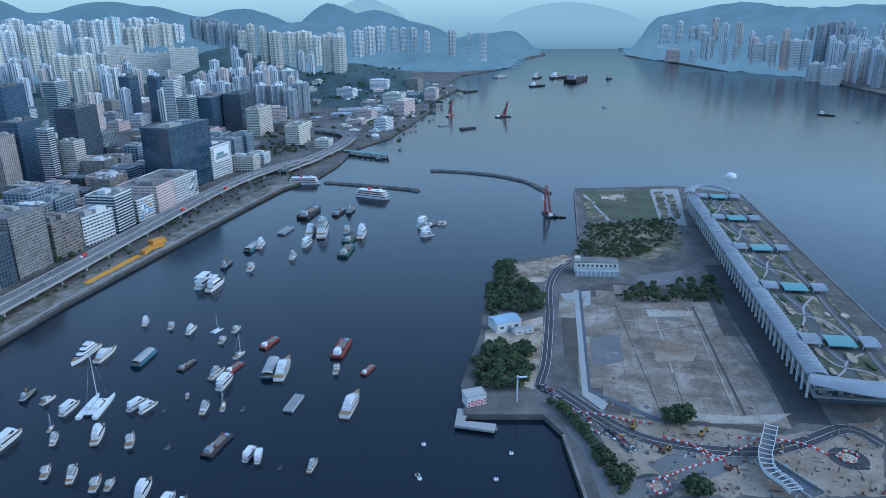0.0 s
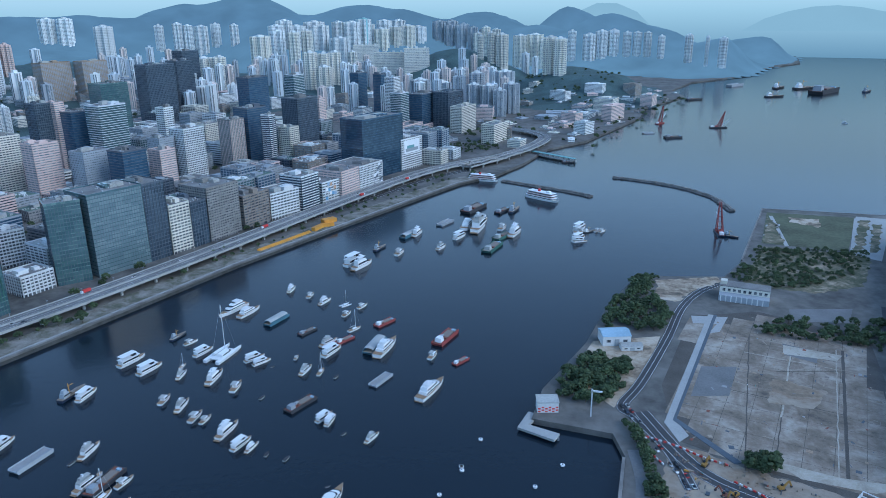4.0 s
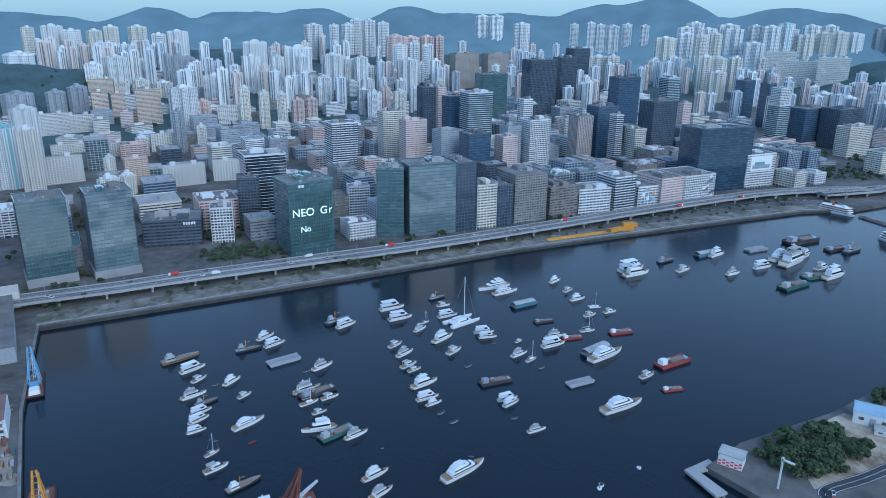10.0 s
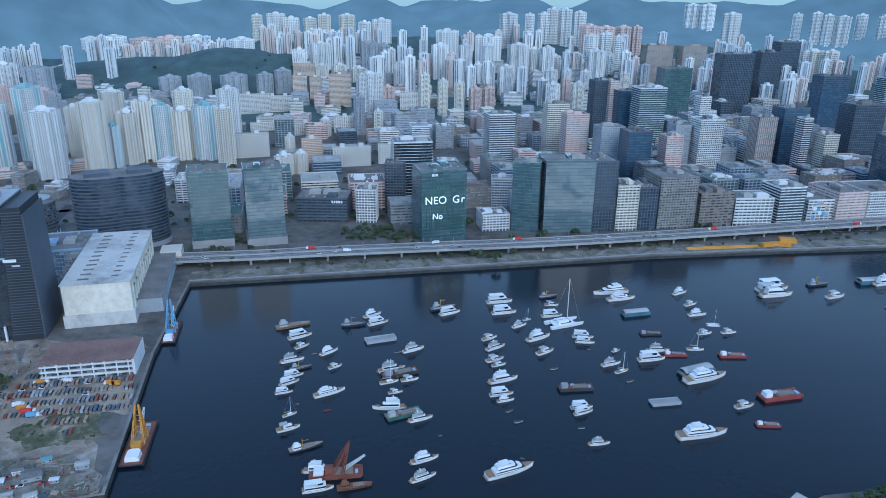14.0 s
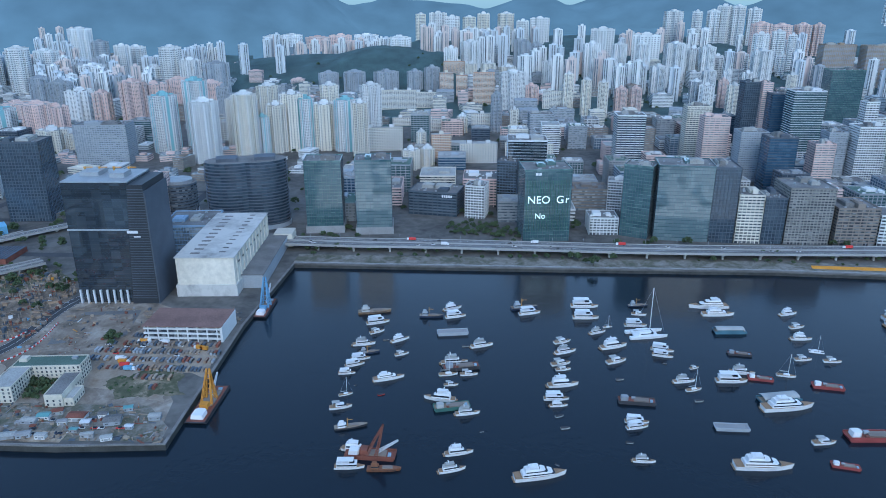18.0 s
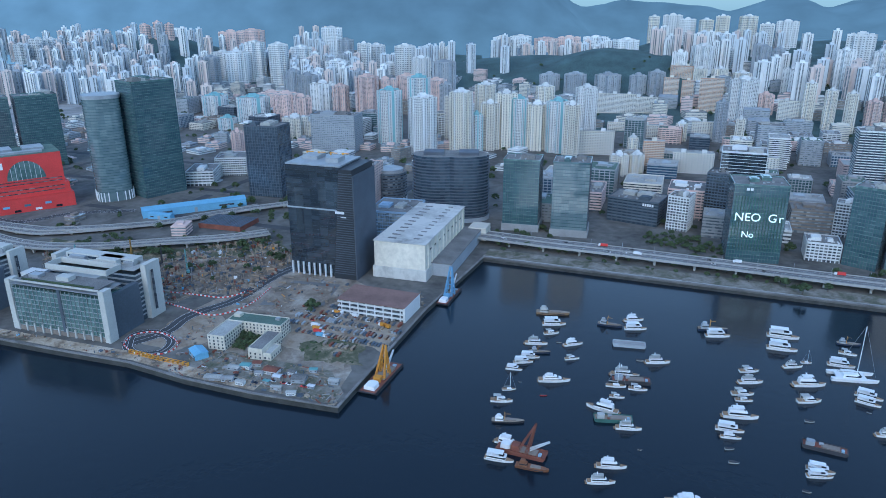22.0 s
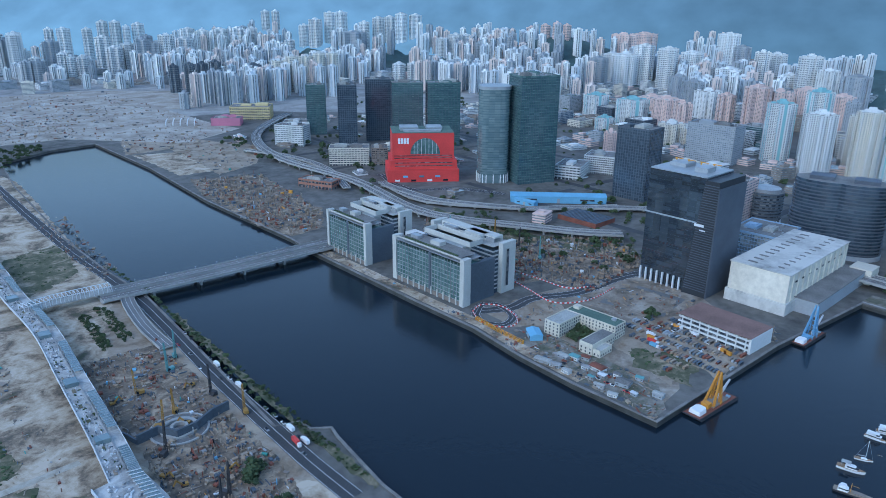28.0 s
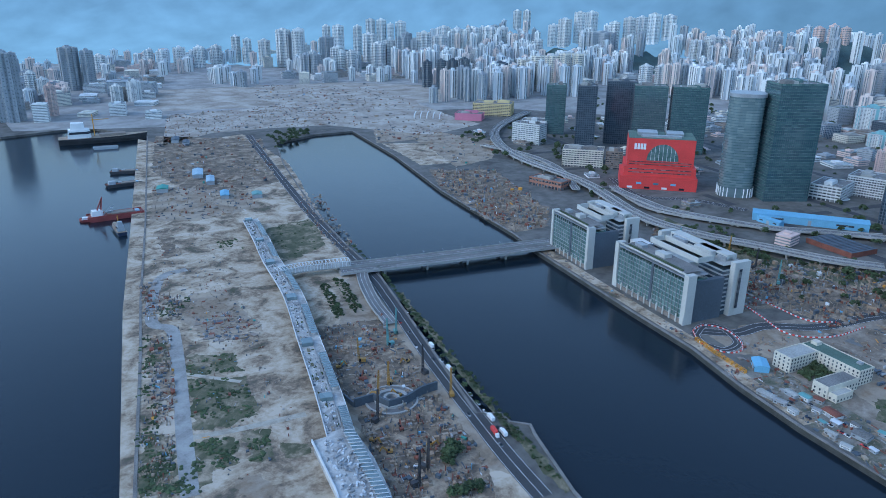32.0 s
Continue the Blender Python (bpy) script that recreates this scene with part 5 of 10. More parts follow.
flyover([(-920, -728), (-873, -638), (-868, -587), (-892, -516), (-926, -448), (-1000, -364)], 12, 9, "low elevated road by the blue shed", 35)
flyover([(-961, -1087), (-967, -970), (-932, -855), (-852, -742)], 12, 11, "curving concrete ramp beside the mall", 35)

# waterfront promenade and its sea wall
WALL = [(-812, -48), (-717, 248), (-655, 450), (-593, 614), (-523, 795), (-482, 896), (-431, 968)]
bm = bmesh.new()
strip(bm, WALL, 1.6, 3.5, -3, G + 0.5, 1)
strip(bm, WALL, -0.5, 1.55, -3, G - 1.2)
tagged(link_mesh("sea_wall", bm, [M["wet_stone"], M["stone"]]), "rough stone sea wall along the promenade", "sea wall", kind="structure")
bm = bmesh.new()
strip(bm, WALL, 3.6, 7, G - 0.2, G + 0.25)
tagged(link_mesh("promenade", bm, M["garden_concrete"]), "pale paved waterfront walkway", "pavement", kind="structure")
bm = bmesh.new()
strip(bm, WALL, 7.1, 31, G - 0.2, G + 0.35)
tagged(link_mesh("promenade_lawn", bm, M["verge"]), "patchy worn grass verge beside the walkway", "grass", kind="structure")
road(side_lines(WALL, 62), 16, "city street behind the elevated highway")
for quay in (((-812, -48), (-666, -102), (-491, -152), (-508, -220), (-526, -277), (-550, -335), (-569, -410), (-619, -592), (-640, -650), (-696, -872), (-782, -1129), (-849, -1393)),
             ((-651, -1367), (-578, -1180), (-479, -873), (-446, -739), (-428, -644), (-391, -533), (-335, -369), (-349, -358), (-347, -346), (-356, -335), (-350, -325), (-327, -269), (-233, 93), (-228, 157)),
             ((-88, 574), (-21, 812), (136, 803), (213, 736), (146, 473), (94, 269), (-118, -421), (-172, -599), (-204, -711), (-282, -963), (-467, -1585))):
    bm = bmesh.new()
    strip(bm, list(quay), -0.4, 2.4, -3, G - 0.3)
    strip(bm, list(quay), 0.2, 2.4, G - 0.3, G + 0.6, 1)
    tagged(link_mesh("quay_wall", bm, [M["wet_stone"], M["stone"]]), "weathered stone quay wall at the water's edge", "sea wall", kind="structure")

# ---- the old runway and its end (open ground east of the channel) ----
patch("runway_apron", [(-163, 399), (-100, 421), (-18, 377), (-54, 153), (-85, 137), (-153, 164), (-195, 185), (-199, 259)], 0.10, "joint", "worn concrete apron of the old runway, stained and patched")
apron = bpy.data.objects["runway_apron"]
_area = [(-160, 384), (-104, 409), (-25, 370), (-58, 158), (-84, 142), (-151, 169), (-193, 190), (-195, 258)]
_bm = bmesh.new()
add_box(_bm, 0, 0, -0.2, 17.7, 17.7, 0.24)
_slab = bpy.data.meshes.new("slab")
_bm.to_mesh(_slab)
_bm.free()
_slab.materials.append(M["apron"])
_cx, _cy = sum(p[0] for p in _area) / len(_area), sum(p[1] for p in _area) / len(_area)
for i in range(-16, 17):
    for j in range(-16, 17):
        px = _cx + 18 * (i * math.cos(radians(73)) - j * math.sin(radians(73)))
        py = _cy + 18 * (i * math.sin(radians(73)) + j * math.cos(radians(73)))
        if inside((px, py), _area):
            o = new("slab", _slab)
            o.parent = apron
            o.matrix_basis = pose(px, py, G + 0.08, 0, 0, 73)
patch("apron_pale_patch", [(-166, 296), (-138, 301), (-151, 252), (-179, 246)], 0.16, "asphalt_pale", "pale new concrete patch on the apron")
patch("apron_pale_patch", [(-70, 433), (-11, 445), (-24, 409), (-75, 404)], 0.16, "asphalt_pale", "pale new concrete patch on the apron")
patch("apron_pale_patch", [(-93, 353), (-67, 342), (-74, 320), (-96, 331)], 0.17, "asphalt_pale", "pale new concrete patch on the apron")
patch("apron_pale_patch", [(-114, 288), (-80, 272), (-94, 244), (-124, 248)], 0.17, "dirt", "dark stained patch on the apron")
patch("apron_pale_patch", [(-93, 350), (-50, 338), (-57, 327), (-97, 332)], 0.18, "track", "pale sandy band across the apron")
patch("apron_pale_patch", [(-136, 172), (-100, 162), (-62, 160), (-84, 150), (-124, 156)], 0.18, "track", "pale sandy edge of the apron")
for _a, _b, _w, _m in (((-118, 363), (-156, 158), 0.9, "joint"), ((-86, 350), (-120, 228), 1.2, "track"), ((-120, 228), (-139, 158), 0.8, "joint"), ((-47, 348), (-96, 162), 2.2, "joint"), ((-52, 348), (-101, 162), 0.8, "track"),
                       ((-22, 356), (-58, 180), 1.0, "joint"), ((-109, 299), (-60, 309), 0.8, "joint"), ((-150, 262), (-76, 240), 0.7, "joint"), ((-128, 330), (-56, 310), 0.7, "track")):
    bm = bmesh.new()
    _n = max(4, int(math.dist(_a, _b) / 9))
    _line = [(_a[0] + (_b[0] - _a[0]) * k / _n + 0.8 * noise.noise(Vector((k * 0.9, _a[0], 0))), _a[1] + (_b[1] - _a[1]) * k / _n) for k in range(_n + 1)]
    strip(bm, _line, -_w / 2, _w / 2, G, G + 0.15)
    tagged(link_mesh("apron_seam", bm, M[_m]), "long worn seam in the concrete apron", "ground", kind="structure")
patch("drain_strip", [(-147, 405), (-142, 405), (-194, 213), (-186, 191), (-193, 182), (-201, 205)], 0.3, "deck", "pale concrete drainage channel edge")
patch("dark_channel", [(-142, 405), (-139, 405), (-192, 212), (-156, 166), (-161, 164), (-195, 209)], 0.34, "wall_dark", "dark open drain along the apron")
patch("white_walkway", [(-163, 399), (-130, 402), (-142, 367), (-152, 362), (-142, 384), (-163, 382)], 0.26, "deck", "curved pale path")
for quad in ([(-20, 793), (91, 785), (38, 629), (-55, 644)],):
    patch("park_lawn", quad, 0.15, "lawn", "green lawn of the park at the runway tip", "grass")
for _p in ([(-21, 776), (-16, 775), (-25, 639), (-30, 637)], [(89, 782), (96, 781), (46, 627), (39, 626)], [(-45, 684), (-24, 690), (-25, 681), (-47, 676)], [(-34, 728), (-15, 735), (-17, 725), (-36, 719)]):
    patch("park_path", _p, 0.22, "deck", "pale paved park path", "path")
for _p in ([(93, 774), (105, 772), (54, 631), (44, 630)], [(103, 755), (115, 756), (74, 637), (62, 630)], [(-24, 766), (-20, 752), (-29, 645), (-54, 646)]):
    patch("planting_bed", _p, 0.5, "grass", "dark green planting bed in the park", "grass")
patch("park_sand", [(4, 772), (42, 765), (32, 727), (1, 748)], 0.2, "sand", "bare sandy patch in the park")
patch("park_paving", [(94, 792), (137, 785), (64, 598), (40, 615)], 0.16, "deck", "paved park paths")
patch("scrub", [(-55, 631), (61, 617), (20, 513), (-34, 481), (-104, 492)], 0.15, "grass", "dark scrubby grass beyond the buildings", "grass")
patch("beach_sand", [(-189, 490), (-125, 511), (-121, 499), (-155, 463), (-170, 432), (-192, 438)], 0.18, "sand", "pale bare sand by the bend of the road")
patch("yard", [(-252, 326), (-194, 348), (-214, 261), (-235, 218), (-269, 259)], 0.09, "sand", "sandy yard round the blue-roofed shed")
road([(-124, 492), (-149, 462), (-170, 416), (-188, 347), (-214, 261), (-229, 222), (-220, 208), (-200, 170), (-190, 132)], 9, "asphalt access road along the shore", lines=True)
road([(-223, 167), (-219, 136), (-220, 112), (-222, 90)], 8, "pale shore track", 0.14, "asphalt_pale", False)
road([(29, 453), (-15, 297), (-39, 199), (-55, 146)], 24, "dark service road beside the terminal", 0.13, "asphalt", False)
road([(-216, 216), (-188, 158), (-158, 134), (-114, 121), (-76, 126), (-36, 137), (-25, 115)], 12, "curving road through the works", 0.18)
road([(-215, 95), (-174, 100), (-118, 122)], 16, "pale temporary road", 0.16, "asphalt_pale", False)
patch("works_ground", [(-196, 181), (-154, 162), (-79, 134), (-4, 146), (-60, 69), (-220, 91)], 0.08, "dirt", "bare brown earth of the road works")
patch("works_ground", [(-411, -670), (-364, -470), (-329, -363), (-308, -303), (-247, -429)], 0.06, "dirt", "bare brown earth beside the channel road")
patch("works_pad", [(-186, 119), (-156, 130), (-151, 117), (-182, 107)], 0.2, "asphalt_pale", "concrete pad with cracks")

# sandy strip seen late in the flight
patch("runway_strip", [(-262, -962), (-440, -1560), (-560, -1200), (-470, -900), (-418, -660), (-380, -540), (-330, -370), (-306, -266), (-215, 60), (-60, -250), (-108, -421), (-184, -702)], 0.05, "sand", "pale sandy fill of the old runway")
patch("dirt_patch", [(-244, -703), (-281, -696), (-273, -643), (-274, -582), (-235, -595), (-220, -631)], 0.10, "dirt", "brown disturbed earth")
patch("dirt_patch", [(-282, -925), (-301, -929), (-273, -820), (-260, -815)], 0.12, "site", "brown heap of earth")
patch("grass_patch", [(-201, -577), (-235, -559), (-226, -525), (-190, -546)], 0.12, "grass", "rough dry grass", "grass")
patch("grass_patch", [(-190, -540), (-224, -514), (-212, -457), (-177, -463), (-169, -474)], 0.12, "grass", "rough dark grass with bare spots", "grass")
patch("grass_patch", [(-162, -455), (-190, -446), (-177, -414), (-159, -415), (-147, -398), (-143, -401)], 0.12, "grass", "rough dark grass", "grass")
patch("grass_patch", [(-196, -447), (-210, -438), (-198, -411), (-184, -409)], 0.12, "grass", "square patch of dark grass", "grass")
patch("grass_patch", [(-139, -487), (-156, -471), (-135, -408), (-119, -419)], 0.12, "grass", "dark scrub beside the sea wall", "grass")
patch("grass_patch", [(-395, -852), (-471, -863), (-426, -753), (-360, -728)], 0.12, "grass", "thin grass beside the walkway", "grass")
patch("building_site", [(-305, -563), (-369, -541), (-339, -422), (-332, -409), (-269, -440), (-284, -495)], 0.10, "site", "muddy building site strewn with materials")
patch("building_site", [(-268, -419), (-330, -406), (-314, -346), (-288, -292), (-235, -332)], 0.10, "site", "muddy building site strewn with materials")
patch("building_site", [(-348, -1160), (-450, -1035), (-435, -952), (-340, -938), (-292, -973)], 0.10, "dirt", "earthy site with sheds")
patch("building_site", [(-479, -1574), (-643, -1413), (-517, -1067), (-383, -1058), (-376, -1256)], 0.09, "site", "earthy site with sheds")
road([(-143, -402), (-160, -462), (-180, -530), (-201, -605), (-207, -636), (-198, -660), (-223, -734), (-243, -768), (-268, -772)], 11, "pale access road on the old runway", 0.16, "garden_concrete", False)
road([(-164, -461), (-195, -451), (-239, -441)], 6, "sandy track", 0.14, "track", False)
road([(-189, -550), (-208, -526), (-220, -511)], 4, "sandy track", 0.15, "track", False)
road([(-310, -276), (-319, -314), (-329, -350), (-361, -458), (-400, -575), (-423, -653), (-467, -850), (-543, -1131), (-640, -1472)], 14, "channel-side road with parked lorries", 0.17)
patch("bank_planting", [(-322, -270), (-329, -295), (-344, -355), (-370, -439), (-412, -583), (-418, -579), (-374, -437), (-350, -356), (-344, -334), (-331, -273)], 0.2, "grass", "planted bank along the channel", "grass")

# Kowloon-side yards and sites
patch("site_ground", [(-832, -578), (-772, -411), (-734, -351), (-704, -330), (-641, -357), (-683, -483), (-729, -518)], 0.10, "site", "crowded construction ground with machines")
patch("site_ground", [(-774, -973), (-759, -813), (-764, -714), (-715, -666), (-646, -660), (-683, -773), (-715, -897)], 0.10, "site", "construction ground by the channel")
patch("open_lot", [(-698, -260), (-732, -245), (-723, -194), (-670, -200), (-668, -263)], 0.12, "asphalt_pale", "pale open lot")
patch("storage_yard", [(-655, -213), (-665, -187), (-630, -117), (-578, -127), (-612, -202), (-633, -229)], 0.10, "dirt", "yard filled with machines and scrap")
patch("car_park", [(-534, -297), (-578, -280), (-543, -166), (-510, -150), (-494, -154), (-516, -228)], 0.11, "verge", "waterfront yard with sheds and parked cars")
patch("grass_patch", [(-589, -206), (-602, -148), (-556, -145), (-559, -189)], 0.16, "grass", "dry grass patch in the yard", "grass")
bm = bmesh.new()
strip(bm, [(-619, -592), (-569, -410), (-550, -335), (-526, -277), (-508, -220)], 2.6, 15, G - 0.2, G + 0.22)
tagged(link_mesh("quay_paving", bm, M["sand"]), "bare promenade works in front of the hospital", "pavement", kind="structure")
road([(-579, -355), (-606, -329), (-640, -321), (-679, -290), (-746, -268), (-796, -236)], 14, "road between the construction grounds", 0.15)
road([(-574, -349), (-597, -355), (-605, -340), (-590, -317), (-568, -317), (-565, -337), (-574, -349)], 9, "roundabout with works barriers", 0.2)
road([(-980, -536), (-963, -617), (-919, -673), (-972, -771)], 12, "street in front of the towers", 0.15)
patch("green_strip", [(-855, -588), (-822, -412), (-860, -294), (-820, -276), (-782, -408), (-814, -548)], 0.14, "grass", "dark planting under the flyover", "grass")
patch("far_site", [(-1024, -2303), (-1348, -2131), (-1153, -1415), (-1141, -1303), (-962, -1254), (-799, -1563), (-743, -1687)], 0.10, "far_soil_hazed", "wide brown redevelopment ground")

patch("far_site", [(-586, -1837), (-863, -1829), (-1027, -1752), (-861, -1482), (-705, -1529), (-588, -1542), (-460, -1465)], 0.09, "far_soil_hazed", "brown redevelopment ground with foundations", "ground")
patch("far_site", [(-701, -2342), (-1040, -2263), (-1301, -2225), (-1525, -1949), (-1292, -1647), (-1031, -1758), (-575, -1919)], 0.08, "far_soil_hazed", "wide pale brown site cleared for new building", "ground")
patch("runway_head", [(-437, -1459), (-636, -1492), (-591, -1186), (-470, -830), (-393, -847), (-395, -949), (-299, -997)], 0.06, "sand", "pale sandy fill at the runway head", "ground")
patch("scrub_patch", [(-248, -701), (-278, -697), (-254, -620), (-237, -612), (-220, -640)], 0.11, "dirt", "brown earth with thin scrub", "ground")
patch("scrub_patch", [(-185, -615), (-200, -612), (-188, -579), (-170, -584)], 0.11, "grass", "brown earth with thin scrub", "ground")
patch("scrub_patch", [(-167, -564), (-185, -565), (-170, -513), (-153, -526)], 0.11, "dirt", "brown earth with thin scrub", "ground")
patch("scrub_patch", [(-211, -420), (-222, -409), (-218, -396), (-205, -403)], 0.11, "grass", "brown earth with thin scrub", "ground")
patch("scrub_patch", [(-170, -399), (-186, -396), (-182, -370), (-164, -384)], 0.11, "dirt", "brown earth with thin scrub", "ground")
patch("site_ground", [(-792, -423), (-880, -329), (-825, -273), (-787, -263), (-687, -280), (-697, -360), (-703, -378)], 0.11, "site", "brown construction ground crowded with formwork", "ground")
patch("open_lot", [(-690, -270), (-727, -256), (-716, -201), (-686, -197), (-651, -220), (-676, -256)], 0.13, "apron", "worn concrete lot beside the tower", "ground")
patch("turning_ground", [(-586, -343), (-633, -330), (-651, -307), (-635, -285), (-588, -286), (-567, -312)], 0.09, "dirt", "bare earth round the works roundabouts", "ground")
patch("storage_yard", [(-619, -237), (-676, -193), (-693, -160), (-601, -140), (-545, -158), (-573, -196), (-584, -218)], 0.09, "dirt", "dusty yard with parked machines", "ground")
patch("works_yard", [(-640, -330), (-700, -300), (-790, -250), (-735, -180), (-705, -150), (-650, -185), (-545, -150), (-505, -156), (-530, -262), (-566, -290)], 0.05, "apron", "dusty hardstanding between the tower, the depot and the quay")
patch("bank_site", [(-763, -997), (-853, -930), (-774, -748), (-697, -650), (-646, -654), (-653, -723), (-710, -901)], 0.11, "site", "brown construction ground by the channel", "ground")
# Pale sheet laid over the city ground as haze on far streets.
bm = bmesh.new()
add_prism(bm, [(-560, -1660), (-1000, -1600), (-1340, -1480), (-1700, -900), (-2600, -900), (-3300, -2600), (-2000, -3700), (-300, -3900), (-250, -1800)], G - 0.3, G + 0.04)
tagged(link_mesh("far_quarter_ground", bm, M["far_street_hazed"]), "streets of the far quarter, paled to paint in haze", "ground", kind="structure")
patch("vacant_lot", [(-823, -1236), (-894, -1193), (-827, -1017), (-772, -1033)], 0.13, "sand", "pale vacant sandy lot", "ground")
patch("waste_ground", [(-894, -1381), (-982, -1337), (-1028, -1130), (-913, -1001), (-815, -987), (-902, -1233), (-817, -1247)], 0.07, "dirt", "brown waste ground behind the channel bank", "ground")
# ---- bridge over the channel ----
bridge = flyover([(-396, -666), (-428, -655), (-486, -636), (-552, -616), (-623, -596), (-659, -585)], 32, 9, "wide concrete road bridge over the channel", 48, 2, 4.0, 1.2)
flyover([(-427, -654), (-409, -641), (-382, -578), (-367, -525)], 12, 8, "ramp from the bridge to the channel road", 30)

# ---- boats at anchor ----
M["gelcoat"] = mat("gelcoat", (0.78, 0.79, 0.80), 0.3, 0.06, 2)
M["hull_navy"] = mat("hull_navy", (0.03, 0.045, 0.08), 0.3, 0.2, 2)
M["hull_dark"] = mat("hull_dark", (0.045, 0.045, 0.05), 0.7, 0.4, 2)
M["teak"] = mat("teak", (0.30, 0.19, 0.11), 0.7, 0.25, 1.5)
M["tinted"] = mat("tinted", (0.015, 0.02, 0.028), 0.08, 0.3, 1)
M["canvas"] = mat("canvas", (0.40, 0.41, 0.40), 0.9, 0.15, 2)
M["hull_red"] = mat("hull_red", (0.30, 0.06, 0.055), 0.6, 0.3, 2)
M["turquoise"] = mat("turquoise", (0.07, 0.17, 0.22), 0.6, 0.2, 2)
M["brown_wood"] = mat("brown_wood", (0.22, 0.09, 0.045), 0.6, 0.3, 1.5)
M["container_green"] = mat("container_green", (0.045, 0.13, 0.11), 0.7, 0.3, 2)


def hull_mesh(L, B, H, draft=0.8, blunt=0.0, sheer=0.25, flare=0.82):
    """A lofted hull: stern at -L/2, bow at +L/2, open edge closed by the deck."""
    bm = bmesh.new()
    rings = []
    n = 11
    for i in range(n):
        t = i / (n - 1)
        x = -L / 2 + L * t
        taper = 1.0 if t < 0.45 else max(0.02, 1 - ((t - 0.45) / 0.55) ** 2.1 * (1 - blunt))
        taper *= 0.9 + 0.1 * min(1, t / 0.15)
        b, top = B / 2 * taper, H * (1 + sheer * max(0, t - 0.3) ** 1.6)
        lean = 0.06 * L * (t ** 4)
        rings.append([bm.verts.new(p) for p in ((x - lean, -b * flare * 0.75, -draft), (x - lean * 0.4, -b * flare, 0.0), (x, -b, top),
                                                (x, b, top), (x - lean * 0.4, b * flare, 0.0), (x - lean, b * flare * 0.75, -draft))])
    for r, s in zip(rings, rings[1:]):
        for k in range(5):
            bm.faces.new((r[k], s[k], s[k + 1], r[k + 1])).material_index = 1 if k == 2 else 0
    bm.faces.new(rings[0][::-1])
    bm.faces.new(rings[-1])
    bmesh.ops.recalc_face_normals(bm, faces=bm.faces)
    return bm


def house(L0, L1, B, z0, z1, rake_f=0.5, rake_a=0.15, side=0.06, nose=0.6):
    """A deck house from x = L0 to L1 with raked ends and leaning sides."""
    bm = bmesh.new()
    d = z1 - z0
    lo = [(L0, -B / 2), (L1 - B * 0.2, -B / 2), (L1, -B / 2 * nose), (L1, B / 2 * nose), (L1 - B * 0.2, B / 2), (L0, B / 2)]
    hi = []
    for x, y in lo:
        f = (x - L0) / (L1 - L0)
        hi.append((x - rake_f * d * (f > 0.5) + rake_a * d * (f < 0.5), y * (1 - side * 2)))
    a = [bm.verts.new((*p, z0)) for p in lo]
    b = [bm.verts.new((*p, z1)) for p in hi]
    for i in range(6):
        bm.faces.new((a[i], a[(i + 1) % 6], b[(i + 1) % 6], b[i]))
    bm.faces.new(b)
    return bm


def boxes(*rows):
    bm = bmesh.new()
    for r in rows:
        add_box(bm, *r, bottom=True)
    return bm


BOATS = {}


def yacht(L, levels, hull="gelcoat", label="white motor yacht with a flybridge", mast=True, top="gelcoat"):
    B, H = L * 0.24, L * 0.075 + 0.5
    y = empty("yacht", 0, 0, -200, 0, label, "yacht", "boats at anchor")
    part("hull", hull_mesh(L, B, H), [M[hull], M["teak"]], y)
    z, a, b, w = H, -L * 0.36, L * 0.26, B * 0.84
    for k in range(levels):
        hh = 2.3
        part("cabin", house(a, b, w, z, z + hh, 0.9), M["gelcoat"], y)
        part("window_band", house(a + 0.5, b + 0.12, w + 0.14, z + 0.9, z + 1.75, 0.9), M["tinted"], y, "dark tinted window band")
        z += hh
        a, b, w = a + L * 0.05, b - L * 0.14, w * 0.9
    part("flybridge", house(a - L * 0.04, b, w, z, z + 0.9, 0.4), M[top], y)
    part("hardtop", boxes(((a + b) / 2, 0, z + 2.1, (b - a) * 0.75, w * 0.85, 0.25), (a + 0.6, w * 0.35, z, 0.3, 0.3, 2.1), (a + 0.6, -w * 0.35, z, 0.3, 0.3, 2.1)), M[top], y)
    part("windscreen", house(b - 1.0, b - 0.1, w * 0.8, z + 0.9, z + 1.5, 0.6), M["tinted"], y)
    part("swim_platform", boxes((-L / 2 - 0.5, 0, 0.3, 1.4, B * 0.8, 0.3)), M["teak"], y)
    if mast:
        part("radar_mast", boxes(((a + b) / 2 - 1, 0, z + 2.3, 0.4, 0.4, 1.8), ((a + b) / 2 - 1, 0, z + 3.4, 0.5, 1.8, 0.25)), M["gelcoat"], y)
    return y


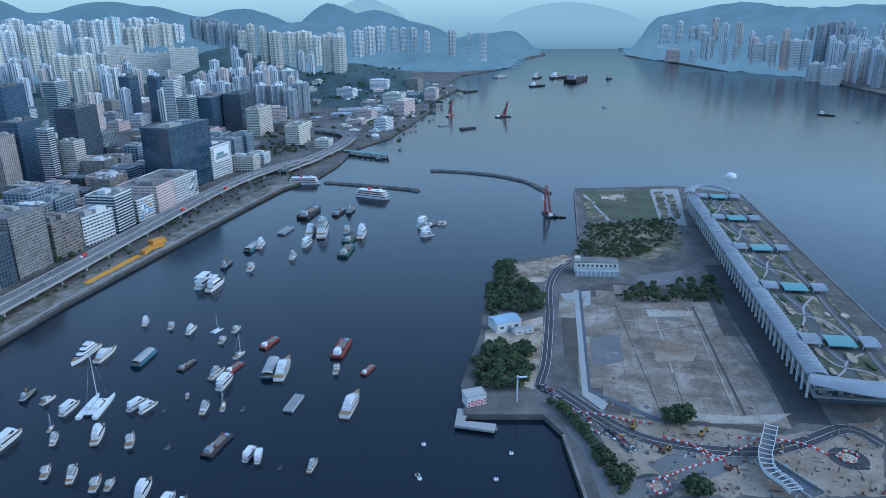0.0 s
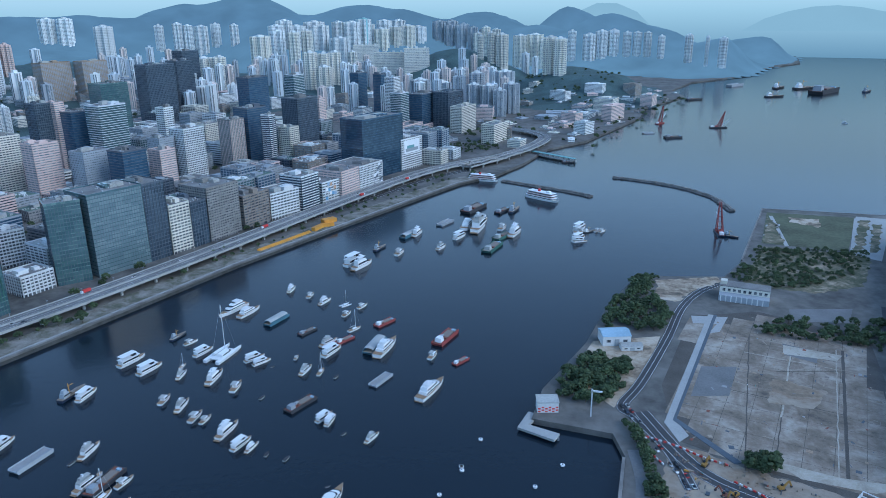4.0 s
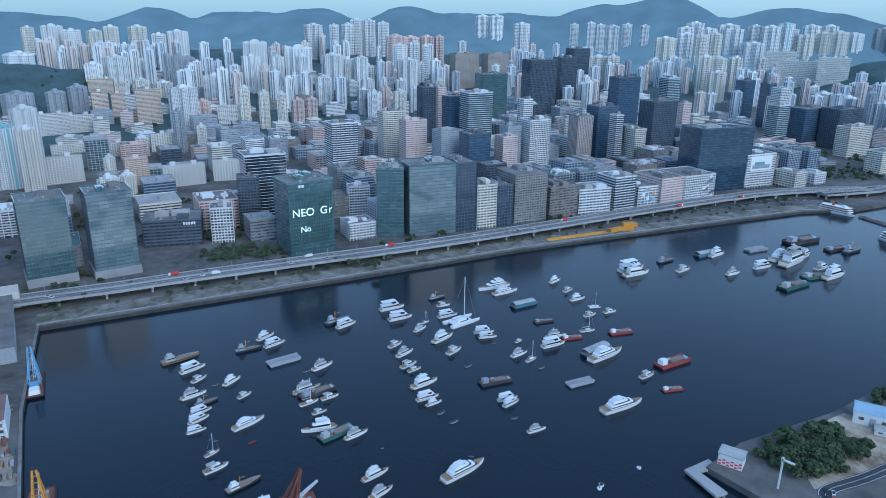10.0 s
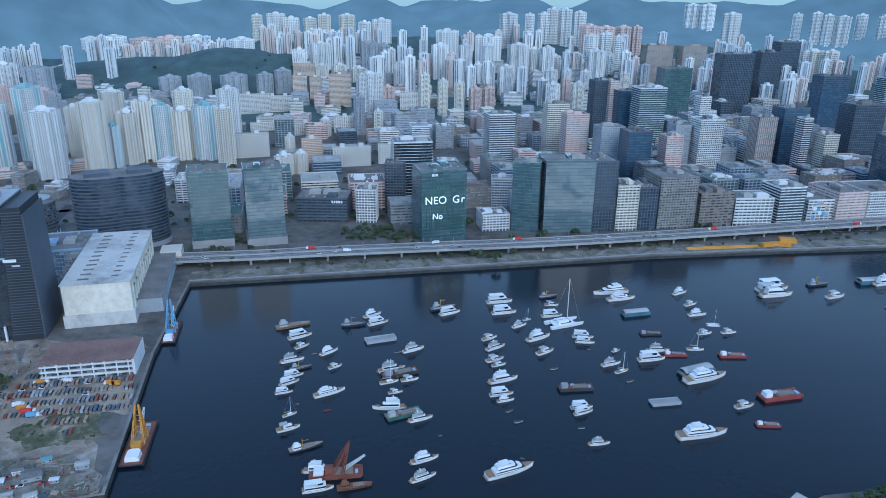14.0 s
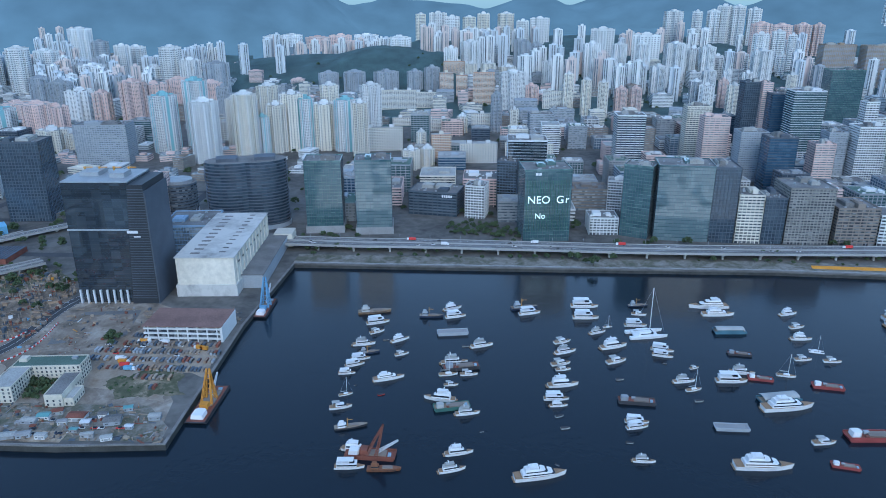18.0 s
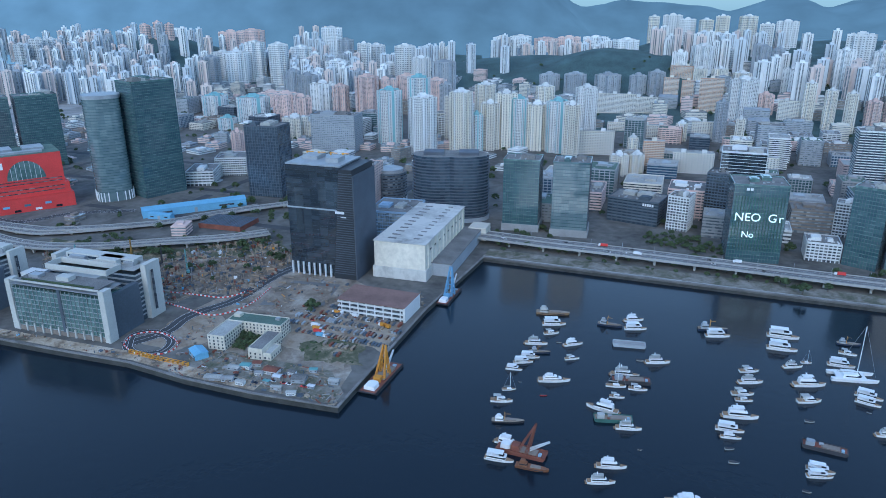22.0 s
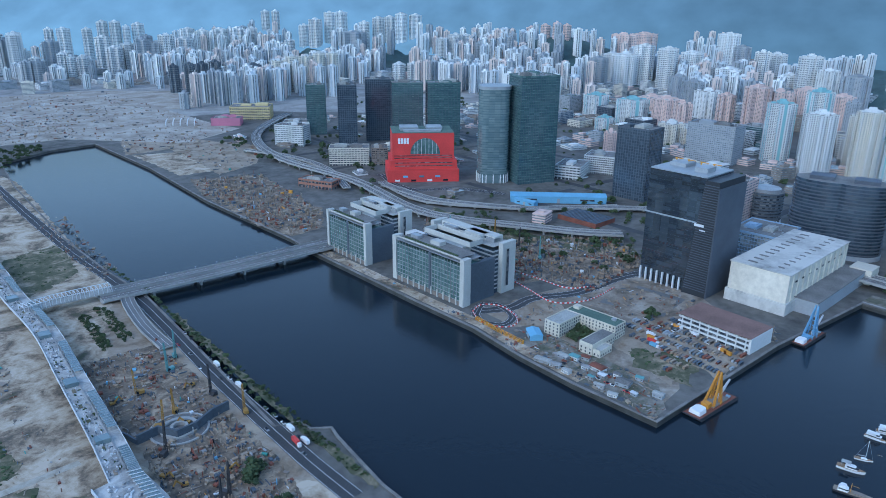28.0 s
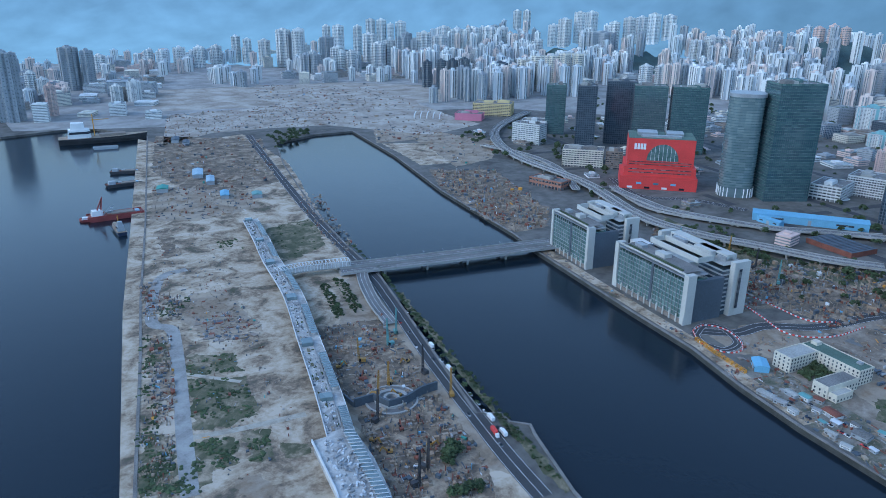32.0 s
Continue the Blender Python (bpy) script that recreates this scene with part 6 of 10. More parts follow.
def party_junk(L):
    B, H = L * 0.27, 1.7
    y = empty("pleasure_junk", 0, 0, -200, 0, "white double-deck pleasure junk with an awning roof", "boat", "boats at anchor")
    part("hull", hull_mesh(L, B, H, blunt=0.12), [M["gelcoat"], M["teak"]], y)
    part("cabin", house(-L * 0.42, L * 0.24, B * 0.86, H, H + 2.4, 0.3), M["gelcoat"], y)
    part("window_band", house(-L * 0.40, L * 0.245, B * 0.875, H + 0.9, H + 1.9, 0.3), M["tinted"], y, "row of dark cabin windows")
    part("upper_deck", boxes((-L * 0.09, 0, H + 2.4, L * 0.68, B * 0.94, 0.3)), M["gelcoat"], y)
    part("awning", boxes((-L * 0.13, 0, H + 4.7, L * 0.55, B * 0.9, 0.25)), M["gelcoat"], y)
    part("wheelhouse", house(L * 0.0, L * 0.17, B * 0.6, H + 2.7, H + 4.7, 0.5), M["tinted"], y)
    part("awning_frame", boxes(*[(L * i, q * B * 0.41, H + 2.7, 0.14, 0.14, 2.0) for i in (-0.38, -0.24, -0.1) for q in (-1, 1)]), M["gelcoat"], y)
    return y


def sail_boat(L, cat=False):
    B = L * (0.48 if cat else 0.27)
    H = 1.3
    y = empty("sailing_catamaran" if cat else "sailing_boat", 0, 0, -200, 0, "white sailing catamaran with a tall bare mast" if cat else "small white sailing boat with a bare mast", "sailboat", "boats at anchor")
    if cat:
        for s in (-1, 1):
            bm = hull_mesh(L, B * 0.24, H + 0.5)
            bmesh.ops.translate(bm, verts=bm.verts, vec=(0, s * B * 0.36, 0))
            part("hull", bm, [M["gelcoat"], M["gelcoat"]], y)
        part("bridge_deck", boxes((-L * 0.06, 0, 1.0, L * 0.62, B * 0.8, 0.9)), M["gelcoat"], y)
        part("cabin", house(-L * 0.25, L * 0.16, B * 0.62, 1.9, 3.8, 1.0), M["gelcoat"], y)
        part("window_band", house(-L * 0.2, L * 0.165, B * 0.63, 2.4, 3.2, 1.0), M["tinted"], y)
    else:
        part("hull", hull_mesh(L, B, H), [M["gelcoat"], M["teak"]], y)
        part("cabin", house(-L * 0.15, L * 0.2, B * 0.55, H, H + 0.8, 0.9), M["gelcoat"], y)
    ht = L * 1.25
    part("mast", boxes((L * 0.08, 0, H, 0.25 + L * 0.008, 0.25, ht)), M["steel_white"], y)
    part("boom", boxes((-L * 0.14, 0, H + 2.4, L * 0.42, 0.35, 0.4)), M["canvas"], y)
    for x1 in (L * 0.48, -L * 0.48):
        bm = bmesh.new()
        d = 0.07
        p, q = Vector((L * 0.08, 0, H + ht)), Vector((x1, 0, H))
        vs = [[bm.verts.new(c + Vector(o)) for o in ((0, -d, 0), (d, 0, 0), (0, d, 0), (-d, 0, 0))] for c in (p, q)]
        for k in range(4):
            bm.faces.new((vs[0][k], vs[0][(k + 1) % 4], vs[1][(k + 1) % 4], vs[1][k]))
        part("stay", bm, M["metal_grey"], y)
    return y


def cruiser(L):
    B, H = L * 0.3, 1.3
    y = empty("cabin_cruiser", 0, 0, -200, 0, "small white cabin cruiser with a canopy", "boat", "boats at anchor")
    part("hull", hull_mesh(L, B, H), [M["gelcoat"], M["teak"]], y)
    part("cabin", house(-L * 0.22, L * 0.25, B * 0.75, H, H + 1.5, 0.9), M["gelcoat"], y)
    part("window_band", house(-L * 0.15, L * 0.255, B * 0.77, H + 0.6, H + 1.2, 0.9), M["tinted"], y)
    part("canopy", boxes((-L * 0.2, 0, H + 2.5, L * 0.34, B * 0.72, 0.2), (-L * 0.34, B * 0.3, H, 0.15, 0.15, 2.5), (-L * 0.34, -B * 0.3, H, 0.15, 0.15, 2.5)), M["canvas"], y)
    return y


def dinghy(L, colour="canvas", label="small grey tender dinghy"):
    y = empty("dinghy", 0, 0, -200, 0, label, "dinghy", "small boats")
    part("hull", hull_mesh(L, L * 0.4, 0.7, 0.3), [M[colour], M["hull_dark"]], y)
    part("seat", boxes((0, 0, 0.72, 0.5, L * 0.3, 0.15), (-L * 0.42, 0, 0.6, 0.5, 0.5, 0.8)), M["hull_dark"], y)
    return y


def work_boat(L, hull="hull_dark", house_m="gelcoat", label="dark working boat with an aft wheelhouse", rig=True, deck="dirt"):
    B, H = L * 0.25, 1.8
    y = empty("work_boat", 0, 0, -200, 0, label, "work boat", "boats at anchor")
    part("hull", hull_mesh(L, B, H, blunt=0.2, sheer=0.4), [M[hull], M[deck]], y)
    part("wheelhouse", house(-L * 0.40, -L * 0.14, B * 0.7, H, H + 2.6, 0.1), M[house_m], y)
    part("window_band", house(-L * 0.38, -L * 0.135, B * 0.72, H + 1.3, H + 2.0, 0.1), M["tinted"], y)
    part("upper_bridge", house(-L * 0.36, -L * 0.2, B * 0.5, H + 2.6, H + 4.6, 0.1), M[house_m], y)
    part("hatch", boxes((L * 0.1, 0, H, L * 0.3, B * 0.5, 0.8)), M["wall_brown"], y)
    if rig:
        part("mast", boxes((-L * 0.1, 0, H, 0.3, 0.3, 7.0), (-L * 0.02, 0, H + 5.2, L * 0.2, 0.2, 0.2)), M["yellow_paint"], y)
    part("rub_rail", boxes((0, B * 0.47, H * 0.6, L * 0.7, 0.3, 0.4), (0, -B * 0.47, H * 0.6, L * 0.7, 0.3, 0.4)), M["hull_dark"], y)
    return y


def barge(L, hull, deck, label, cargo=None, canopy=None):
    B, H = L * 0.3, 2.0
    y = empty("barge", 0, 0, -200, 0, label, "barge", "barges at anchor")
    bm = bmesh.new()
    add_box(bm, 0, 0, -0.6, L, B, H + 0.6)
    for v in bm.verts:
        if v.co.z < 0:
            v.co.x *= 0.9
    part("hull", bm, M[hull], y)
    part("deck", boxes((0, 0, H, L * 0.94, B * 0.88, 0.12)), M[deck], y)
    for s in (-1, 1):
        part("bulwark", boxes((0, s * B * 0.47, H, L * 0.98, 0.35, 0.9)), M[hull], y)
    if cargo:
        part("deck_house", house(-L * 0.42, -L * 0.22, B * 0.6, H, H + 3.2, 0.0), M[cargo], y)
        part("hatch_cover", boxes((L * 0.12, 0, H, L * 0.4, B * 0.6, 1.1)), M["wall_brown"], y)
        for crate, tone in (((-L * 0.08, B * 0.2, H, 3, 2, 1.6), "wall_grey"), ((L * 0.38, -B * 0.15, H, 2, 3, 1.4), "pale_blue_sheet"), ((-L * 0.12, -B * 0.25, H, 2, 2, 1.0), "rust")):
            part("crate", boxes(crate), M[tone], y)
    if canopy:
        bm = bmesh.new()
        n = 8
        rows = []
        for i in range(n + 1):
            a = math.pi * i / n
            rows.append([bm.verts.new((x, -math.cos(a) * B * 0.48, H + 2.2 + math.sin(a) * 1.6)) for x in (-L * 0.45, L * 0.42)])
        for r, s in zip(rows, rows[1:]):
            bm.faces.new((r[0], r[1], s[1], s[0]))
        part("canopy", bm, M[canopy], y)
        part("canopy_wall", boxes((0, -B * 0.4, H, L * 0.8, 0.3, 2.4), (0, B * 0.4, H, L * 0.8, 0.3, 2.4)), M["turquoise"], y)
    return y


def ferry(L):
    B, H = L * 0.22, 2.2
    y = empty("ferry", 0, 0, -200, 0, "white and pink double-deck passenger ferry", "ferry", "ferries")
    part("hull", hull_mesh(L, B, H, blunt=0.3), [M["gelcoat"], M["deck"]], y)
    z = H
    for k in range(3):
        part("deck_house", house(-L * (0.45 - 0.03 * k), L * (0.40 - 0.03 * k), B * 0.92, z, z + 2.5, 0.1), M["wall_pink"] if k else M["gelcoat"], y)
        part("window_band", house(-L * (0.43 - 0.03 * k), L * (0.402 - 0.03 * k), B * 0.935, z + 1.0, z + 1.9, 0.1), M["tinted"], y)
        part("deck_edge", boxes((-L * 0.02, 0, z + 2.5, L * (0.9 - 0.06 * k), B, 0.3)), M["gelcoat"], y)
        z += 2.8
    part("wheelhouse", house(L * 0.15, L * 0.27, B * 0.5, z, z + 2.2, 0.3), M["gelcoat"], y)
    part("funnel", boxes((-L * 0.1, 0, z, 3, 2.4, 3.2)), M["red_paint"], y)
    return y


def lattice(bm, p, q, w, n=6):
    """A square trussed boom between two points."""
    p, q = Vector(p), Vector(q)
    d = (q - p).normalized()
    u = d.cross(Vector((0, 1, 0.01))).normalized()
    v = d.cross(u)

    def bar(a, b, r):
        e = (b - a).normalized()
        s = e.orthogonal().normalized() * r
        t = e.cross(s)
        va = [bm.verts.new(a + o) for o in (s, t, -s, -t)]
        vb = [bm.verts.new(b + o) for o in (s, t, -s, -t)]
        for k in range(4):
            bm.faces.new((va[k], va[(k + 1) % 4], vb[(k + 1) % 4], vb[k]))
    cs = [u * w + v * w, u * w - v * w, -u * w - v * w, -u * w + v * w]
    for c in cs:
        bar(p + c, q + c * 0.45, 0.28)
    for i in range(n):
        a, b = p.lerp(q, i / n), p.lerp(q, (i + 1) / n)
        ka, kb = 1 - 0.55 * i / n, 1 - 0.55 * (i + 1) / n
        for k in range(4):
            bar(a + cs[k] * ka, b + cs[(k + 1) % 4] * kb, 0.18)


def crane_barge(L, crane, hull, label, height=32, lean=0.2):
    y = barge(L, hull, "rust", label, "gelcoat")
    y.name = "crane_barge"
    y["category"] = "crane barge"
    for s in (-1, 1):
        bm = bmesh.new()
        lattice(bm, (L * 0.12, s * 4, 2), (L * 0.12 + height * lean, s * 1.0, height), 0.9)
        part("derrick_leg", bm, M[crane], y)
        bm = bmesh.new()
        lattice(bm, (-L * 0.06, s * 4, 2), (L * 0.12 + height * lean, s * 1.0, height), 0.6)
        part("back_stay", bm, M[crane], y)
    for k in range(1, 6):
        f = k / 6
        part("cross_beam", boxes((L * 0.12 + height * lean * f, 0, 2 + (height - 2) * f, 0.5, 2 * (4 - 3 * f), 0.5)), M[crane], y)
    bm = bmesh.new()
    lattice(bm, (L * 0.16, 0, 4), (L * 0.16 + height * 0.55, 0, height * 0.55), 0.8)
    part("boom", bm, M["steel_white"], y)
    part("winch_house", boxes((-L * 0.12, 0, 2, 5, 6, 4)), M[crane], y)
    return y


MAKERS = {"Y": (18, lambda: yacht(18, 1)), "M": (40, lambda: yacht(40, 2, "gelcoat", "long white superyacht with two decks and a radar mast")), "B": (20, lambda: party_junk(20)), "S": (13, lambda: sail_boat(13)), "A": (26, lambda: sail_boat(26, True)),
          "C": (12, lambda: cruiser(12)), "D": (5, lambda: dinghy(5)), "R": (6, lambda: dinghy(6, "red_paint", "small red open boat")), "T": (20, lambda: work_boat(20, "hull_navy", "wall_grey", "dark blue tug with a grey wheelhouse")),
          "K": (26, lambda: work_boat(26)), "J": (24, lambda: work_boat(24, "brown_wood", "brown_wood", "brown varnished wooden boat with a cabin", False, "brown_wood")), "W": (26, lambda: work_boat(26, "teak", "canvas", "brown wooden boat with a long deck house", False)),
          "P": (26, lambda: barge(26, "wall_grey", "concrete", "grey flat pontoon barge")), "Q": (30, lambda: barge(30, "hull_dark", "rust", "dark rusty barge with a deck house", "wall_grey")), "E": (28, lambda: barge(28, "hull_red", "rust", "red painted flat barge with a small cabin", "gelcoat")),
          "U": (30, lambda: barge(30, "container_green", "dirt", "green work barge loaded with gear", "canvas")), "H": (32, lambda: barge(32, "turquoise", "dirt", "turquoise barge under a grey canvas roof", None, "canvas")), "F": (50, lambda: ferry(50))}


def boat(kind, x, y, L, heading):
    L0, make = MAKERS[kind]
    rnd = random.Random(int(x * 11 + y * 17))
    s = L / L0
    key = (kind, rnd.randint(0, 1) if kind in "Y" else 0)
    if key not in BOATS:
        ob = make() if key[1] == 0 else yacht(18, 1, "gelcoat", "white motor cruiser with grey canvas over the bridge", True, "canvas")
        ob.matrix_basis = pose(x, y, 0, 0, 0, heading) @ Matrix.Scale(s, 4)
        BOATS[key] = (ob, s)
        return ob
    ob, s0 = BOATS[key]
    return copy_thing(ob, pose(x, y, 0, 0, 0, heading) @ Matrix.Scale(s / s0, 4))


boat("W", -671, 21, 31.6, 84)
boat("B", -647, 20, 22.0, 92)
boat("C", -628, 16, 14.3, 103)
boat("Y", -607, 33, 17.6, 105)
boat("D", -611, 21, 5.0, 79)
boat("Y", -607, 1, 19.8, 85)
boat("T", -591, 3, 17.9, 86)
boat("B", -582, -6, 16.7, 89)
boat("B", -573, -12, 16.7, 96)
boat("B", -561, -20, 13.8, 79)
boat("C", -581, 29, 12.6, 98)
boat("M", -544, 11, 25.2, 91)
boat("S", -529, -25, 11.1, 96)
boat("D", -541, -16, 2.7, 79)
boat("R", -522, 1, 5.6, 87)
boat("C", -512, -31, 16.8, 87)
boat("K", -485, -27, 23.3, 88)
boat("Y", -457, -27, 20.3, 67)
boat("B", -440, -34, 19.6, 76)
boat("J", -432, -13, 22.0, 75)
boat("T", -647, 71, 22.5, 73)
boat("Y", -659, 95, 19.0, 99)
boat("B", -641, 93, 20.3, 90)
boat("P", -608, 81, 28.0, 81)
boat("Y", -578, 99, 20.3, 91)
boat("D", -581, 85, 5.9, 79)
boat("Q", -546, 71, 30.4, 86)
boat("Y", -555, 68, 22.5, 82)
boat("S", -538, 58, 15.5, 82)
boat("C", -534, 74, 14.5, 79)
boat("C", -522, 56, 11.5, 79)
boat("Y", -504, 42, 24.1, -116)
boat("U", -491, 48, 27.4, 86)
boat("Y", -480, 57, 18.2, 84)
boat("D", -456, 60, 3.1, 79)
boat("Y", -436, 38, 19.4, 86)
boat("Y", -420, 29, 17.9, 90)
boat("T", -642, 162, 26.0, 85)
boat("B", -630, 163, 21.8, 89)
boat("C", -567, 169, 16.1, 94)
boat("Y", -549, 164, 19.7, 94)
boat("C", -531, 152, 16.9, 89)
boat("C", -522, 150, 12.9, 83)
boat("Y", -499, 140, 24.7, 83)
boat("B", -482, 127, 19.1, 75)
boat("Y", -473, 125, 13.7, 79)
boat("D", -460, 120, 6.5, 92)
boat("D", -445, 118, 6.7, 79)
boat("M", -400, 81, 34.3, 85)
boat("D", -408, 96, 3.4, 36)
boat("B", -631, 220, 26.7, 74)
boat("B", -607, 210, 24.7, 74)
boat("Y", -576, 207, 16.2, 95)
boat("S", -584, 221, 9.0, 86)
boat("Y", -547, 208, 24.9, 91)
boat("C", -523, 198, 18.4, 94)
boat("D", -496, 187, 6.6, 79)
boat("T", -619, 271, 19.0, 79)
boat("C", -601, 262, 14.1, 64)
boat("B", -580, 247, 20.8, 73)
boat("A", -561, 247, 34.9, 83)
boat("B", -531, 245, 19.3, 58)
boat("B", -522, 240, 17.3, 57)
boat("D", -510, 235, 3.5, 48)
boat("Y", -480, 234, 18.1, 82)
boat("C", -497, 254, 8.9, 91)
boat("S", -467, 234, 13.4, 89)
boat("D", -452, 229, 6.6, 79)
boat("Q", -463, 183, 27.9, 67)
boat("B", -439, 170, 17.2, 70)
boat("B", -433, 167, 16.3, 86)
boat("D", -418, 153, 5.1, 65)
boat("Y", -397, 152, 15.0, 70)
boat("M", -599, 335, 37.7, -105)
boat("M", -581, 334, 30.4, 75)
boat("H", -547, 322, 28.9, 75)
boat("Q", -508, 304, 19.9, 65)
boat("Y", -480, 286, 20.0, 64)
boat("B", -471, 270, 24.6, 73)
boat("E", -468, 294, 19.4, 62)
boat("S", -467, 317, 14.9, 60)
boat("H", -438, 287, 32.4, 84)
boat("M", -427, 286, 39.4, 81)
boat("P", -415, 230, 23.9, 71)
boat("M", -372, 223, 37.8, 73)
boat("Y", -565, 399, 18.8, 90)
boat("C", -539, 387, 15.3, 87)
boat("Y", -518, 374, 18.8, 73)
boat("A", -495, 370, 12.3, 57)
boat("C", -486, 349, 14.6, 76)
boat("C", -477, 370, 14.5, 69)
boat("E", -444, 336, 23.3, 62)
boat("C", -384, 280, 16.6, 79)
boat("E", -359, 274, 17.6, 60)
boat("E", -381, 315, 34.6, 75)
boat("B", -528, 494, 36.7, 74)
boat("Y", -515, 484, 35.1, 71)
boat("T", -514, 548, 24.8, 73)
boat("C", -485, 536, 22.9, 80)
boat("H", -493, 607, 32.1, 72)
boat("Y", -483, 617, 28.9, 81)
boat("P", -458, 671, 31.7, 69)
boat("Y", -440, 566, 22.2, 74)
boat("B", -426, 613, 27.2, 69)
boat("M", -424, 665, 47.9, 83)
boat("Y", -408, 660, 55.1, 84)
boat("C", -408, 694, 32.3, 88)
boat("Q", -432, 749, 53.5, 71)
boat("Q", -389, 747, 33.0, 69)
boat("T", -372, 754, 32.6, 73)
boat("U", -372, 625, 37.3, 67)
boat("Y", -357, 642, 39.1, 76)
boat("U", -378, 576, 41.7, 76)
boat("C", -377, 662, 25.4, 77)
boat("B", -275, 631, 28.1, 60)
boat("B", -275, 676, 31.9, 66)
boat("F", -449, 938, 53.7, -10)
boat("F", -338, 827, 59.4, -33)
boat("C", -277, 664, 19.1, 61)
boat("C", -272, 666, 18.8, 65)
boat("K", -262, 668, 20.8, 39)
boat("C", -252, 673, 14.3, 58)
boat("C", -246, 672, 14.7, 55)
boat("B", -273, 622, 18.2, 22)
boat("T", -85, 678, 19.7, -26)
boat("P", -145, 1495, 29.5, 25)
boat("Q", -94, 1438, 42.2, 25)
boat("K", 298, 2311, 66.8, 21)
boat("K", 373, 2604, 75.4, 53)
boat("K", 454, 2584, 94.6, 33)
boat("Q", 487, 2463, 159.5, 56)
boat("T", 635, 2503, 50.7, 48)
boat("K", 849, 1470, 43.2, -55)
boat("C", 858, 1362, 17.0, -43)
boat("Q", 32, 2192, 53.7, 25)
boat("P", 230, 2664, 79.4, 49)
boat("C", 346, 1729, 18.6, -51)
boat("T", 1050, 2619, 15.8, -14)
boat("Q", -312, 1119, 26.2, 14)
boat("K", -385, -1599, 165.2, 169)
boat("P", -368, -1519, 45.1, 166)
boat("Q", -343, -1289, 48.4, 159)
boat("Q", -317, -1203, 52.6, 177)
boat("T", -249, -969, 49.7, -93)
boat("E", -262, -1032, 70.9, 175)

tagged(crane_barge(52, "orange_paint", "hull_dark", "dark crane barge with an orange derrick moored at the quay", 27, 0.03), "").matrix_basis = pose(-540.0, -125.5, 0, 0, 0, 162)
tagged(crane_barge(44, "wall_blue", "hull_dark", "dark-hulled crane barge with a blue derrick and rusty deck", 31, 0.05), "").matrix_basis = pose(-705.0, -80.5, 0, 0, 0, 163)
tagged(crane_barge(34, "rust", "rust", "rust-red crane barge among white boats", 24), "").matrix_basis = pose(-448.9, -19.0, 0, 0, 0, 70)
tagged(crane_barge(30, "hull_red", "hull_navy", "dark blue crane ship with a red mast", 40), "").matrix_basis = pose(-97.0, 690.4, 0, 0, 0, 95)
tagged(crane_barge(34, "hull_red", "hull_red", "red crane ship lying off the shore", 44), "").matrix_basis = pose(-108.8, 1654.0, 0, 0, 0, 60)
tagged(crane_barge(42, "hull_red", "hull_dark", "dark crane ship with a red derrick", 40), "").matrix_basis = pose(26.0, 1605.8, 0, 0, 0, 10)
tagged(crane_barge(40, "hull_red", "hull_red", "red salvage barge near the sea wall", 30), "").matrix_basis = pose(-237.8, -1035.9, 0, 0, 0, 170)


def buoy(x, y):
    bm = bmesh.new()
    bmesh.ops.create_cone(bm, cap_ends=True, segments=14, radius1=1.3, radius2=1.5, depth=1.4)
    b = tagged(link_mesh("mooring_buoy", bm, M["gelcoat"]), "round white mooring buoy floating alone", "buoy", "mooring buoys")
    b.location = (x, y, 0.3)
    bm = bmesh.new()
    bmesh.ops.create_cone(bm, cap_ends=True, segments=10, radius1=0.35, radius2=0.25, depth=0.9)
    part("mooring_eye", bm, M["hull_dark"], b).location.z = 1.0


buoy(-323.9, 165.0)
buoy(-329.9, 128.6)
buoy(-267.5, 146.8)
buoy(-282.7, 121.4)
buoy(-330.8, 132.5)
buoy(-338.7, 102.0)
buoy(-331.2, 132.4)

# ---- special buildings ----
def place(ob, x, y, z, rot):
    ob.matrix_basis = pose(x, y, z, 0, 0, rot)
    return ob


def bx(*rows):
    bm = bmesh.new()
    for r in rows:
        add_box(bm, *r, bottom=True)
    return bm


OCC += [(-816, -116, 95), (-772, -210, 60), (-970, -91, 75), (-659, -543, 80), (-629, -409, 90), (-1001, -707, 90), (-678, -137, 70)]

# white cold-store warehouse
M["stained_roof"] = soil("stained_roof", ((0.42, (0.20, 0.195, 0.185)), (0.58, (0.42, 0.41, 0.39)), (0.74, (0.60, 0.585, 0.55))), 40, 0.15)
w = empty("warehouse", -816, -116, G, 76, "big windowless white warehouse with rows of dark roof hatches", "warehouse")
part("body", bx((0, 0, -5, 57, 150, 45)), M["warm_white"], w)
part("plinth", bx((0, -1, 0, 60, 152, 12)), M["stained_roof"], w, "stained grey concrete base storey")
part("roof_slab", bx((0, 0, 40, 59, 152, 0.8)), M["stained_roof"], w, "stained pale grey flat roof")
part("annex", bx((40, 10, 0, 22, 132, 14)), M["wall_grey"], w)
part("annex_roof", bx((40, 10, 14, 23, 133, 0.6)), M["roof"], w)
part("end_block", bx((46, 82, 0, 22, 24, 16), (46, 82, 5, 22.6, 24.6, 1.2), (46, 82, 10, 22.6, 24.6, 1.2)), M["wall_cream"], w)
for i in range(11):
    part("buttress", bx((28.9, -66 + i * 13.2, 12, 1.0, 1.2, 28)), M["warm_white"], w)
    part("roof_hatch", bx((-12, -64 + i * 12.5, 40.8, 9, 2.6, 0.5)), M["roof"], w)
    part("roof_hatch", bx((14, -60 + i * 12.5, 40.8, 6, 2.2, 0.5)), M["roof"], w)
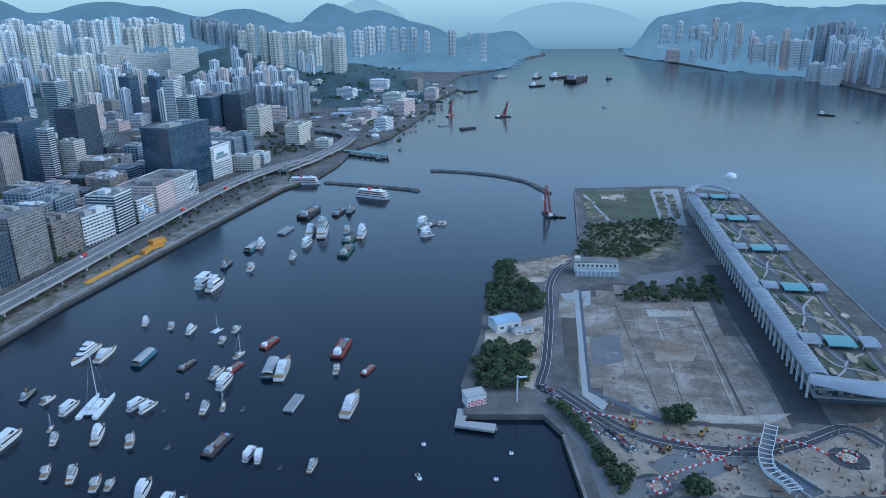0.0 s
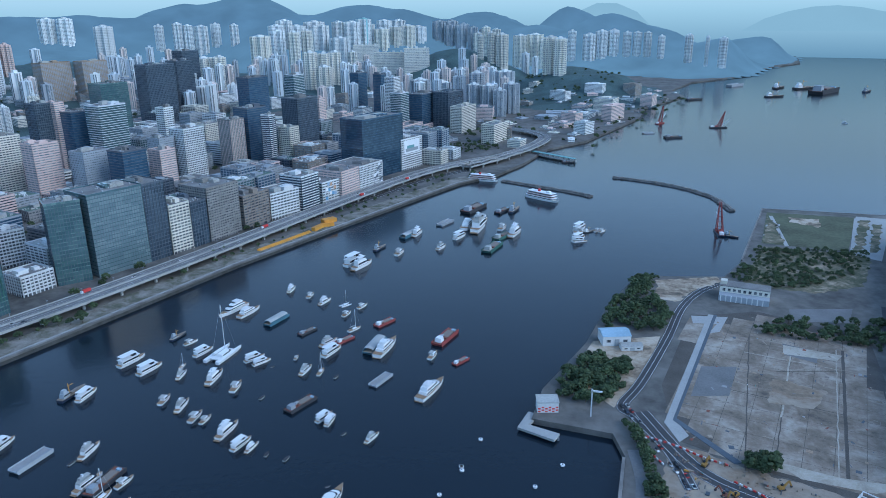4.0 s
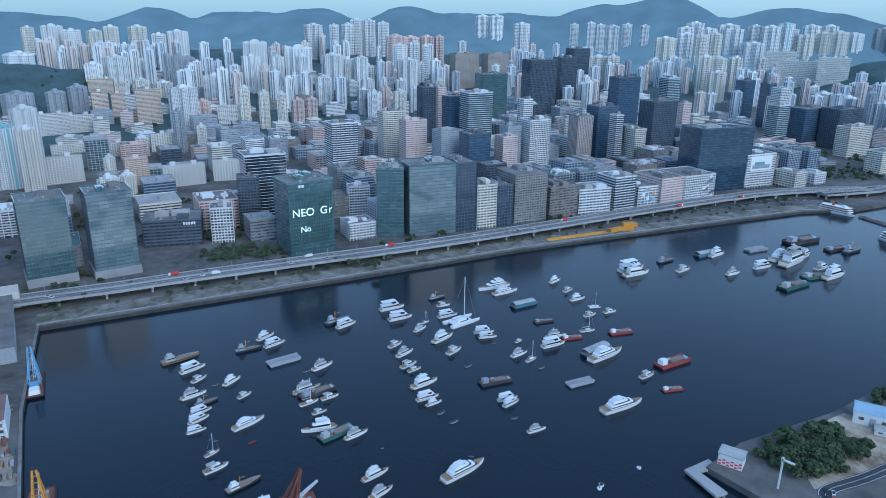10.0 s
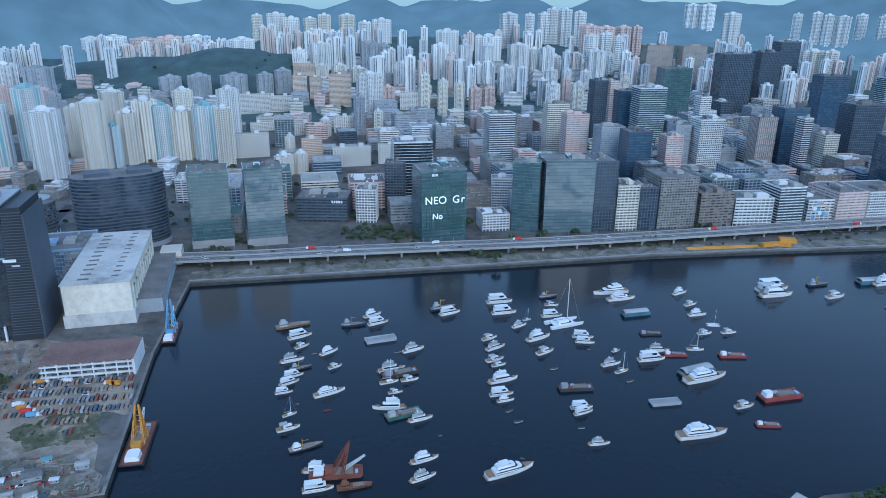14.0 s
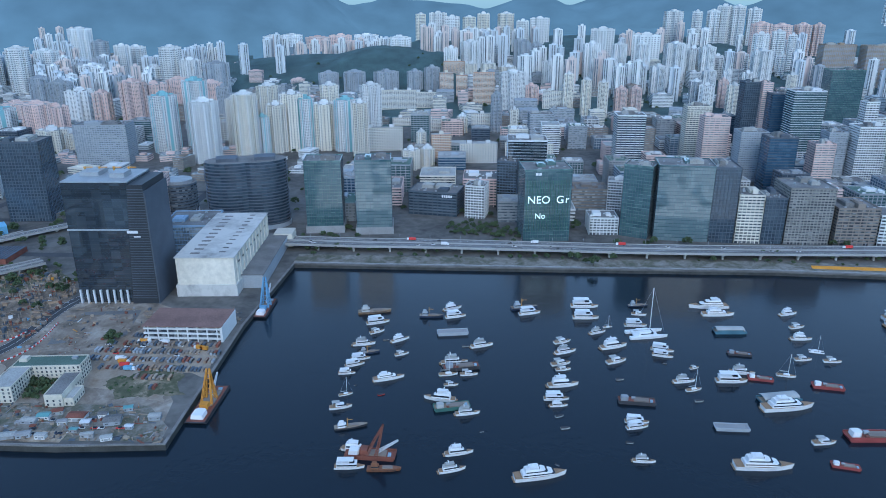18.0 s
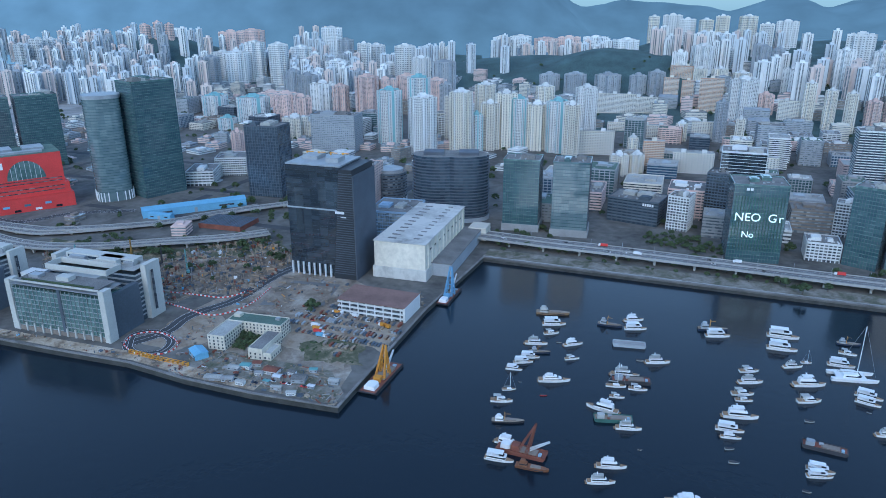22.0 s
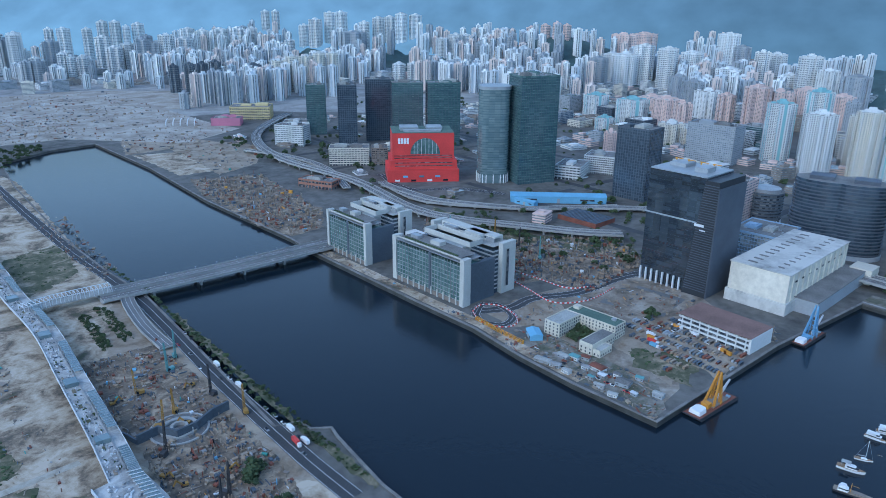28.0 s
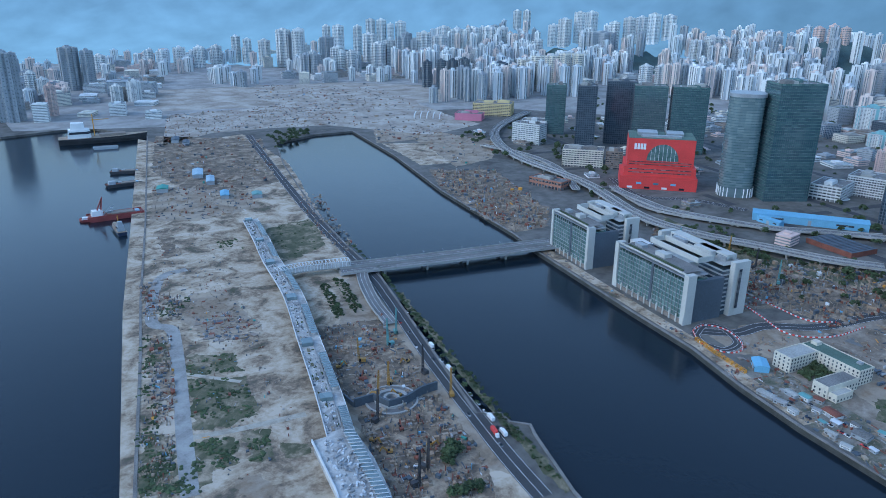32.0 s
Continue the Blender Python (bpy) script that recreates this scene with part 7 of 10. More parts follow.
for i in range(8):
    part("side_window", bx((29.0, -58 + i * 16, 30, 0.3, 5, 1.6)), M["window"], w)

# black glass tower with louvred flank
w = empty("glass_tower", -772, -210, G, 75, "tall black glass tower with a slanted louvred corner and white edges", "office building")
bm = bmesh.new()
add_box(bm, -6, 0, 14, 62, 52, 106)
part("body", bm, M["glass_black"], w)
bm = bmesh.new()
vs = [bm.verts.new(p) for p in ((14, -28, 0), (39, -27, 0), (39, 27, 0), (14, 27, 0), (24, -26.5, 118), (38, -26, 118), (38, 26, 118), (24, 26, 118))]
for f in ((0, 1, 5, 4), (1, 2, 6, 5), (2, 3, 7, 6), (3, 0, 4, 7), (4, 5, 6, 7)):
    bm.faces.new([vs[i] for i in f])
part("flank", bm, M["louvre_black"], w)
for k in range(44):
    z = 6 + k * 2.5
    o = 12 * (z / 118) * 0.8
    part("louvre", bx((26.7 + o / 2, -28.2 + z * 0.012, z, 24 - o, 0.6, 0.7)), M["band_dark"], w)
for k in range(25):
    part("glazing_bar", bx((-7, -26.1, 14 + k * 4.2, 60, 0.12, 0.12)), M["louvre_black"], w)
part("sky_terrace", bx((-8, -26.4, 74, 60, 0.8, 1.4)), M["wall_grey"], w)
part("light_panel", bx((24, -28.4, 72, 10, 0.6, 2.5)), M["gelcoat"], w)
part("light_panel", bx((28, -28.4, 68, 6, 0.6, 1.2)), M["gelcoat"], w)
for k in range(9):
    part("podium_column", bx((-36 + k * 6.5, -26.5, 0, 1.6, 2.0, 14)), M["steel_white"], w)
part("podium_core", bx((-6, 0, -4, 58, 48, 18)), M["glass_black"], w)
part("side_wall", bx((39.4, 0, 0, 1.2, 54, 112)), M["band_dark"], w)
part("crown", bx((-6, 0, 120, 62, 52, 1.2), (-20, 6, 121, 18, 20, 4), (10, -4, 121, 14, 16, 5)), M["metal_grey"], w)
for k in range(4):
    part("roof_crane", bx((-30 + 14 * k, 10, 121, 1.2, 1.2, 6), (-27 + 14 * k, 10, 126, 9, 0.8, 0.8)), M["yellow_paint"], w)


# wavy twin office block with balcony bands
def peanut(a, b, n=64, off=0.0):
    pts = []
    for i in range(n):
        t = 2 * math.pi * i / n
        x = a * math.cos(t)
        y = b * math.sin(t) * (0.72 + 0.28 * abs(math.cos(t)) ** 0.7)
        pts.append(((a + off) / a * x, (b + off) / b * y))
    return pts


w = empty("wavy_office", -970, -91, G, 90, "dark twin-lobed office block with wavy balcony bands", "office building")
bm = bmesh.new()
add_prism(bm, peanut(50, 30), -4, 87, 0, 1)
part("core", bm, [M["glass_dark"], M["roof"]], w)
for k in range(20):
    bm = bmesh.new()
    add_prism(bm, peanut(50, 30, off=1.2 + 0.6 * math.sin(k * 0.9)), 6 + k * 4.05, 7.3 + k * 4.05)
    part("balcony_band", bm, M["band_dark"], w)
bm = bmesh.new()
add_prism(bm, peanut(52, 33), 0, 5)
part("podium", bm, M["wall_grey"], w)
part("roof_plant", bx((-22, 0, 87, 26, 22, 4)), M["band_dark"], w)
part("roof_plant", bx((24, 0, 87, 26, 22, 4)), M["band_dark"], w)

# round dark block beside it
w = empty("round_building", -1051.9, -183.5, G, 0, "round dark office drum with a ribbed crown", "office building")
ring = [(24 * math.cos(i * math.pi / 18), 24 * math.sin(i * math.pi / 18)) for i in range(36)]
bm = bmesh.new()
add_prism(bm, ring, -3, 44, 0, 1)
part("drum", bm, [M["wall_dark"], M["roof"]], w)
for k in range(9):
    bm = bmesh.new()
    add_prism(bm, [(x * 1.015, y * 1.015) for x, y in ring], 8 + k * 4, 9.6 + k * 4)
    part("storey_band", bm, M["window"], w)
bm = bmesh.new()
add_prism(bm, [(x * 0.8, y * 0.8) for x, y in ring], 44, 48)
part("crown", bm, M["metal_grey"], w)
for k in range(18):
    a = k * math.pi / 9
    part("rib", bx((24 * math.cos(a), 24 * math.sin(a), 0, 1, 1, 8)), M["steel_white"], w)


# hospital blocks by the channel
def hospital(x, y, w0, d0, h, rot):
    r = empty("hospital", x, y, G, rot, "white hospital block with a glass front and stepped roof terraces", "hospital")
    part("front_block", bx((0, -d0 * 0.3, -3, w0 * 0.87, d0 * 0.36, h - 5)), M["glass_green"], r)
    part("rear_block", bx((0, d0 * 0.3, -3, w0 * 0.86, d0 * 0.36, h)), M["glass_dark"], r)
    part("link_block", bx((0, 0, -3, w0 * 0.3, d0 * 0.5, h - 2)), M["hospital_wall"], r)
    n = int(h / 4.4)
    for k in range(1, n):
        part("floor_band", bx((0, -d0 * 0.3, k * 4.4, w0 * 0.865, d0 * 0.37, 0.6)), M["metal_grey"], r)
        part("floor_band", bx((0, d0 * 0.3, k * 4.4, w0 * 0.865, d0 * 0.37, 1.6)), M["metal_grey"], r)
    for i in range(int(w0 * 0.86 / 4.5)):
        part("fin", bx((-w0 * 0.43 + i * 4.5 + 1, -d0 * 0.485, 6, 0.3, 0.5, h - 12)), M["metal_grey"], r)
    for s in (-1, 1):
        part("end_wall", bx((s * w0 * 0.455, -d0 * 0.43, -3, w0 * 0.05, d0 * 0.13, h + 2)), M["hospital_wall"], r)
        part("end_wall", bx((s * w0 * 0.455, d0 * 0.36, -3, w0 * 0.05, d0 * 0.26, h + 7)), M["hospital_wall"], r)
        part("stair_wall", bx((s * w0 * 0.438, -d0 * 0.12, -3, w0 * 0.05, d0 * 0.46, h - 6)), M["wall_dark"], r)
        part("end_window", bx((s * w0 * 0.497, d0 * 0.31, 8, 0.3, 3, h - 10)), M["window"], r)
    part("roof_frame", bx((0, -d0 * 0.12, h + 1, w0 * 0.6, 1.2, 5), (0, d0 * 0.12, h + 1, w0 * 0.6, 1.2, 5), (-w0 * 0.3, 0, h + 1, 1.2, d0 * 0.25, 5), (w0 * 0.3, 0, h + 1, 1.2, d0 * 0.25, 5)), M["hospital_wall"], r)
    part("roof_terrace", bx((0, -d0 * 0.3, h - 2, w0 * 0.8, d0 * 0.3, 0.5)), M["roof"], r)
    part("roof_deck", bx((0, d0 * 0.3, h, w0 * 0.84, d0 * 0.34, 0.5)), M["roof_pale"], r)
    for i, (px, py, sx, sy, sz) in enumerate(((-0.2, 0.3, 0.16, 0.16, 5), (0.12, 0.28, 0.2, 0.18, 6), (0.3, 0.32, 0.1, 0.12, 4), (0.0, -0.28, 0.12, 0.12, 4), (-0.28, -0.3, 0.1, 0.1, 3))):
        part("plant_room", bx((px * w0, py * d0, h + 0.4 if py > 0 else h - 1.6, sx * w0, sy * d0, sz)), M["hospital_wall" if i % 2 else "metal_grey"], r)
    part("base_storey", bx((0, -d0 * 0.3, 0, w0 * 0.9, d0 * 0.38, 4.2)), M["wall_brown"], r)
    part("seam", bx((w0 * 0.04, -d0 * 0.487, 4, 3.2, 0.5, h - 9)), M["wall_dark"], r)
    for i in range(int(w0 / 9)):
        part("base_column", bx((-w0 * 0.42 + i * 9, -d0 * 0.495, 0, 1.4, 1.4, 8)), M["hospital_wall"], r)
    part("penthouse", bx((0, d0 * 0.36, h + 0.4, w0 * 0.7, d0 * 0.16, 6)), M["hospital_wall"], r)
    part("penthouse_window", bx((0, d0 * 0.36, h + 2.4, w0 * 0.66, d0 * 0.165, 2.2)), M["glass_dark"], r)
    part("parapet", bx((0, -d0 * 0.475, h - 2.2, w0 * 0.86, 0.5, 1.8)), M["hospital_wall"], r)
    part("roof_planter", bx((0, -d0 * 0.42, h - 1.6, w0 * 0.7, 2.2, 1.2)), M["leaf"], r)



hospital(-659, -543, 82, 66, 49, 74)
hospital(-629, -409, 111, 74, 49, 76)
w = empty("link_bridge", -655, -478, G, 75, "white link building between the hospital blocks", "building")
part("body", bx((0, 10, 14, 34, 14, 18)), M["wall_white"], w)
part("window_band", bx((0, 10, 18, 34.4, 14.4, 2), (0, 10, 25, 34.4, 14.4, 2)), M["window"], w)
part("column", bx((-14, 10, 0, 2, 2, 14)), M["wall_white"], w)
part("column", bx((14, 10, 0, 2, 2, 14)), M["wall_white"], w)

# rounded glass tower beside the mall
w = empty("glass_tower", -1048, -598, G, 124, "tall rounded grey glass tower with a white colonnade base", "office building")
ring = [(25 * (abs(math.cos(t * math.pi / 24)) ** 0.6) * (1 if math.cos(t * math.pi / 24) > 0 else -1), 24 * (abs(math.sin(t * math.pi / 24)) ** 0.75) * (1 if math.sin(t * math.pi / 24) > 0 else -1)) for t in range(48)]
bm = bmesh.new()
add_prism(bm, ring, -4, 150, 0, 1)
part("body", bm, [M["glass_pale"], M["roof"]], w)
for k in range(34):
    bm = bmesh.new()
    add_prism(bm, [(x * 1.008, y * 1.008) for x, y in ring], 14 + k * 4, 14.6 + k * 4)
    part("storey_band", bm, M["glass_teal"], w)
bm = bmesh.new()
add_prism(bm, [(x * 1.04, y * 1.04) for x, y in ring], 148, 153)
part("crown", bm, M["metal_grey"], w)
for k in range(0, 48, 2):
    part("base_column", bx((ring[k][0] * 1.03, ring[k][1] * 1.03, 0, 1.2, 1.2, 14)), M["gelcoat"], w)
OCC.append((-1048, -598, 34))

# red shopping mall
w = empty("shopping_mall", -1001, -707, G, 130, "bright red shopping mall with an arched window and white sign blocks", "shopping mall")
part("upper_block", bx((1, 6, -3, 100, 66, 80)), M["red_paint"], w)
part("podium", bx((0, 0, -3, 116, 82, 23)), M["red_paint"], w)
part("mid_block", bx((1, 2, 20, 108, 74, 14)), M["red_paint"], w)
for z in (6, 12, 17, 25, 30, 36, 40):
    part("shadow_line", bx((1, -40.6 if z < 20 else (-35.4 if z < 34 else -27.4), z, 110 if z < 20 else 94, 0.7, 1.1)), M["window"], w)
bm = bmesh.new()
arc = [(24 * math.cos(math.pi * i / 16), 26 * math.sin(math.pi * i / 16)) for i in range(17)]
lo = [bm.verts.new((4 + x, -27.6, 43 + y)) for x, y in arc]
hi = [bm.verts.new((4 + x, -26.0, 43 + y)) for x, y in arc]
bm.faces.new(lo[::-1])
for i in range(16):
    bm.faces.new((lo[i], lo[i + 1], hi[i + 1], hi[i]))
part("arched_window", bm, M["glass_green"], w, "green arched window")
for i in range(-3, 4):
    hgt = 26 * math.sqrt(max(0.05, 1 - (i * 6 / 24) ** 2))
    part("window_bar", bx((4 + i * 6, -27.9, 43, 0.5, 0.4, hgt)), M["steel_white"], w)
part("roof", bx((1, 6, 77, 100, 66, 0.6)), M["roof_green"], w)
part("roof_plant", bx((-20, 10, 77.6, 30, 30, 5), (22, 14, 77.6, 26, 30, 4), (0, -14, 77.6, 60, 10, 3)), M["metal_grey"], w)
for i in range(4):
    part("sign_block", bx((-38 + i * 4.6, -27.5, 60, 3.6, 0.8, 9)), M["gelcoat"], w)
for i in range(7):
    part("shop_sign", bx((-42 + i * 13, -41.3, 1.5 + (i % 2) * 6.5, 8, 0.6, 3)), M[("gelcoat", "blue_sheet", "tinted", "turquoise")[i % 4]], w)
OCC.append((-1001, -707, 80))

# low depot with a rusty roof on the quay
w = empty("depot", -662, -145, G, 73, "low white depot with a rust-brown flat roof and open decks", "depot")
part("core", bx((0, 0, -3, 65, 34, 16)), M["window"], w)
for k in range(3):
    part("deck_band", bx((0, 0, 2.4 + k * 4.4, 68, 37, 1.3)), M["wall_white"], w)
part("roof", bx((0, 0, 14, 69, 38, 0.6)), M["depot_roof"], w)
part("end_wall", bx((34, 0, 0, 2, 37, 14)), M["wall_white"], w)
for k in range(8):
    part("column", bx((-30 + k * 8.6, -17.9, 0, 0.9, 0.9, 14)), M["wall_white"], w)

# white old waterfront block, three wings round a court
M["old_plaster"] = mat("old_plaster", (0.60, 0.555, 0.465), 0.85, 0.16, 5, fine=1.0)
w = empty("old_barracks", -590, -249, G, 78, "old cream-white three-winged building round a planted court", "building")
_pane = shared(("barracks", 1), "window", lambda b: add_box(b, 0, 0, 0, 1.3, 0.16, 1.7, bottom=True), [M["window"]])
for cx, cy, sx, sy, sh, nm, rf in ((0.5, 19.5, 52, 17, 12.6, "main_wing", "roof_green"), (-18, -4.5, 16, 31, 12.6, "side_wing", "roof_pale"), (22.5, -10, 13, 34, 9.2, "side_wing", "roof"), (32.6, -17, 7, 18, 5.6, "porch", "roof_pale")):
    p = part(nm, bx((cx, cy, -1, sx, sy, sh + 1)), M["old_plaster"], w)
    part("roof", bx((cx, cy, sh, sx - 1.4, sy - 1.4, 0.4)), M[rf], p)
    for ex, ey, ax, ay in ((0, 0.5, 1, 0), (0, -0.5, 1, 0), (0.5, 0, 0, 1), (-0.5, 0, 0, 1)):
        part("parapet", bx((cx + ex * (sx - 0.5), cy + ey * (sy - 0.5), sh, sx if ax else 0.5, 0.5 if ax else sy - 1.05, 1.0)), M["old_plaster"], p)
        run = sx if ax else sy
        for k in range(int(sh / 3.1)):
            for j in range(int(run / 3.4)):
                v = -run / 2 + run * (j + 0.5) / int(run / 3.4)
                o = new("window", _pane)
                o.parent = p
                o.matrix_basis = pose(cx + (v if ax else ex * (sx + 0.1)), cy + (ey * (sy + 0.1) if ax else v), 1.2 + 3.1 * k, 0, 0, 0 if ax else 90)
    if nm == "main_wing":
        part("stair_head", bx((-20, 2 + cy, sh, 6, 6, 3.2)), M["old_plaster"], p)
        part("water_tank", bx((18, 3 + cy, sh, 4, 3, 2.2)), M["metal_grey"], p)
OCC.append((-583.1, -245.8, 60))


def shed(x, y, L, D, h, rot, roof="blue_sheet", wall="wall_white", label="metal shed with a blue roof", category="shed"):
    """A simple gabled shed."""
    r = empty("shed", x, y, G, rot, label, category, "sheds")
    part("wall", bx((0, 0, -1, L, D, h + 1)), M[wall], r)
    bm = bmesh.new()
    v = [bm.verts.new(p) for p in ((-L / 2 - 0.5, -D / 2 - 0.5, h), (L / 2 + 0.5, -D / 2 - 0.5, h), (L / 2 + 0.5, D / 2 + 0.5, h), (-L / 2 - 0.5, D / 2 + 0.5, h), (-L / 2 - 0.5, 0, h + D * 0.14), (L / 2 + 0.5, 0, h + D * 0.14))]
    for f in ((0, 1, 5, 4), (2, 3, 4, 5), (1, 2, 5), (3, 0, 4), (3, 2, 1, 0)):
        bm.faces.new([v[i] for i in f])
    part("roof", bm, M[roof], r)
    part("door", bx((0, -D / 2 - 0.1, 0, min(4, L * 0.3), 0.25, h * 0.7)), M["wall_grey"], r)
    for s in (-1, 1):
        part("window", bx((s * L * 0.3, -D / 2 - 0.08, h * 0.4, L * 0.15, 0.2, h * 0.25)), M["window"], r)
    return r


_a, _b = [(-953, -513), (-1023, -393)]
_rot = math.degrees(math.atan2(_b[1] - _a[1], _b[0] - _a[0]))
shed((_a[0] + _b[0]) / 2, (_a[1] + _b[1]) / 2, math.dist(_a, _b), 24, 10, _rot, "blue_sheet", "blue_sheet", "long sky-blue station shed beside the elevated roads", "station")
shed(-944.7, -483.0, 34, 10, 7, 82, "blue_sheet", "blue_sheet", "small sky-blue canopy beside the station", "canopy")
w = empty("slatted_hall", -921.0, -380.9, G, 76, "low hall with a dark slatted roof and rust-red edges", "hall")
part("body", bx((0, 0, -1, 62, 44, 7)), M["rust"], w)
for k in range(16):
    part("roof_slat", bx((-29 + k * 3.9, 0, 6, 2.6, 42, 0.6)), M["wall_dark"], w)

# LED screen and signs
SCREEN = office_front("green glass tower with an LED screen facade")
scr = empty("led_screen", *SCREEN[:3], SCREEN[3], "glowing LED screen with large white letters on a green facade", "screen")
M["led_green"] = mat("led_green", (0.02, 0.09, 0.065), 0.3, 0.8, 4, emit=0.012)
M["led_white"] = mat("led_white", (0.75, 0.95, 1.0), 0.5, 0.05, 2, emit=0.3)
for k in range(17):
    part("led_strip", bx((-25 + k * 3.1, -0.35, 14, 0.7, 0.3, 62)), M["led_green"], scr)


def letters(text, size, x, z, parent, material, name="letter", depth=0.3):
    """Raised lettering facing the parent's front, each letter a part."""
    for k, ch in enumerate(text):
        if ch == " ":
            continue
        c = bpy.data.curves.new(name, "FONT")
        c.body, c.size, c.extrude, c.align_x = ch, size, depth / 2, "CENTER"
        tmp = bpy.data.objects.new(name, c)
        scene.collection.objects.link(tmp)
        me = bpy.data.meshes.new_from_object(tmp.evaluated_get(bpy.context.evaluated_depsgraph_get()))
        bpy.data.objects.remove(tmp)
        me.materials.clear()
        me.materials.append(material)
        o = new(name, me)
        o.parent = parent
        o.matrix_basis = pose(x + (k - (len(text) - 1) / 2) * size * 0.66, -0.7, z, 90, 0, 0)


letters("NEO Gr", 13, 2, 48, scr, M["led_white"])
letters("No", 10, -8, 29, scr, M["led_white"])

# ---- small town fabric: low blocks between the towers ----
STYLES = (("window_mid", "concrete", 3.6, 0.5), ("glass_dark", "band_dark", 4.0, 0.35), ("glass_teal", "metal_grey", 4.0, 0.25), ("window", "wall_white", 3.8, 0.5), ("window", "wall_cream", 3.6, 0.5), ("window_pale", "wall_grey", 3.6, 0.5), ("window", "wall_pink", 3.6, 0.55), ("window_pale", "wall_brown", 3.8, 0.5), ("glass_blue", "wall_grey", 4.0, 0.3), ("window", "wall_white", 3.4, 0.45))


def fabric(u0, u1, du, v0, v1, dv, hmin, hmax, seed, keep=0.85, slope=False):
    rnd = random.Random(seed)
    u = u0
    while u < u1:
        v = v0
        while v < v1:
            cu, cv = u + rnd.uniform(-5, 5), v + rnd.uniform(-6, 6)
            x, y = -812 - 0.957 * cu + 0.29 * cv, -48 + 0.29 * cu + 0.957 * cv
            w2, d2 = rnd.uniform(0.5, 0.86) * dv, rnd.uniform(0.55, 0.85) * du
            if any(inside((x, y), q) for q in KEEPOUT) or terrain(x, y) > (110 if 150 < cv < 1700 else 45):
                v += dv
                continue
            if rnd.random() < keep and all((x - a) ** 2 + (y - b) ** 2 > (r + max(w2, d2) * 0.5) ** 2 for a, b, r in OCC):
                st = rnd.choice(STYLES)
                h = hmin + (hmax - hmin) * rnd.random() ** 1.6
                z = G + (terrain(x, y) if slope else 0)
                office("low city block with flat roof and window rows", x, y, w2, d2, h, 73 + rnd.uniform(-2, 2), st[0], st[1], st[2], st[3], 0.25, 0, split=False, plant="few", grid=rnd.choice((0, 4.5, 6, 8)), category="building", group="city blocks",
                       roof=rnd.choice(("roof", "roof_pale", "roof_pale", "roof", "roof_green")), z=z)
                OCC.append((x, y, max(w2, d2) * 0.5))
            v += dv
        u += du




def far_fabric(u0, u1, du, v0, v1, dv, hmin, hmax, seed, keep):
    """Distant low blocks joined into one body."""
    rnd = random.Random(seed)
    bm = bmesh.new()
    u = u0
    while u < u1:
        v = v0
        while v < v1:
            cu, cv = u + rnd.uniform(-14, 14), v + rnd.uniform(-14, 14)
            x, y = -812 - 0.957 * cu + 0.29 * cv, -48 + 0.29 * cu + 0.957 * cv
            w2, d2 = rnd.uniform(0.35, 0.8) * dv, rnd.uniform(0.35, 0.8) * du
            if not inside((x, y), LAND) or any(inside((x, y), q) for q in KEEPOUT) or terrain(x, y) > (110 if 150 < cv < 1700 else 45):
                v += dv
                continue
            if rnd.random() < keep and all((x - a) ** 2 + (y - b) ** 2 > (r + max(w2, d2) * 0.5) ** 2 for a, b, r in OCC):
                h = hmin + (hmax - hmin) * rnd.random() ** 1.8
                z = G + terrain(x, y) * 0.9 - 2
                mi = rnd.choice((0, 0, 1, 2, 3, 4))
                rot = 73 + rnd.choice((0, 0, 0, 20, -15))
                add_box(bm, x, y, z - 6, w2, d2, h + 6, rot, 5)
                for k in range(1, int(h / 3.6) + 1):
                    add_box(bm, x, y, z + k * 3.6 - 1.0, w2 + 0.5, d2 + 0.5, 1.9, rot, mi)
                add_box(bm, x, y, z + h, w2 * 0.4, d2 * 0.4, 3, rot, mi)
            v += dv
        u += du
    tagged(link_mesh("low_city_blocks", bm, [M[k] for k in ("wall_white", "wall_cream", "wall_grey", "wall_pink", "wall_brown", "window_pale")]), "dense low city blocks with flat roofs between the towers", "buildings", kind="stuff")


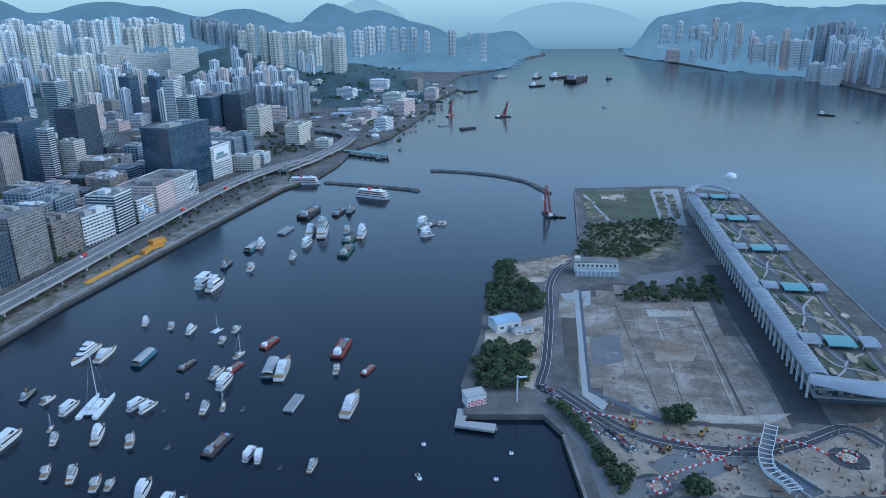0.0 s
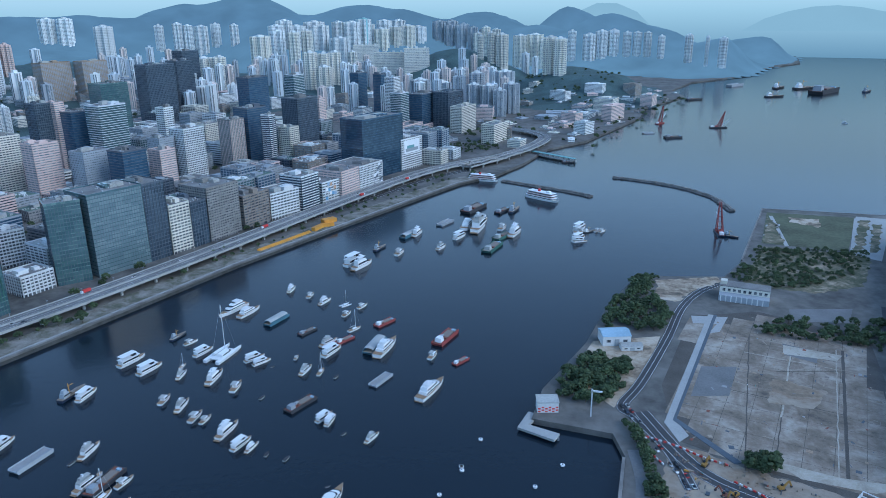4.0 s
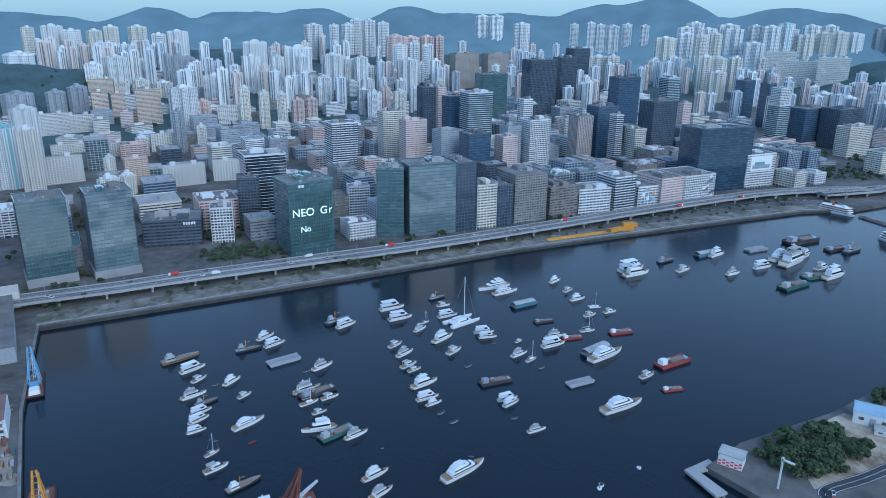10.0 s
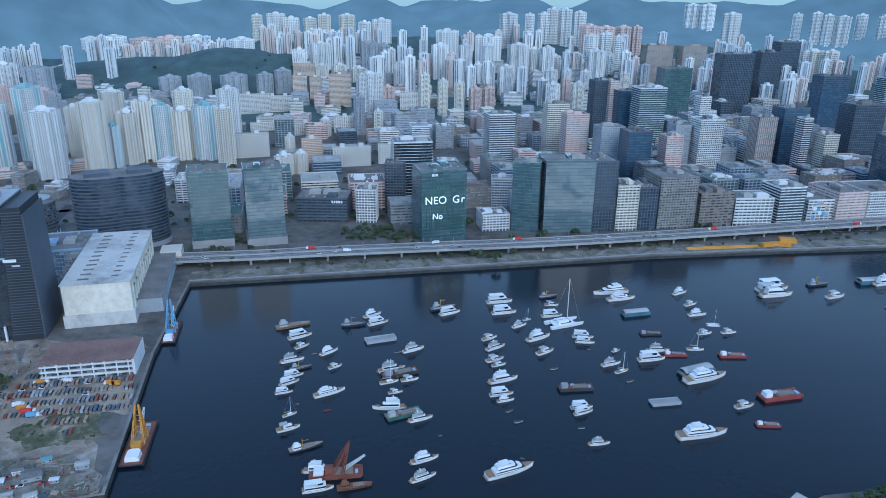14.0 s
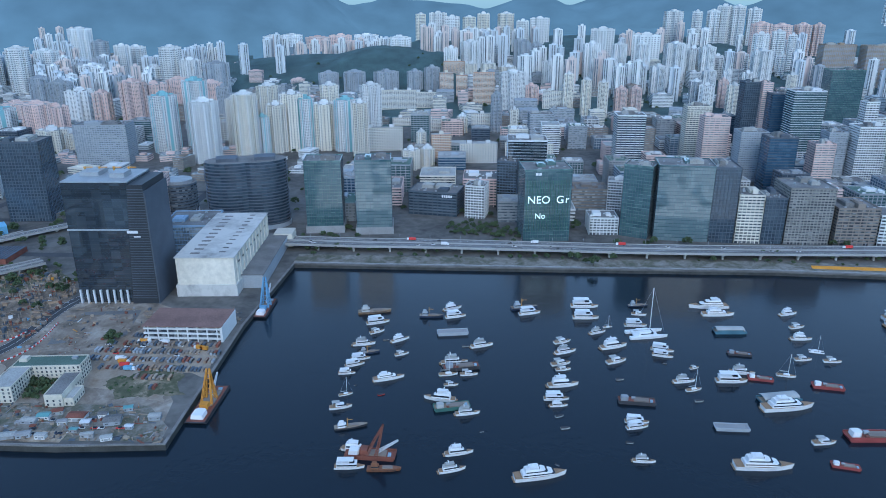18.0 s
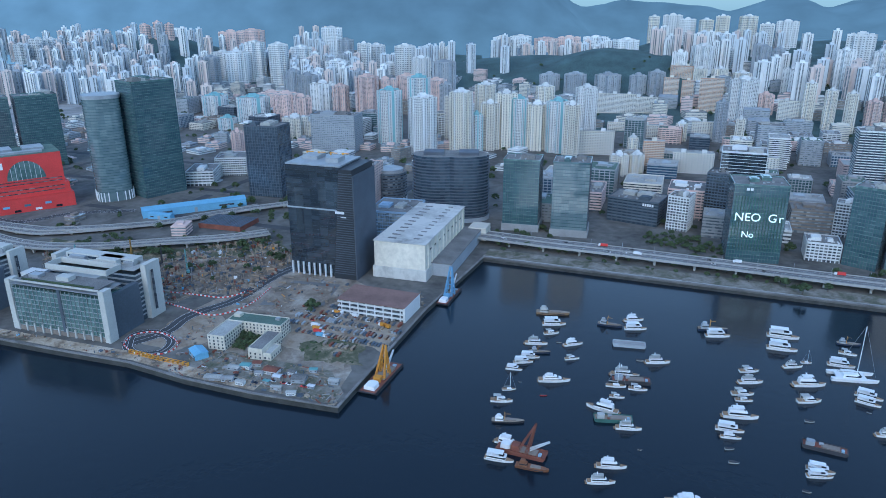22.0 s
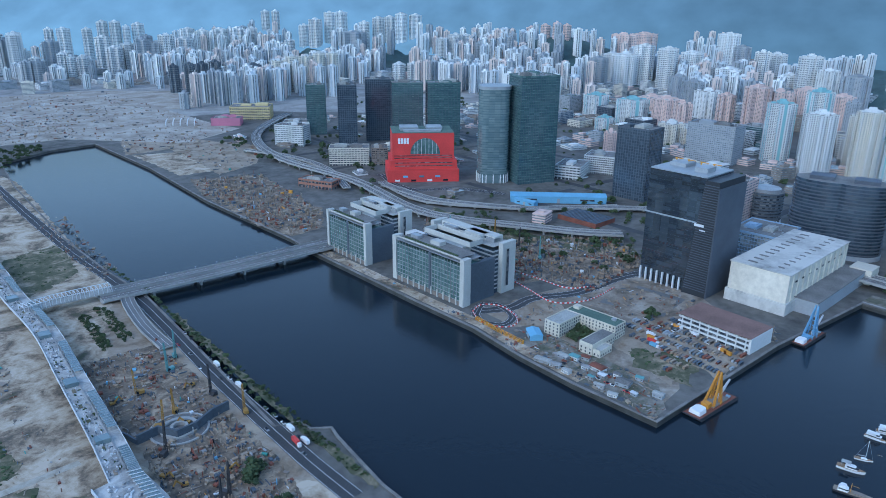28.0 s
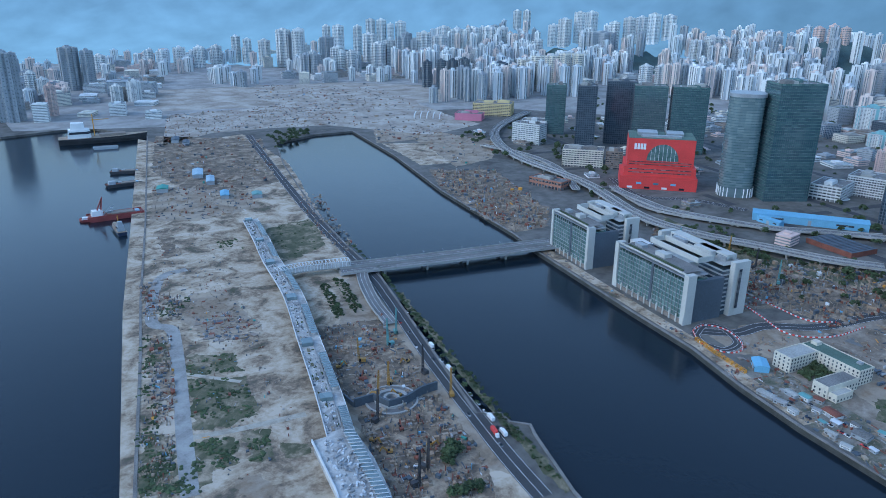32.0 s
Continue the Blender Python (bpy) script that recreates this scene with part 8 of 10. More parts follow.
def far_estate(az0, az1, r0, r1, n, hmin, hmax, seed, mats, crowd=0.12):
    """Distant apartment towers in clusters, beyond counting; az in degrees about the harbour's middle."""
    rnd = random.Random(seed)
    bm = bmesh.new()
    done = 0
    for _ in range(n * 14):
        az, r = radians(rnd.uniform(az0, az1)), math.sqrt(rnd.uniform(r0 * r0, r1 * r1))
        x, y = -50 + r * math.cos(az), -45 + r * math.sin(az)
        if noise.noise(Vector((x / 260, y / 260, seed * 1.7))) < crowd or any(inside((x, y), q) for q in KEEPOUT):
            continue
        if y > 1500 and strait(y)[0] - 40 < x < strait(y)[1] + 40 or terrain(x, y) > 95 or any((x - a) ** 2 + (y - b) ** 2 < (q + 20) ** 2 for a, b, q in OCC):
            continue
        w, h = rnd.uniform(20, 32), hmin + (hmax - hmin) * (0.5 + 0.5 * noise.noise(Vector((x / 150, y / 150, 4.0)))) * rnd.uniform(0.8, 1.2)
        rot = 73 + rnd.choice((0, 0, 45, 20))
        z = G + terrain(x, y) * 0.9 - 3
        mi = int((0.5 + 0.5 * noise.noise(Vector((x / 120, y / 120, 8.0)))) * len(mats) * 1.3 + rnd.random()) % len(mats)
        OCC.append((x, y, w * 0.55))
        add_box(bm, x, y, z - 8, w, w * 0.42, h + 8, rot, mi)
        add_box(bm, x, y, z - 8, w * 0.42, w, h + 7.5, rot, mi)
        add_box(bm, x, y, z + h, w * 0.36, w * 0.3, rnd.uniform(3, 7), rot, mi)
        c, d = math.cos(radians(rot)), math.sin(radians(rot))
        for k in range(4):
            for o in (-0.12, 0.12):
                px, py = ((o, -0.5), (0.5, o), (o, 0.5), (-0.5, o))[k]
                add_box(bm, x + w * (c * px - d * py), y + w * (d * px + c * py), z, w * 0.12 if k % 2 == 0 else 0.5, 0.5 if k % 2 == 0 else w * 0.12, h - 2, rot, len(mats))
        done += 1
        if done >= n:
            break
    # Window strips take the pale glass too, as painted haze.
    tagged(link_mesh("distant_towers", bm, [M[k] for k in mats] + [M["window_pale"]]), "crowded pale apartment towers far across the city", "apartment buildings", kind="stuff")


def street(u0, v0, u1, v1, width, seed):
    """A street on the city grid, broken off where buildings stand in its way."""
    n = int(math.hypot(u1 - u0, v1 - v0) / 20)
    run, runs = [], []
    for k in range(n + 1):
        cu, cv = u0 + (u1 - u0) * k / n, v0 + (v1 - v0) * k / n
        x, y = -812 - 0.957 * cu + 0.29 * cv, -48 + 0.29 * cu + 0.957 * cv
        if any((x - a) ** 2 + (y - b) ** 2 < (r * 0.8) ** 2 for a, b, r in OCC) or any(inside((x, y), q) for q in KEEPOUT):
            runs.append(run)
            run = []
        else:
            run.append((x, y))
    runs.append(run)
    for r in runs:
        if len(r) > 3:
            road(r[::2] if len(r) > 6 else r, width, "grey asphalt city street between the blocks", 0.1, "asphalt", False)


for k, (a, b, c, d) in enumerate(((20, -1250, 20, -60), (150, -1200, 150, -60), (300, -1200, 300, -60), (-110, -820, 330, -820), (-110, -960, 330, -960), (-110, -600, 330, -600), (-60, -470, 330, -470), (-60, -330, 330, -330), (0, -200, 330, -200), (-100, -1120, 330, -1120))):
    street(a, b, c, d, 13, k)
OCC.extend(((-882, 120, 50), (-910, 143, 45)))
fabric(80, 480, 52, 250, 1260, 58, 16, 48, 3)
fabric(480, 900, 60, 100, 1300, 60, 14, 55, 4, 0.8)
far_fabric(900, 1700, 62, -300, 1600, 70, 12, 45, 5, 0.75)
fabric(110, 700, 75, -40, 240, 62, 16, 42, 6, 0.7)
fabric(600, 900, 62, -1100, -90, 62, 12, 40, 7, 0.55)
far_fabric(900, 1500, 62, -1500, -60, 62, 12, 40, 8, 0.75)
far_fabric(-120, 330, 40, -1300, -90, 44, 4, 15, 18, 0.42)
far_fabric(330, 900, 48, -1250, -90, 50, 8, 24, 19, 0.6)
far_fabric(1500, 2500, 90, -2400, -300, 90, 14, 50, 9, 0.6)
far_fabric(-300, 1500, 90, -2600, -1750, 90, 10, 40, 10, 0.5)
far_fabric(-1300, -760, 75, -2750, -1560, 75, 10, 45, 12, 0.6)
far_fabric(-900, 1500, 95, -3300, -2650, 95, 14, 60, 13, 0.5)
far_fabric(-150, 900, 80, 1350, 2300, 80, 10, 40, 11, 0.4)
far_fabric(-480, 200, 40, 1420, 2600, 44, 3, 9, 20, 0.2)
far_fabric(-1300, -200, 60, 2500, 3400, 70, 6, 20, 22, 0.4)
PALE = ("wall_white", "wall_pearl", "wall_white", "wall_grey", "wall_pearl", "wall_white", "wall_blush", "wall_pearl")
far_estate(-172, -128, 1950, 2700, 190, 60, 125, 31, PALE)
far_estate(-168, -124, 2550, 3500, 230, 55, 130, 32, PALE, 0.05)
far_estate(-124, -95, 2450, 3500, 90, 25, 75, 37, PALE, 0.0)
far_estate(-128, -90, 1950, 2600, 45, 20, 70, 33, ("wall_pearl", "wall_grey", "wall_blush", "wall_grey"), 0.1)
far_estate(160, 188, 2300, 3100, 90, 60, 120, 34, PALE, 0.1)
far_estate(100, 160, 1900, 3000, 170, 60, 115, 35, PALE, 0.1)
far_estate(49, 68, 2450, 3500, 110, 70, 150, 36, PALE, -0.1)

# signs on the waterfront fronts
def front_sign(label, rows, material, name, what):
    """Flat panels standing just off a building's harbour face: along, up, width, height."""
    x, y, z, rot = office_front(label)
    r = empty(name, x, y, z, rot, what, "sign")
    for i, (u, v, w2, h2) in enumerate(rows):
        part("panel", bx((u, -0.55 - 0.02 * i, v, w2, 0.3, h2)), M[material if isinstance(material, str) else material[i % len(material)]], r)


front_sign("dark low block with shop signs", [(14 + i * 3.0, 26, 2.2, 3.4) for i in range(5)], "gelcoat", "roof_sign", "white block-letter sign on a dark facade")
front_sign("white block with a painted mural wall", [(8 + (i * 7) % 20, 6 + (i * 11) % 30, 2 + i % 3 * 2.2, 1.6 + (i * 5) % 4) for i in range(26)], ("wall_dark", "wall_dark", "wall_grey", "gelcoat"), "mural", "black and white painted mural of irregular shapes")
front_sign("white and blue painted industrial block", [(-10 + (i * 9) % 22, 5 + (i * 7) % 22, 5, 5) for i in range(9)], ("wall_blue", "gelcoat", "wall_orange", "stripe_blue"), "mural", "blue and white painted mural on a factory wall")
front_sign("pale low office beside the dark glass tower", [(0, 30, 46, 24), (0, 33, 38, 6), (-4, 39, 22, 5)], ("gelcoat", "wall_grey", "copper_green"), "billboard", "large white billboard with a grey landscape band")
front_sign("green glass tower with an LED screen facade", [(-14, 82, 3, 3), (-10, 82, 3, 3)], "gelcoat", "logo_sign", "small white square sign on a glass tower")

# ---- cruise terminal on the old runway's edge ----
TO, TD, TP = Vector((-38, 176)), Vector((0.27, 0.963)), Vector((0.963, -0.27))


def tl(x, y):
    p = TO + TP * x + TD * y
    return (p.x, p.y)


def tbox(bm, x0, x1, y0, y1, z0, z1):
    add_prism(bm, [tl(x0, y0), tl(x1, y0), tl(x1, y1), tl(x0, y1)], G + z0, G + z1)


M["terrace"] = mat("terrace", (0.10, 0.105, 0.10), 0.9, 0.3, 5)
M["roof_white"] = mat("roof_white", (0.27, 0.30, 0.33), 0.5, 0.2, 3, metal=0.2)
term = tagged(new("cruise_terminal"), "long cruise terminal with a planted roof and a white curved canopy", "terminal")
for z0, z1, ins, m in ((-3, 5, 4, "wall_dark"), (5, 6, 0, "deck"), (6, 11.5, 3, "window"), (11.5, 12.5, 0, "deck"), (12.5, 18, 2, "window"), (18, 19.4, 0, "terrace")):
    bm = bmesh.new()
    tbox(bm, ins, 64 - ins * 0.5, -6 + ins, 516, z0, z1)
    part("floor_slab" if m in ("deck", "terrace") else "storey", bm, M[m], term)
for k in range(44):
    bm = bmesh.new()
    tbox(bm, -2.5, -1.0, 2 + k * 12, 3.6 + k * 12, 0, 23)
    part("column", bm, M["steel_white"], term)


def ribbon(name, cl, half, z, rise, material):
    """A curved canopy: a shallow arched section swept along a line."""
    bm = bmesh.new()
    n = 6
    rows = []
    for i, p in enumerate(cl):
        a, b = Vector(cl[max(0, i - 1)]), Vector(cl[min(len(cl) - 1, i + 1)])
        d = (b - a).normalized()
        s = Vector((-d.y, d.x))
        hw = half(i / (len(cl) - 1)) if callable(half) else half
        row = []
        for k in range(n + 1):
            t = -1 + 2 * k / n
            q = Vector(p) + s * hw * t
            row.append((q.x, q.y, G + z + rise * (1 - t * t)))
        for k in range(n, -1, -1):
            row.append((row[k][0], row[k][1], row[k][2] - 0.7))
        rows.append([bm.verts.new(c) for c in row])
    m = len(rows[0])
    for r, s in zip(rows, rows[1:]):
        for k in range(m):
            bm.faces.new((r[k], s[k], s[(k + 1) % m], r[(k + 1) % m]))
    for r in (rows[0], rows[-1]):
        bm.faces.new(r)
    bmesh.ops.recalc_face_normals(bm, faces=bm.faces)
    return part(name, bm, material, term)


ribbon("canopy", [tl(1, y) for y in range(-4, 521, 15)], 7.5, 23, 2.2, M["roof_white"])
ribbon("canopy_loop", [tl(29 - 28 * math.cos(a * math.pi / 20), 520 + 46 * math.sin(a * math.pi / 20)) for a in range(0, 20)], lambda t: 7.5 - 5 * t, 23, 2.0, M["roof_white"])
ribbon("canopy_turn", [tl(x, -10 - 9 * math.sin(x / 64 * 2.4)) for x in range(-6, 70, 5)], lambda t: 9 + 5 * t, 22, 2.4, M["roof_white"])
for k in range(88):
    bm = bmesh.new()
    y = k * 5.9
    tbox(bm, -6.6, 8.6, y, y + 0.35, 25.2, 25.45)
    part("canopy_seam", bm, M["metal_grey"], term)
for i, y in enumerate((505, 400, 285, 170, 55)):
    for nm, x0, x1, dz, m in (("roof_canopy", 6, 20, 24, "roof_white"), ("teal_roof", 25, 46, 23, "copper_green"), ("louvre_roof", 50, 63, 23.5, "roof_white")):
        L = 20
        ribbon(nm, [tl(x0 + (x1 - x0) * k / 4, y) for k in range(5)], L / 2, dz, 0.8 if m == "copper_green" else 2.0, M[m])
        for sx in (x0 + 1, x1 - 1):
            bm = bmesh.new()
            tbox(bm, sx - 0.3, sx + 0.3, y - 7, y - 6.4, 19, dz)
            tbox(bm, sx - 0.3, sx + 0.3, y + 6.4, y + 7, 19, dz)
            part("canopy_leg", bm, M["steel_white"], term)
rnd = random.Random(77)
for i, (y0, y1) in enumerate(((418, 492), (302, 386), (188, 272), (72, 156), (-6, 42))):
    for x0, x1, m in ((9, 22, "lawn"), (32, 50, "grass"), (57, 63, "grass")):
        ym = (y0 + y1) / 2
        bed = [(x0, y0), (x1, y0 + 4), (x1 + rnd.uniform(-2, 2), ym), (x1, y1 - 3), (x0 + 2, y1), (x0 + rnd.uniform(-1, 3), ym)]
        bm = bmesh.new()
        add_prism(bm, ragged([tl(*p) for p in bed], 2.0, 0.9), G + 19.4, G + 19.8)
        part("roof_lawn", bm, M[m], term)
        # hedges, timber decks and pools set in the lawn
        for k in range(3 if x1 - x0 > 8 else 2):
            bm = bmesh.new()
            px, py = rnd.uniform(x0 + 3, x1 - 3), y0 + (y1 - y0) * (k + 0.5) / 3 + rnd.uniform(-5, 5)
            sx, sy = rnd.uniform(1.5, 3.5), rnd.uniform(4, 10)
            add_prism(bm, ragged([tl(px + sx * math.cos(t * 0.628), py + sy * math.sin(t * 0.628)) for t in range(10)], 1.5, 0.6), G + 19.7, G + rnd.choice((20.0, 20.9, 21.2)))
            part("roof_bed", bm, M[("leaf", "dirt", "leaf", "apron", "sand")[(i + k) % 5]], term)
    for s in (-1, 1):
        bm = bmesh.new()
        line = curve_through([tl(12, y0 + 2), tl(20 + 4 * s, (y0 * 2 + y1) / 3), tl(38 - 6 * s, (y0 + y1 * 2) / 3), tl(48, y1 - 2)] if s > 0 else [tl(48, y0), tl(40, (y0 * 2 + y1) / 3), tl(22, (y0 + y1) / 2), tl(14, y1)])
        strip(bm, line, -0.9, 0.9, G + 19.5, G + 20.0)
        part("roof_path", bm, M["deck"], term)
    bm = bmesh.new()
    strip(bm, curve_through([tl(54, y0 - 10), tl(52, (y0 + y1) / 2), tl(54, y1 + 10)]), -1.4, 1.4, G + 19.4, G + 19.75)
    part("roof_path", bm, M["asphalt_pale"], term)
for k in range(5):
    bm = bmesh.new()
    strip(bm, curve_through([tl(30, 20 + k * 105), tl(24, 55 + k * 105), tl(34, 90 + k * 105), tl(28, 124 + k * 105)]), -2, 2, G + 19.4, G + 19.7)
    part("roof_walk", bm, M["asphalt_pale"], term)
bm = bmesh.new()
tbox(bm, 54, 57, 530, 533, 0, 40)
part("radar_mast", bm, M["steel_white"], term)
bm = bmesh.new()
bmesh.ops.create_uvsphere(bm, u_segments=20, v_segments=12, radius=7.5)
dome = part("radar_dome", bm, M["gelcoat"], term)
dome.matrix_basis = Matrix.Translation((*tl(55.5, 531.5), G + 45)) @ Matrix.Diagonal((1, 1, 0.75, 1))
bm = bmesh.new()
strip(bm, [tl(66, -10), tl(66, 540)], -14, 0, G - 0.2, G + 3)
tagged(link_mesh("berth_apron", bm, M["deck"]), "pale concrete berth along the terminal", "pavement", kind="structure")

# ---- other buildings at the runway end ----
shed(-234.2, 329.4, 24, 18, 9, 15, "pale_blue_sheet", "wall_white", "white hall with a pale blue flat-pitched roof")
shed(-220.2, 317.8, 18, 8, 4, 15, "roof_pale", "wall_white", "low grey-roofed yard shed")
w = empty("pump_house", -107.9, 450.8, G, -12, "pale concrete pumping station with an arcaded wall", "building")
part("body", bx((0, 6, -1, 46, 16, 13)), M["wall_cream"], w)
part("lower_block", bx((0, -7, -1, 46, 10, 7)), M["wall_grey"], w)
part("roof", bx((0, 6, 12, 47, 17, 0.6)), M["roof"], w)
for k in range(9):
    part("opening", bx((-19 + k * 4.8, -2.1, 7.2, 2.6, 0.4, 2.8)), M["window"], w)
    part("pier", bx((-21 + k * 4.8, -12.2, 0, 1.0, 0.5, 6)), M["wall_white"], w)
part("stair_tower", bx((-20, 6, 12, 6, 8, 4)), M["wall_cream"], w)
w = empty("pier_building", -282.4, 207.2, G, 12, "small white pier building with red and white checks", "building")
part("body", bx((0, 0, -1, 15, 11, 9)), M["wall_white"], w)
part("roof", bx((0, 0, 8, 16, 12, 0.5)), M["roof_pale"], w)
for i in range(6):
    for j in range(2):
        part("check", bx((-6.2 + i * 2.5, -5.62, 0.5 + 2.2 * j + (i % 2) * 1.1, 1.8, 0.14, 1.1)), M["red_paint"], w)
pier_line = [(-294, 203), (-300, 182)]
w = tagged(new("landing_pier"), "L-shaped concrete landing pier on piles", "pier")
bm = bmesh.new()
strip(bm, [(-291, 201), (-297, 183), (-273, 174)], -4.5, 4.5, 1.6, 3.4)
part("deck", bm, M["deck"], w)
for k in range(8):
    f = k / 7
    a, b = [(-297, 186), (-272, 178)]
    part("pile", bx((a[0] + (b[0] - a[0]) * f, a[1] + (b[1] - a[1]) * f - 3, -3, 1.2, 1.2, 5)), M["concrete"], w)
w = empty("light_mast", -251.2, 202.7, G, 0, "white lattice signal mast with a short arm", "mast")
part("pole", bx((0, 0, 0, 1.0, 1.0, 22)), M["steel_white"], w)
part("arm", bx((3, 0, 20, 8, 1.0, 1.0)), M["steel_white"], w)

# covered footbridge near the roundabout
foot = tagged(new("footbridge"), "curved white latticed footbridge over the road works", "footbridge")
fpts = curve_through([(-93, 136), (-104, 121), (-114, 107), (-119, 93), (-116, 81), (-115, 72)])
bm = bmesh.new()
strip(bm, fpts, -4, 4, G + 5, G + 6)
part("deck", bm, M["asphalt_pale"], foot)
for s in (-4.2, 3.8):
    bm = bmesh.new()
    strip(bm, fpts, s, s + 0.4, G + 6, G + 8.4)
    part("side_rail", bm, M["steel_white"], foot)
for i in range(0, len(fpts), 2):
    bm = bmesh.new()
    d = Vector(fpts[min(i + 1, len(fpts) - 1)]) - Vector(fpts[max(0, i - 1)])
    add_box(bm, fpts[i][0], fpts[i][1], G + 8.4, 0.5, 8.6, 0.4, math.degrees(math.atan2(d.y, d.x)), bottom=True)
    part("rib", bm, M["steel_white"], foot)
    if i % 6 == 0:
        bm = bmesh.new()
        add_box(bm, fpts[i][0], fpts[i][1], G, 1.4, 1.4, 5)
        part("column", bm, M["deck"], foot)

# ---- elevated garden deck on the runway ----
M["garden_paving"] = soil("garden_paving", ((0.46, (0.20, 0.195, 0.185)), (0.62, (0.36, 0.355, 0.345)), (0.78, (0.55, 0.545, 0.53))), 14, 0.25)
walkd = tagged(new("elevated_garden"), "elevated white garden walkway under construction, with glass roofs", "walkway")
wpts = curve_through([(-388, -880), (-367, -800), (-346, -727), (-322, -628), (-290, -534), (-260, -446), (-240, -392)], 8)
bm = bmesh.new()
strip(bm, wpts, -9, 9, G + 6, G + 8)
part("deck", bm, M["garden_paving"], walkd)
for o, z in ((-9.5, 1.6), (9.0, 1.2)):
    bm = bmesh.new()
    strip(bm, wpts, o, o + 0.35, G + 6.5, G + 8 + z * 0.7)
    part("parapet", bm, M["steel_white"], walkd, "white parapet")
bm = bmesh.new()
strip(bm, wpts, 1.4, 2.2, G + 8, G + 8.6)
part("planter_edge", bm, M["concrete"], walkd)
rnd = random.Random(21)
for i in range(1, len(wpts) - 1):
    a, b = Vector(wpts[i]), Vector(wpts[i + 1])
    d = (b - a).normalized()
    rot = math.degrees(math.atan2(d.y, d.x))
    s = Vector((-d.y, d.x))
    run = (b - a).length
    if i % 8 not in (0, 1, 2):
        q = (a + b) / 2 + s * 5.4
        bm = bmesh.new()
        add_box(bm, q.x, q.y, G + 11.2, run * 0.99, 5.6, 0.25, rot, bottom=True)
        part("glass_roof", bm, M["glass_pale"], walkd, "pale green glass canopy")
        for k in range(3):
            q = a.lerp(b, k / 3) + s * 5.4
            part("canopy_rib", bx((q.x, q.y, G + 11.45, 0.3, 6.2, 0.3, rot)), M["metal_grey"], walkd)
        for o in (2.8, 8.0):
            q = a + s * o
            part("roof_post", bx((q.x, q.y, G + 8, 0.3, 0.3, 3.2, rot)), M["steel_white"], walkd)
    elif i % 8 == 1:
        q = a - s * 3
        part("glass_house", bx((q.x, q.y, G + 8, run * 0.8, 9, 3.2, rot)), M["glass_pale"], walkd)
    if i % 2 == 0:
        q = a - s * rnd.uniform(3, 6)
        part("planter", bx((q.x, q.y, G + 8, rnd.uniform(3, 6), rnd.uniform(1.2, 2.4), 0.6, rot)), M[rnd.choice(("grass", "concrete", "dirt"))], walkd)
    if i % 3 == 0:
        part("pier", bx((a.x, a.y, G - 1, 2, 12, 7, rot)), M["concrete"], walkd)
bm = bmesh.new()
for i in range(520):
    f = rnd.uniform(1, len(wpts) - 2)
    a, b = Vector(wpts[int(f)]), Vector(wpts[int(f) + 1])
    d = (b - a).normalized()
    q = a.lerp(b, f % 1) + Vector((-d.y, d.x)) * rnd.uniform(-8.5, 1)
    add_box(bm, q.x, q.y, G + 8, rnd.uniform(0.4, 2.2), rnd.uniform(0.3, 0.9), rnd.uniform(0.3, 1.3), math.degrees(math.atan2(d.y, d.x)) + rnd.choice((0, 90, 20)), rnd.choice((0, 0, 1, 2, 2, 3)))
part("deck_gear", bm, [M["steel_white"], M["wall_dark"], M["concrete"], M["leaf"]], walkd)["kind"] = "stuff"
end_pts = [(-222, -397), (-250, -394), (-244, -359), (-234, -326), (-224, -300), (-198, -310), (-210, -345)]
bm = bmesh.new()
add_prism(bm, end_pts, G - 1, G + 9)
part("end_block", bm, M["garden_paving"], walkd)
bm = bmesh.new()
strip(bm, [(-221, -397), (-209, -345), (-198, -311)], -0.4, 0.4, G + 8, G + 10.5)
part("parapet", bm, M["steel_white"], walkd)
for k in range(24):
    a, b = [(-248, -390), (-226, -305)]
    f = k / 23
    px, py = a[0] + (b[0] - a[0]) * f, a[1] + (b[1] - a[1]) * f
    part("roof_rib", bx((px + 3.5, py - 1, G + 11.4, 0.4, 8.5, 0.4, 75 - 90 + 75)), M["steel_white"], walkd)
    if k % 2:
        part("roof_glass", bx((px + 3.0, py - 1, G + 11, 6.6, 7, 0.25, 75)), M["glass_pale"], walkd)
        part("roof_post", bx((px + 5.5, py - 1.6, G + 9, 0.3, 0.3, 2.2)), M["steel_white"], walkd)
rnd = random.Random(5)
bm = bmesh.new()
for k in range(170):
    a, b = [(-230, -388), (-212, -312)]
    f = rnd.random()
    add_box(bm, a[0] + (b[0] - a[0]) * f + rnd.uniform(-9, 7), a[1] + (b[1] - a[1]) * f + rnd.uniform(-4, 4), G + 9, rnd.uniform(0.6, 3.2), rnd.uniform(0.4, 1.6), rnd.uniform(0.3, 1.5), rnd.uniform(0, 90), rnd.choice((0, 1, 2)))
part("deck_gear", bm, [M["steel_white"], M["concrete"], M["metal_grey"]], walkd)["kind"] = "stuff"
branch = tagged(new("lattice_bridge"), "white latticed covered bridge joining the garden deck to the road", "footbridge")
bp = [(-332, -684), (-358, -682), (-381, -675), (-408, -666)]
bm = bmesh.new()
strip(bm, bp, -6, 6, G + 6, G + 7.4)
part("deck", bm, M["roof_pale"], branch)
for o in (-6, 6):
    bm = bmesh.new()
    strip(bm, bp, o - 0.3, o + 0.3, G + 12.6, G + 13.2)
    part("top_chord", bm, M["steel_white"], branch)
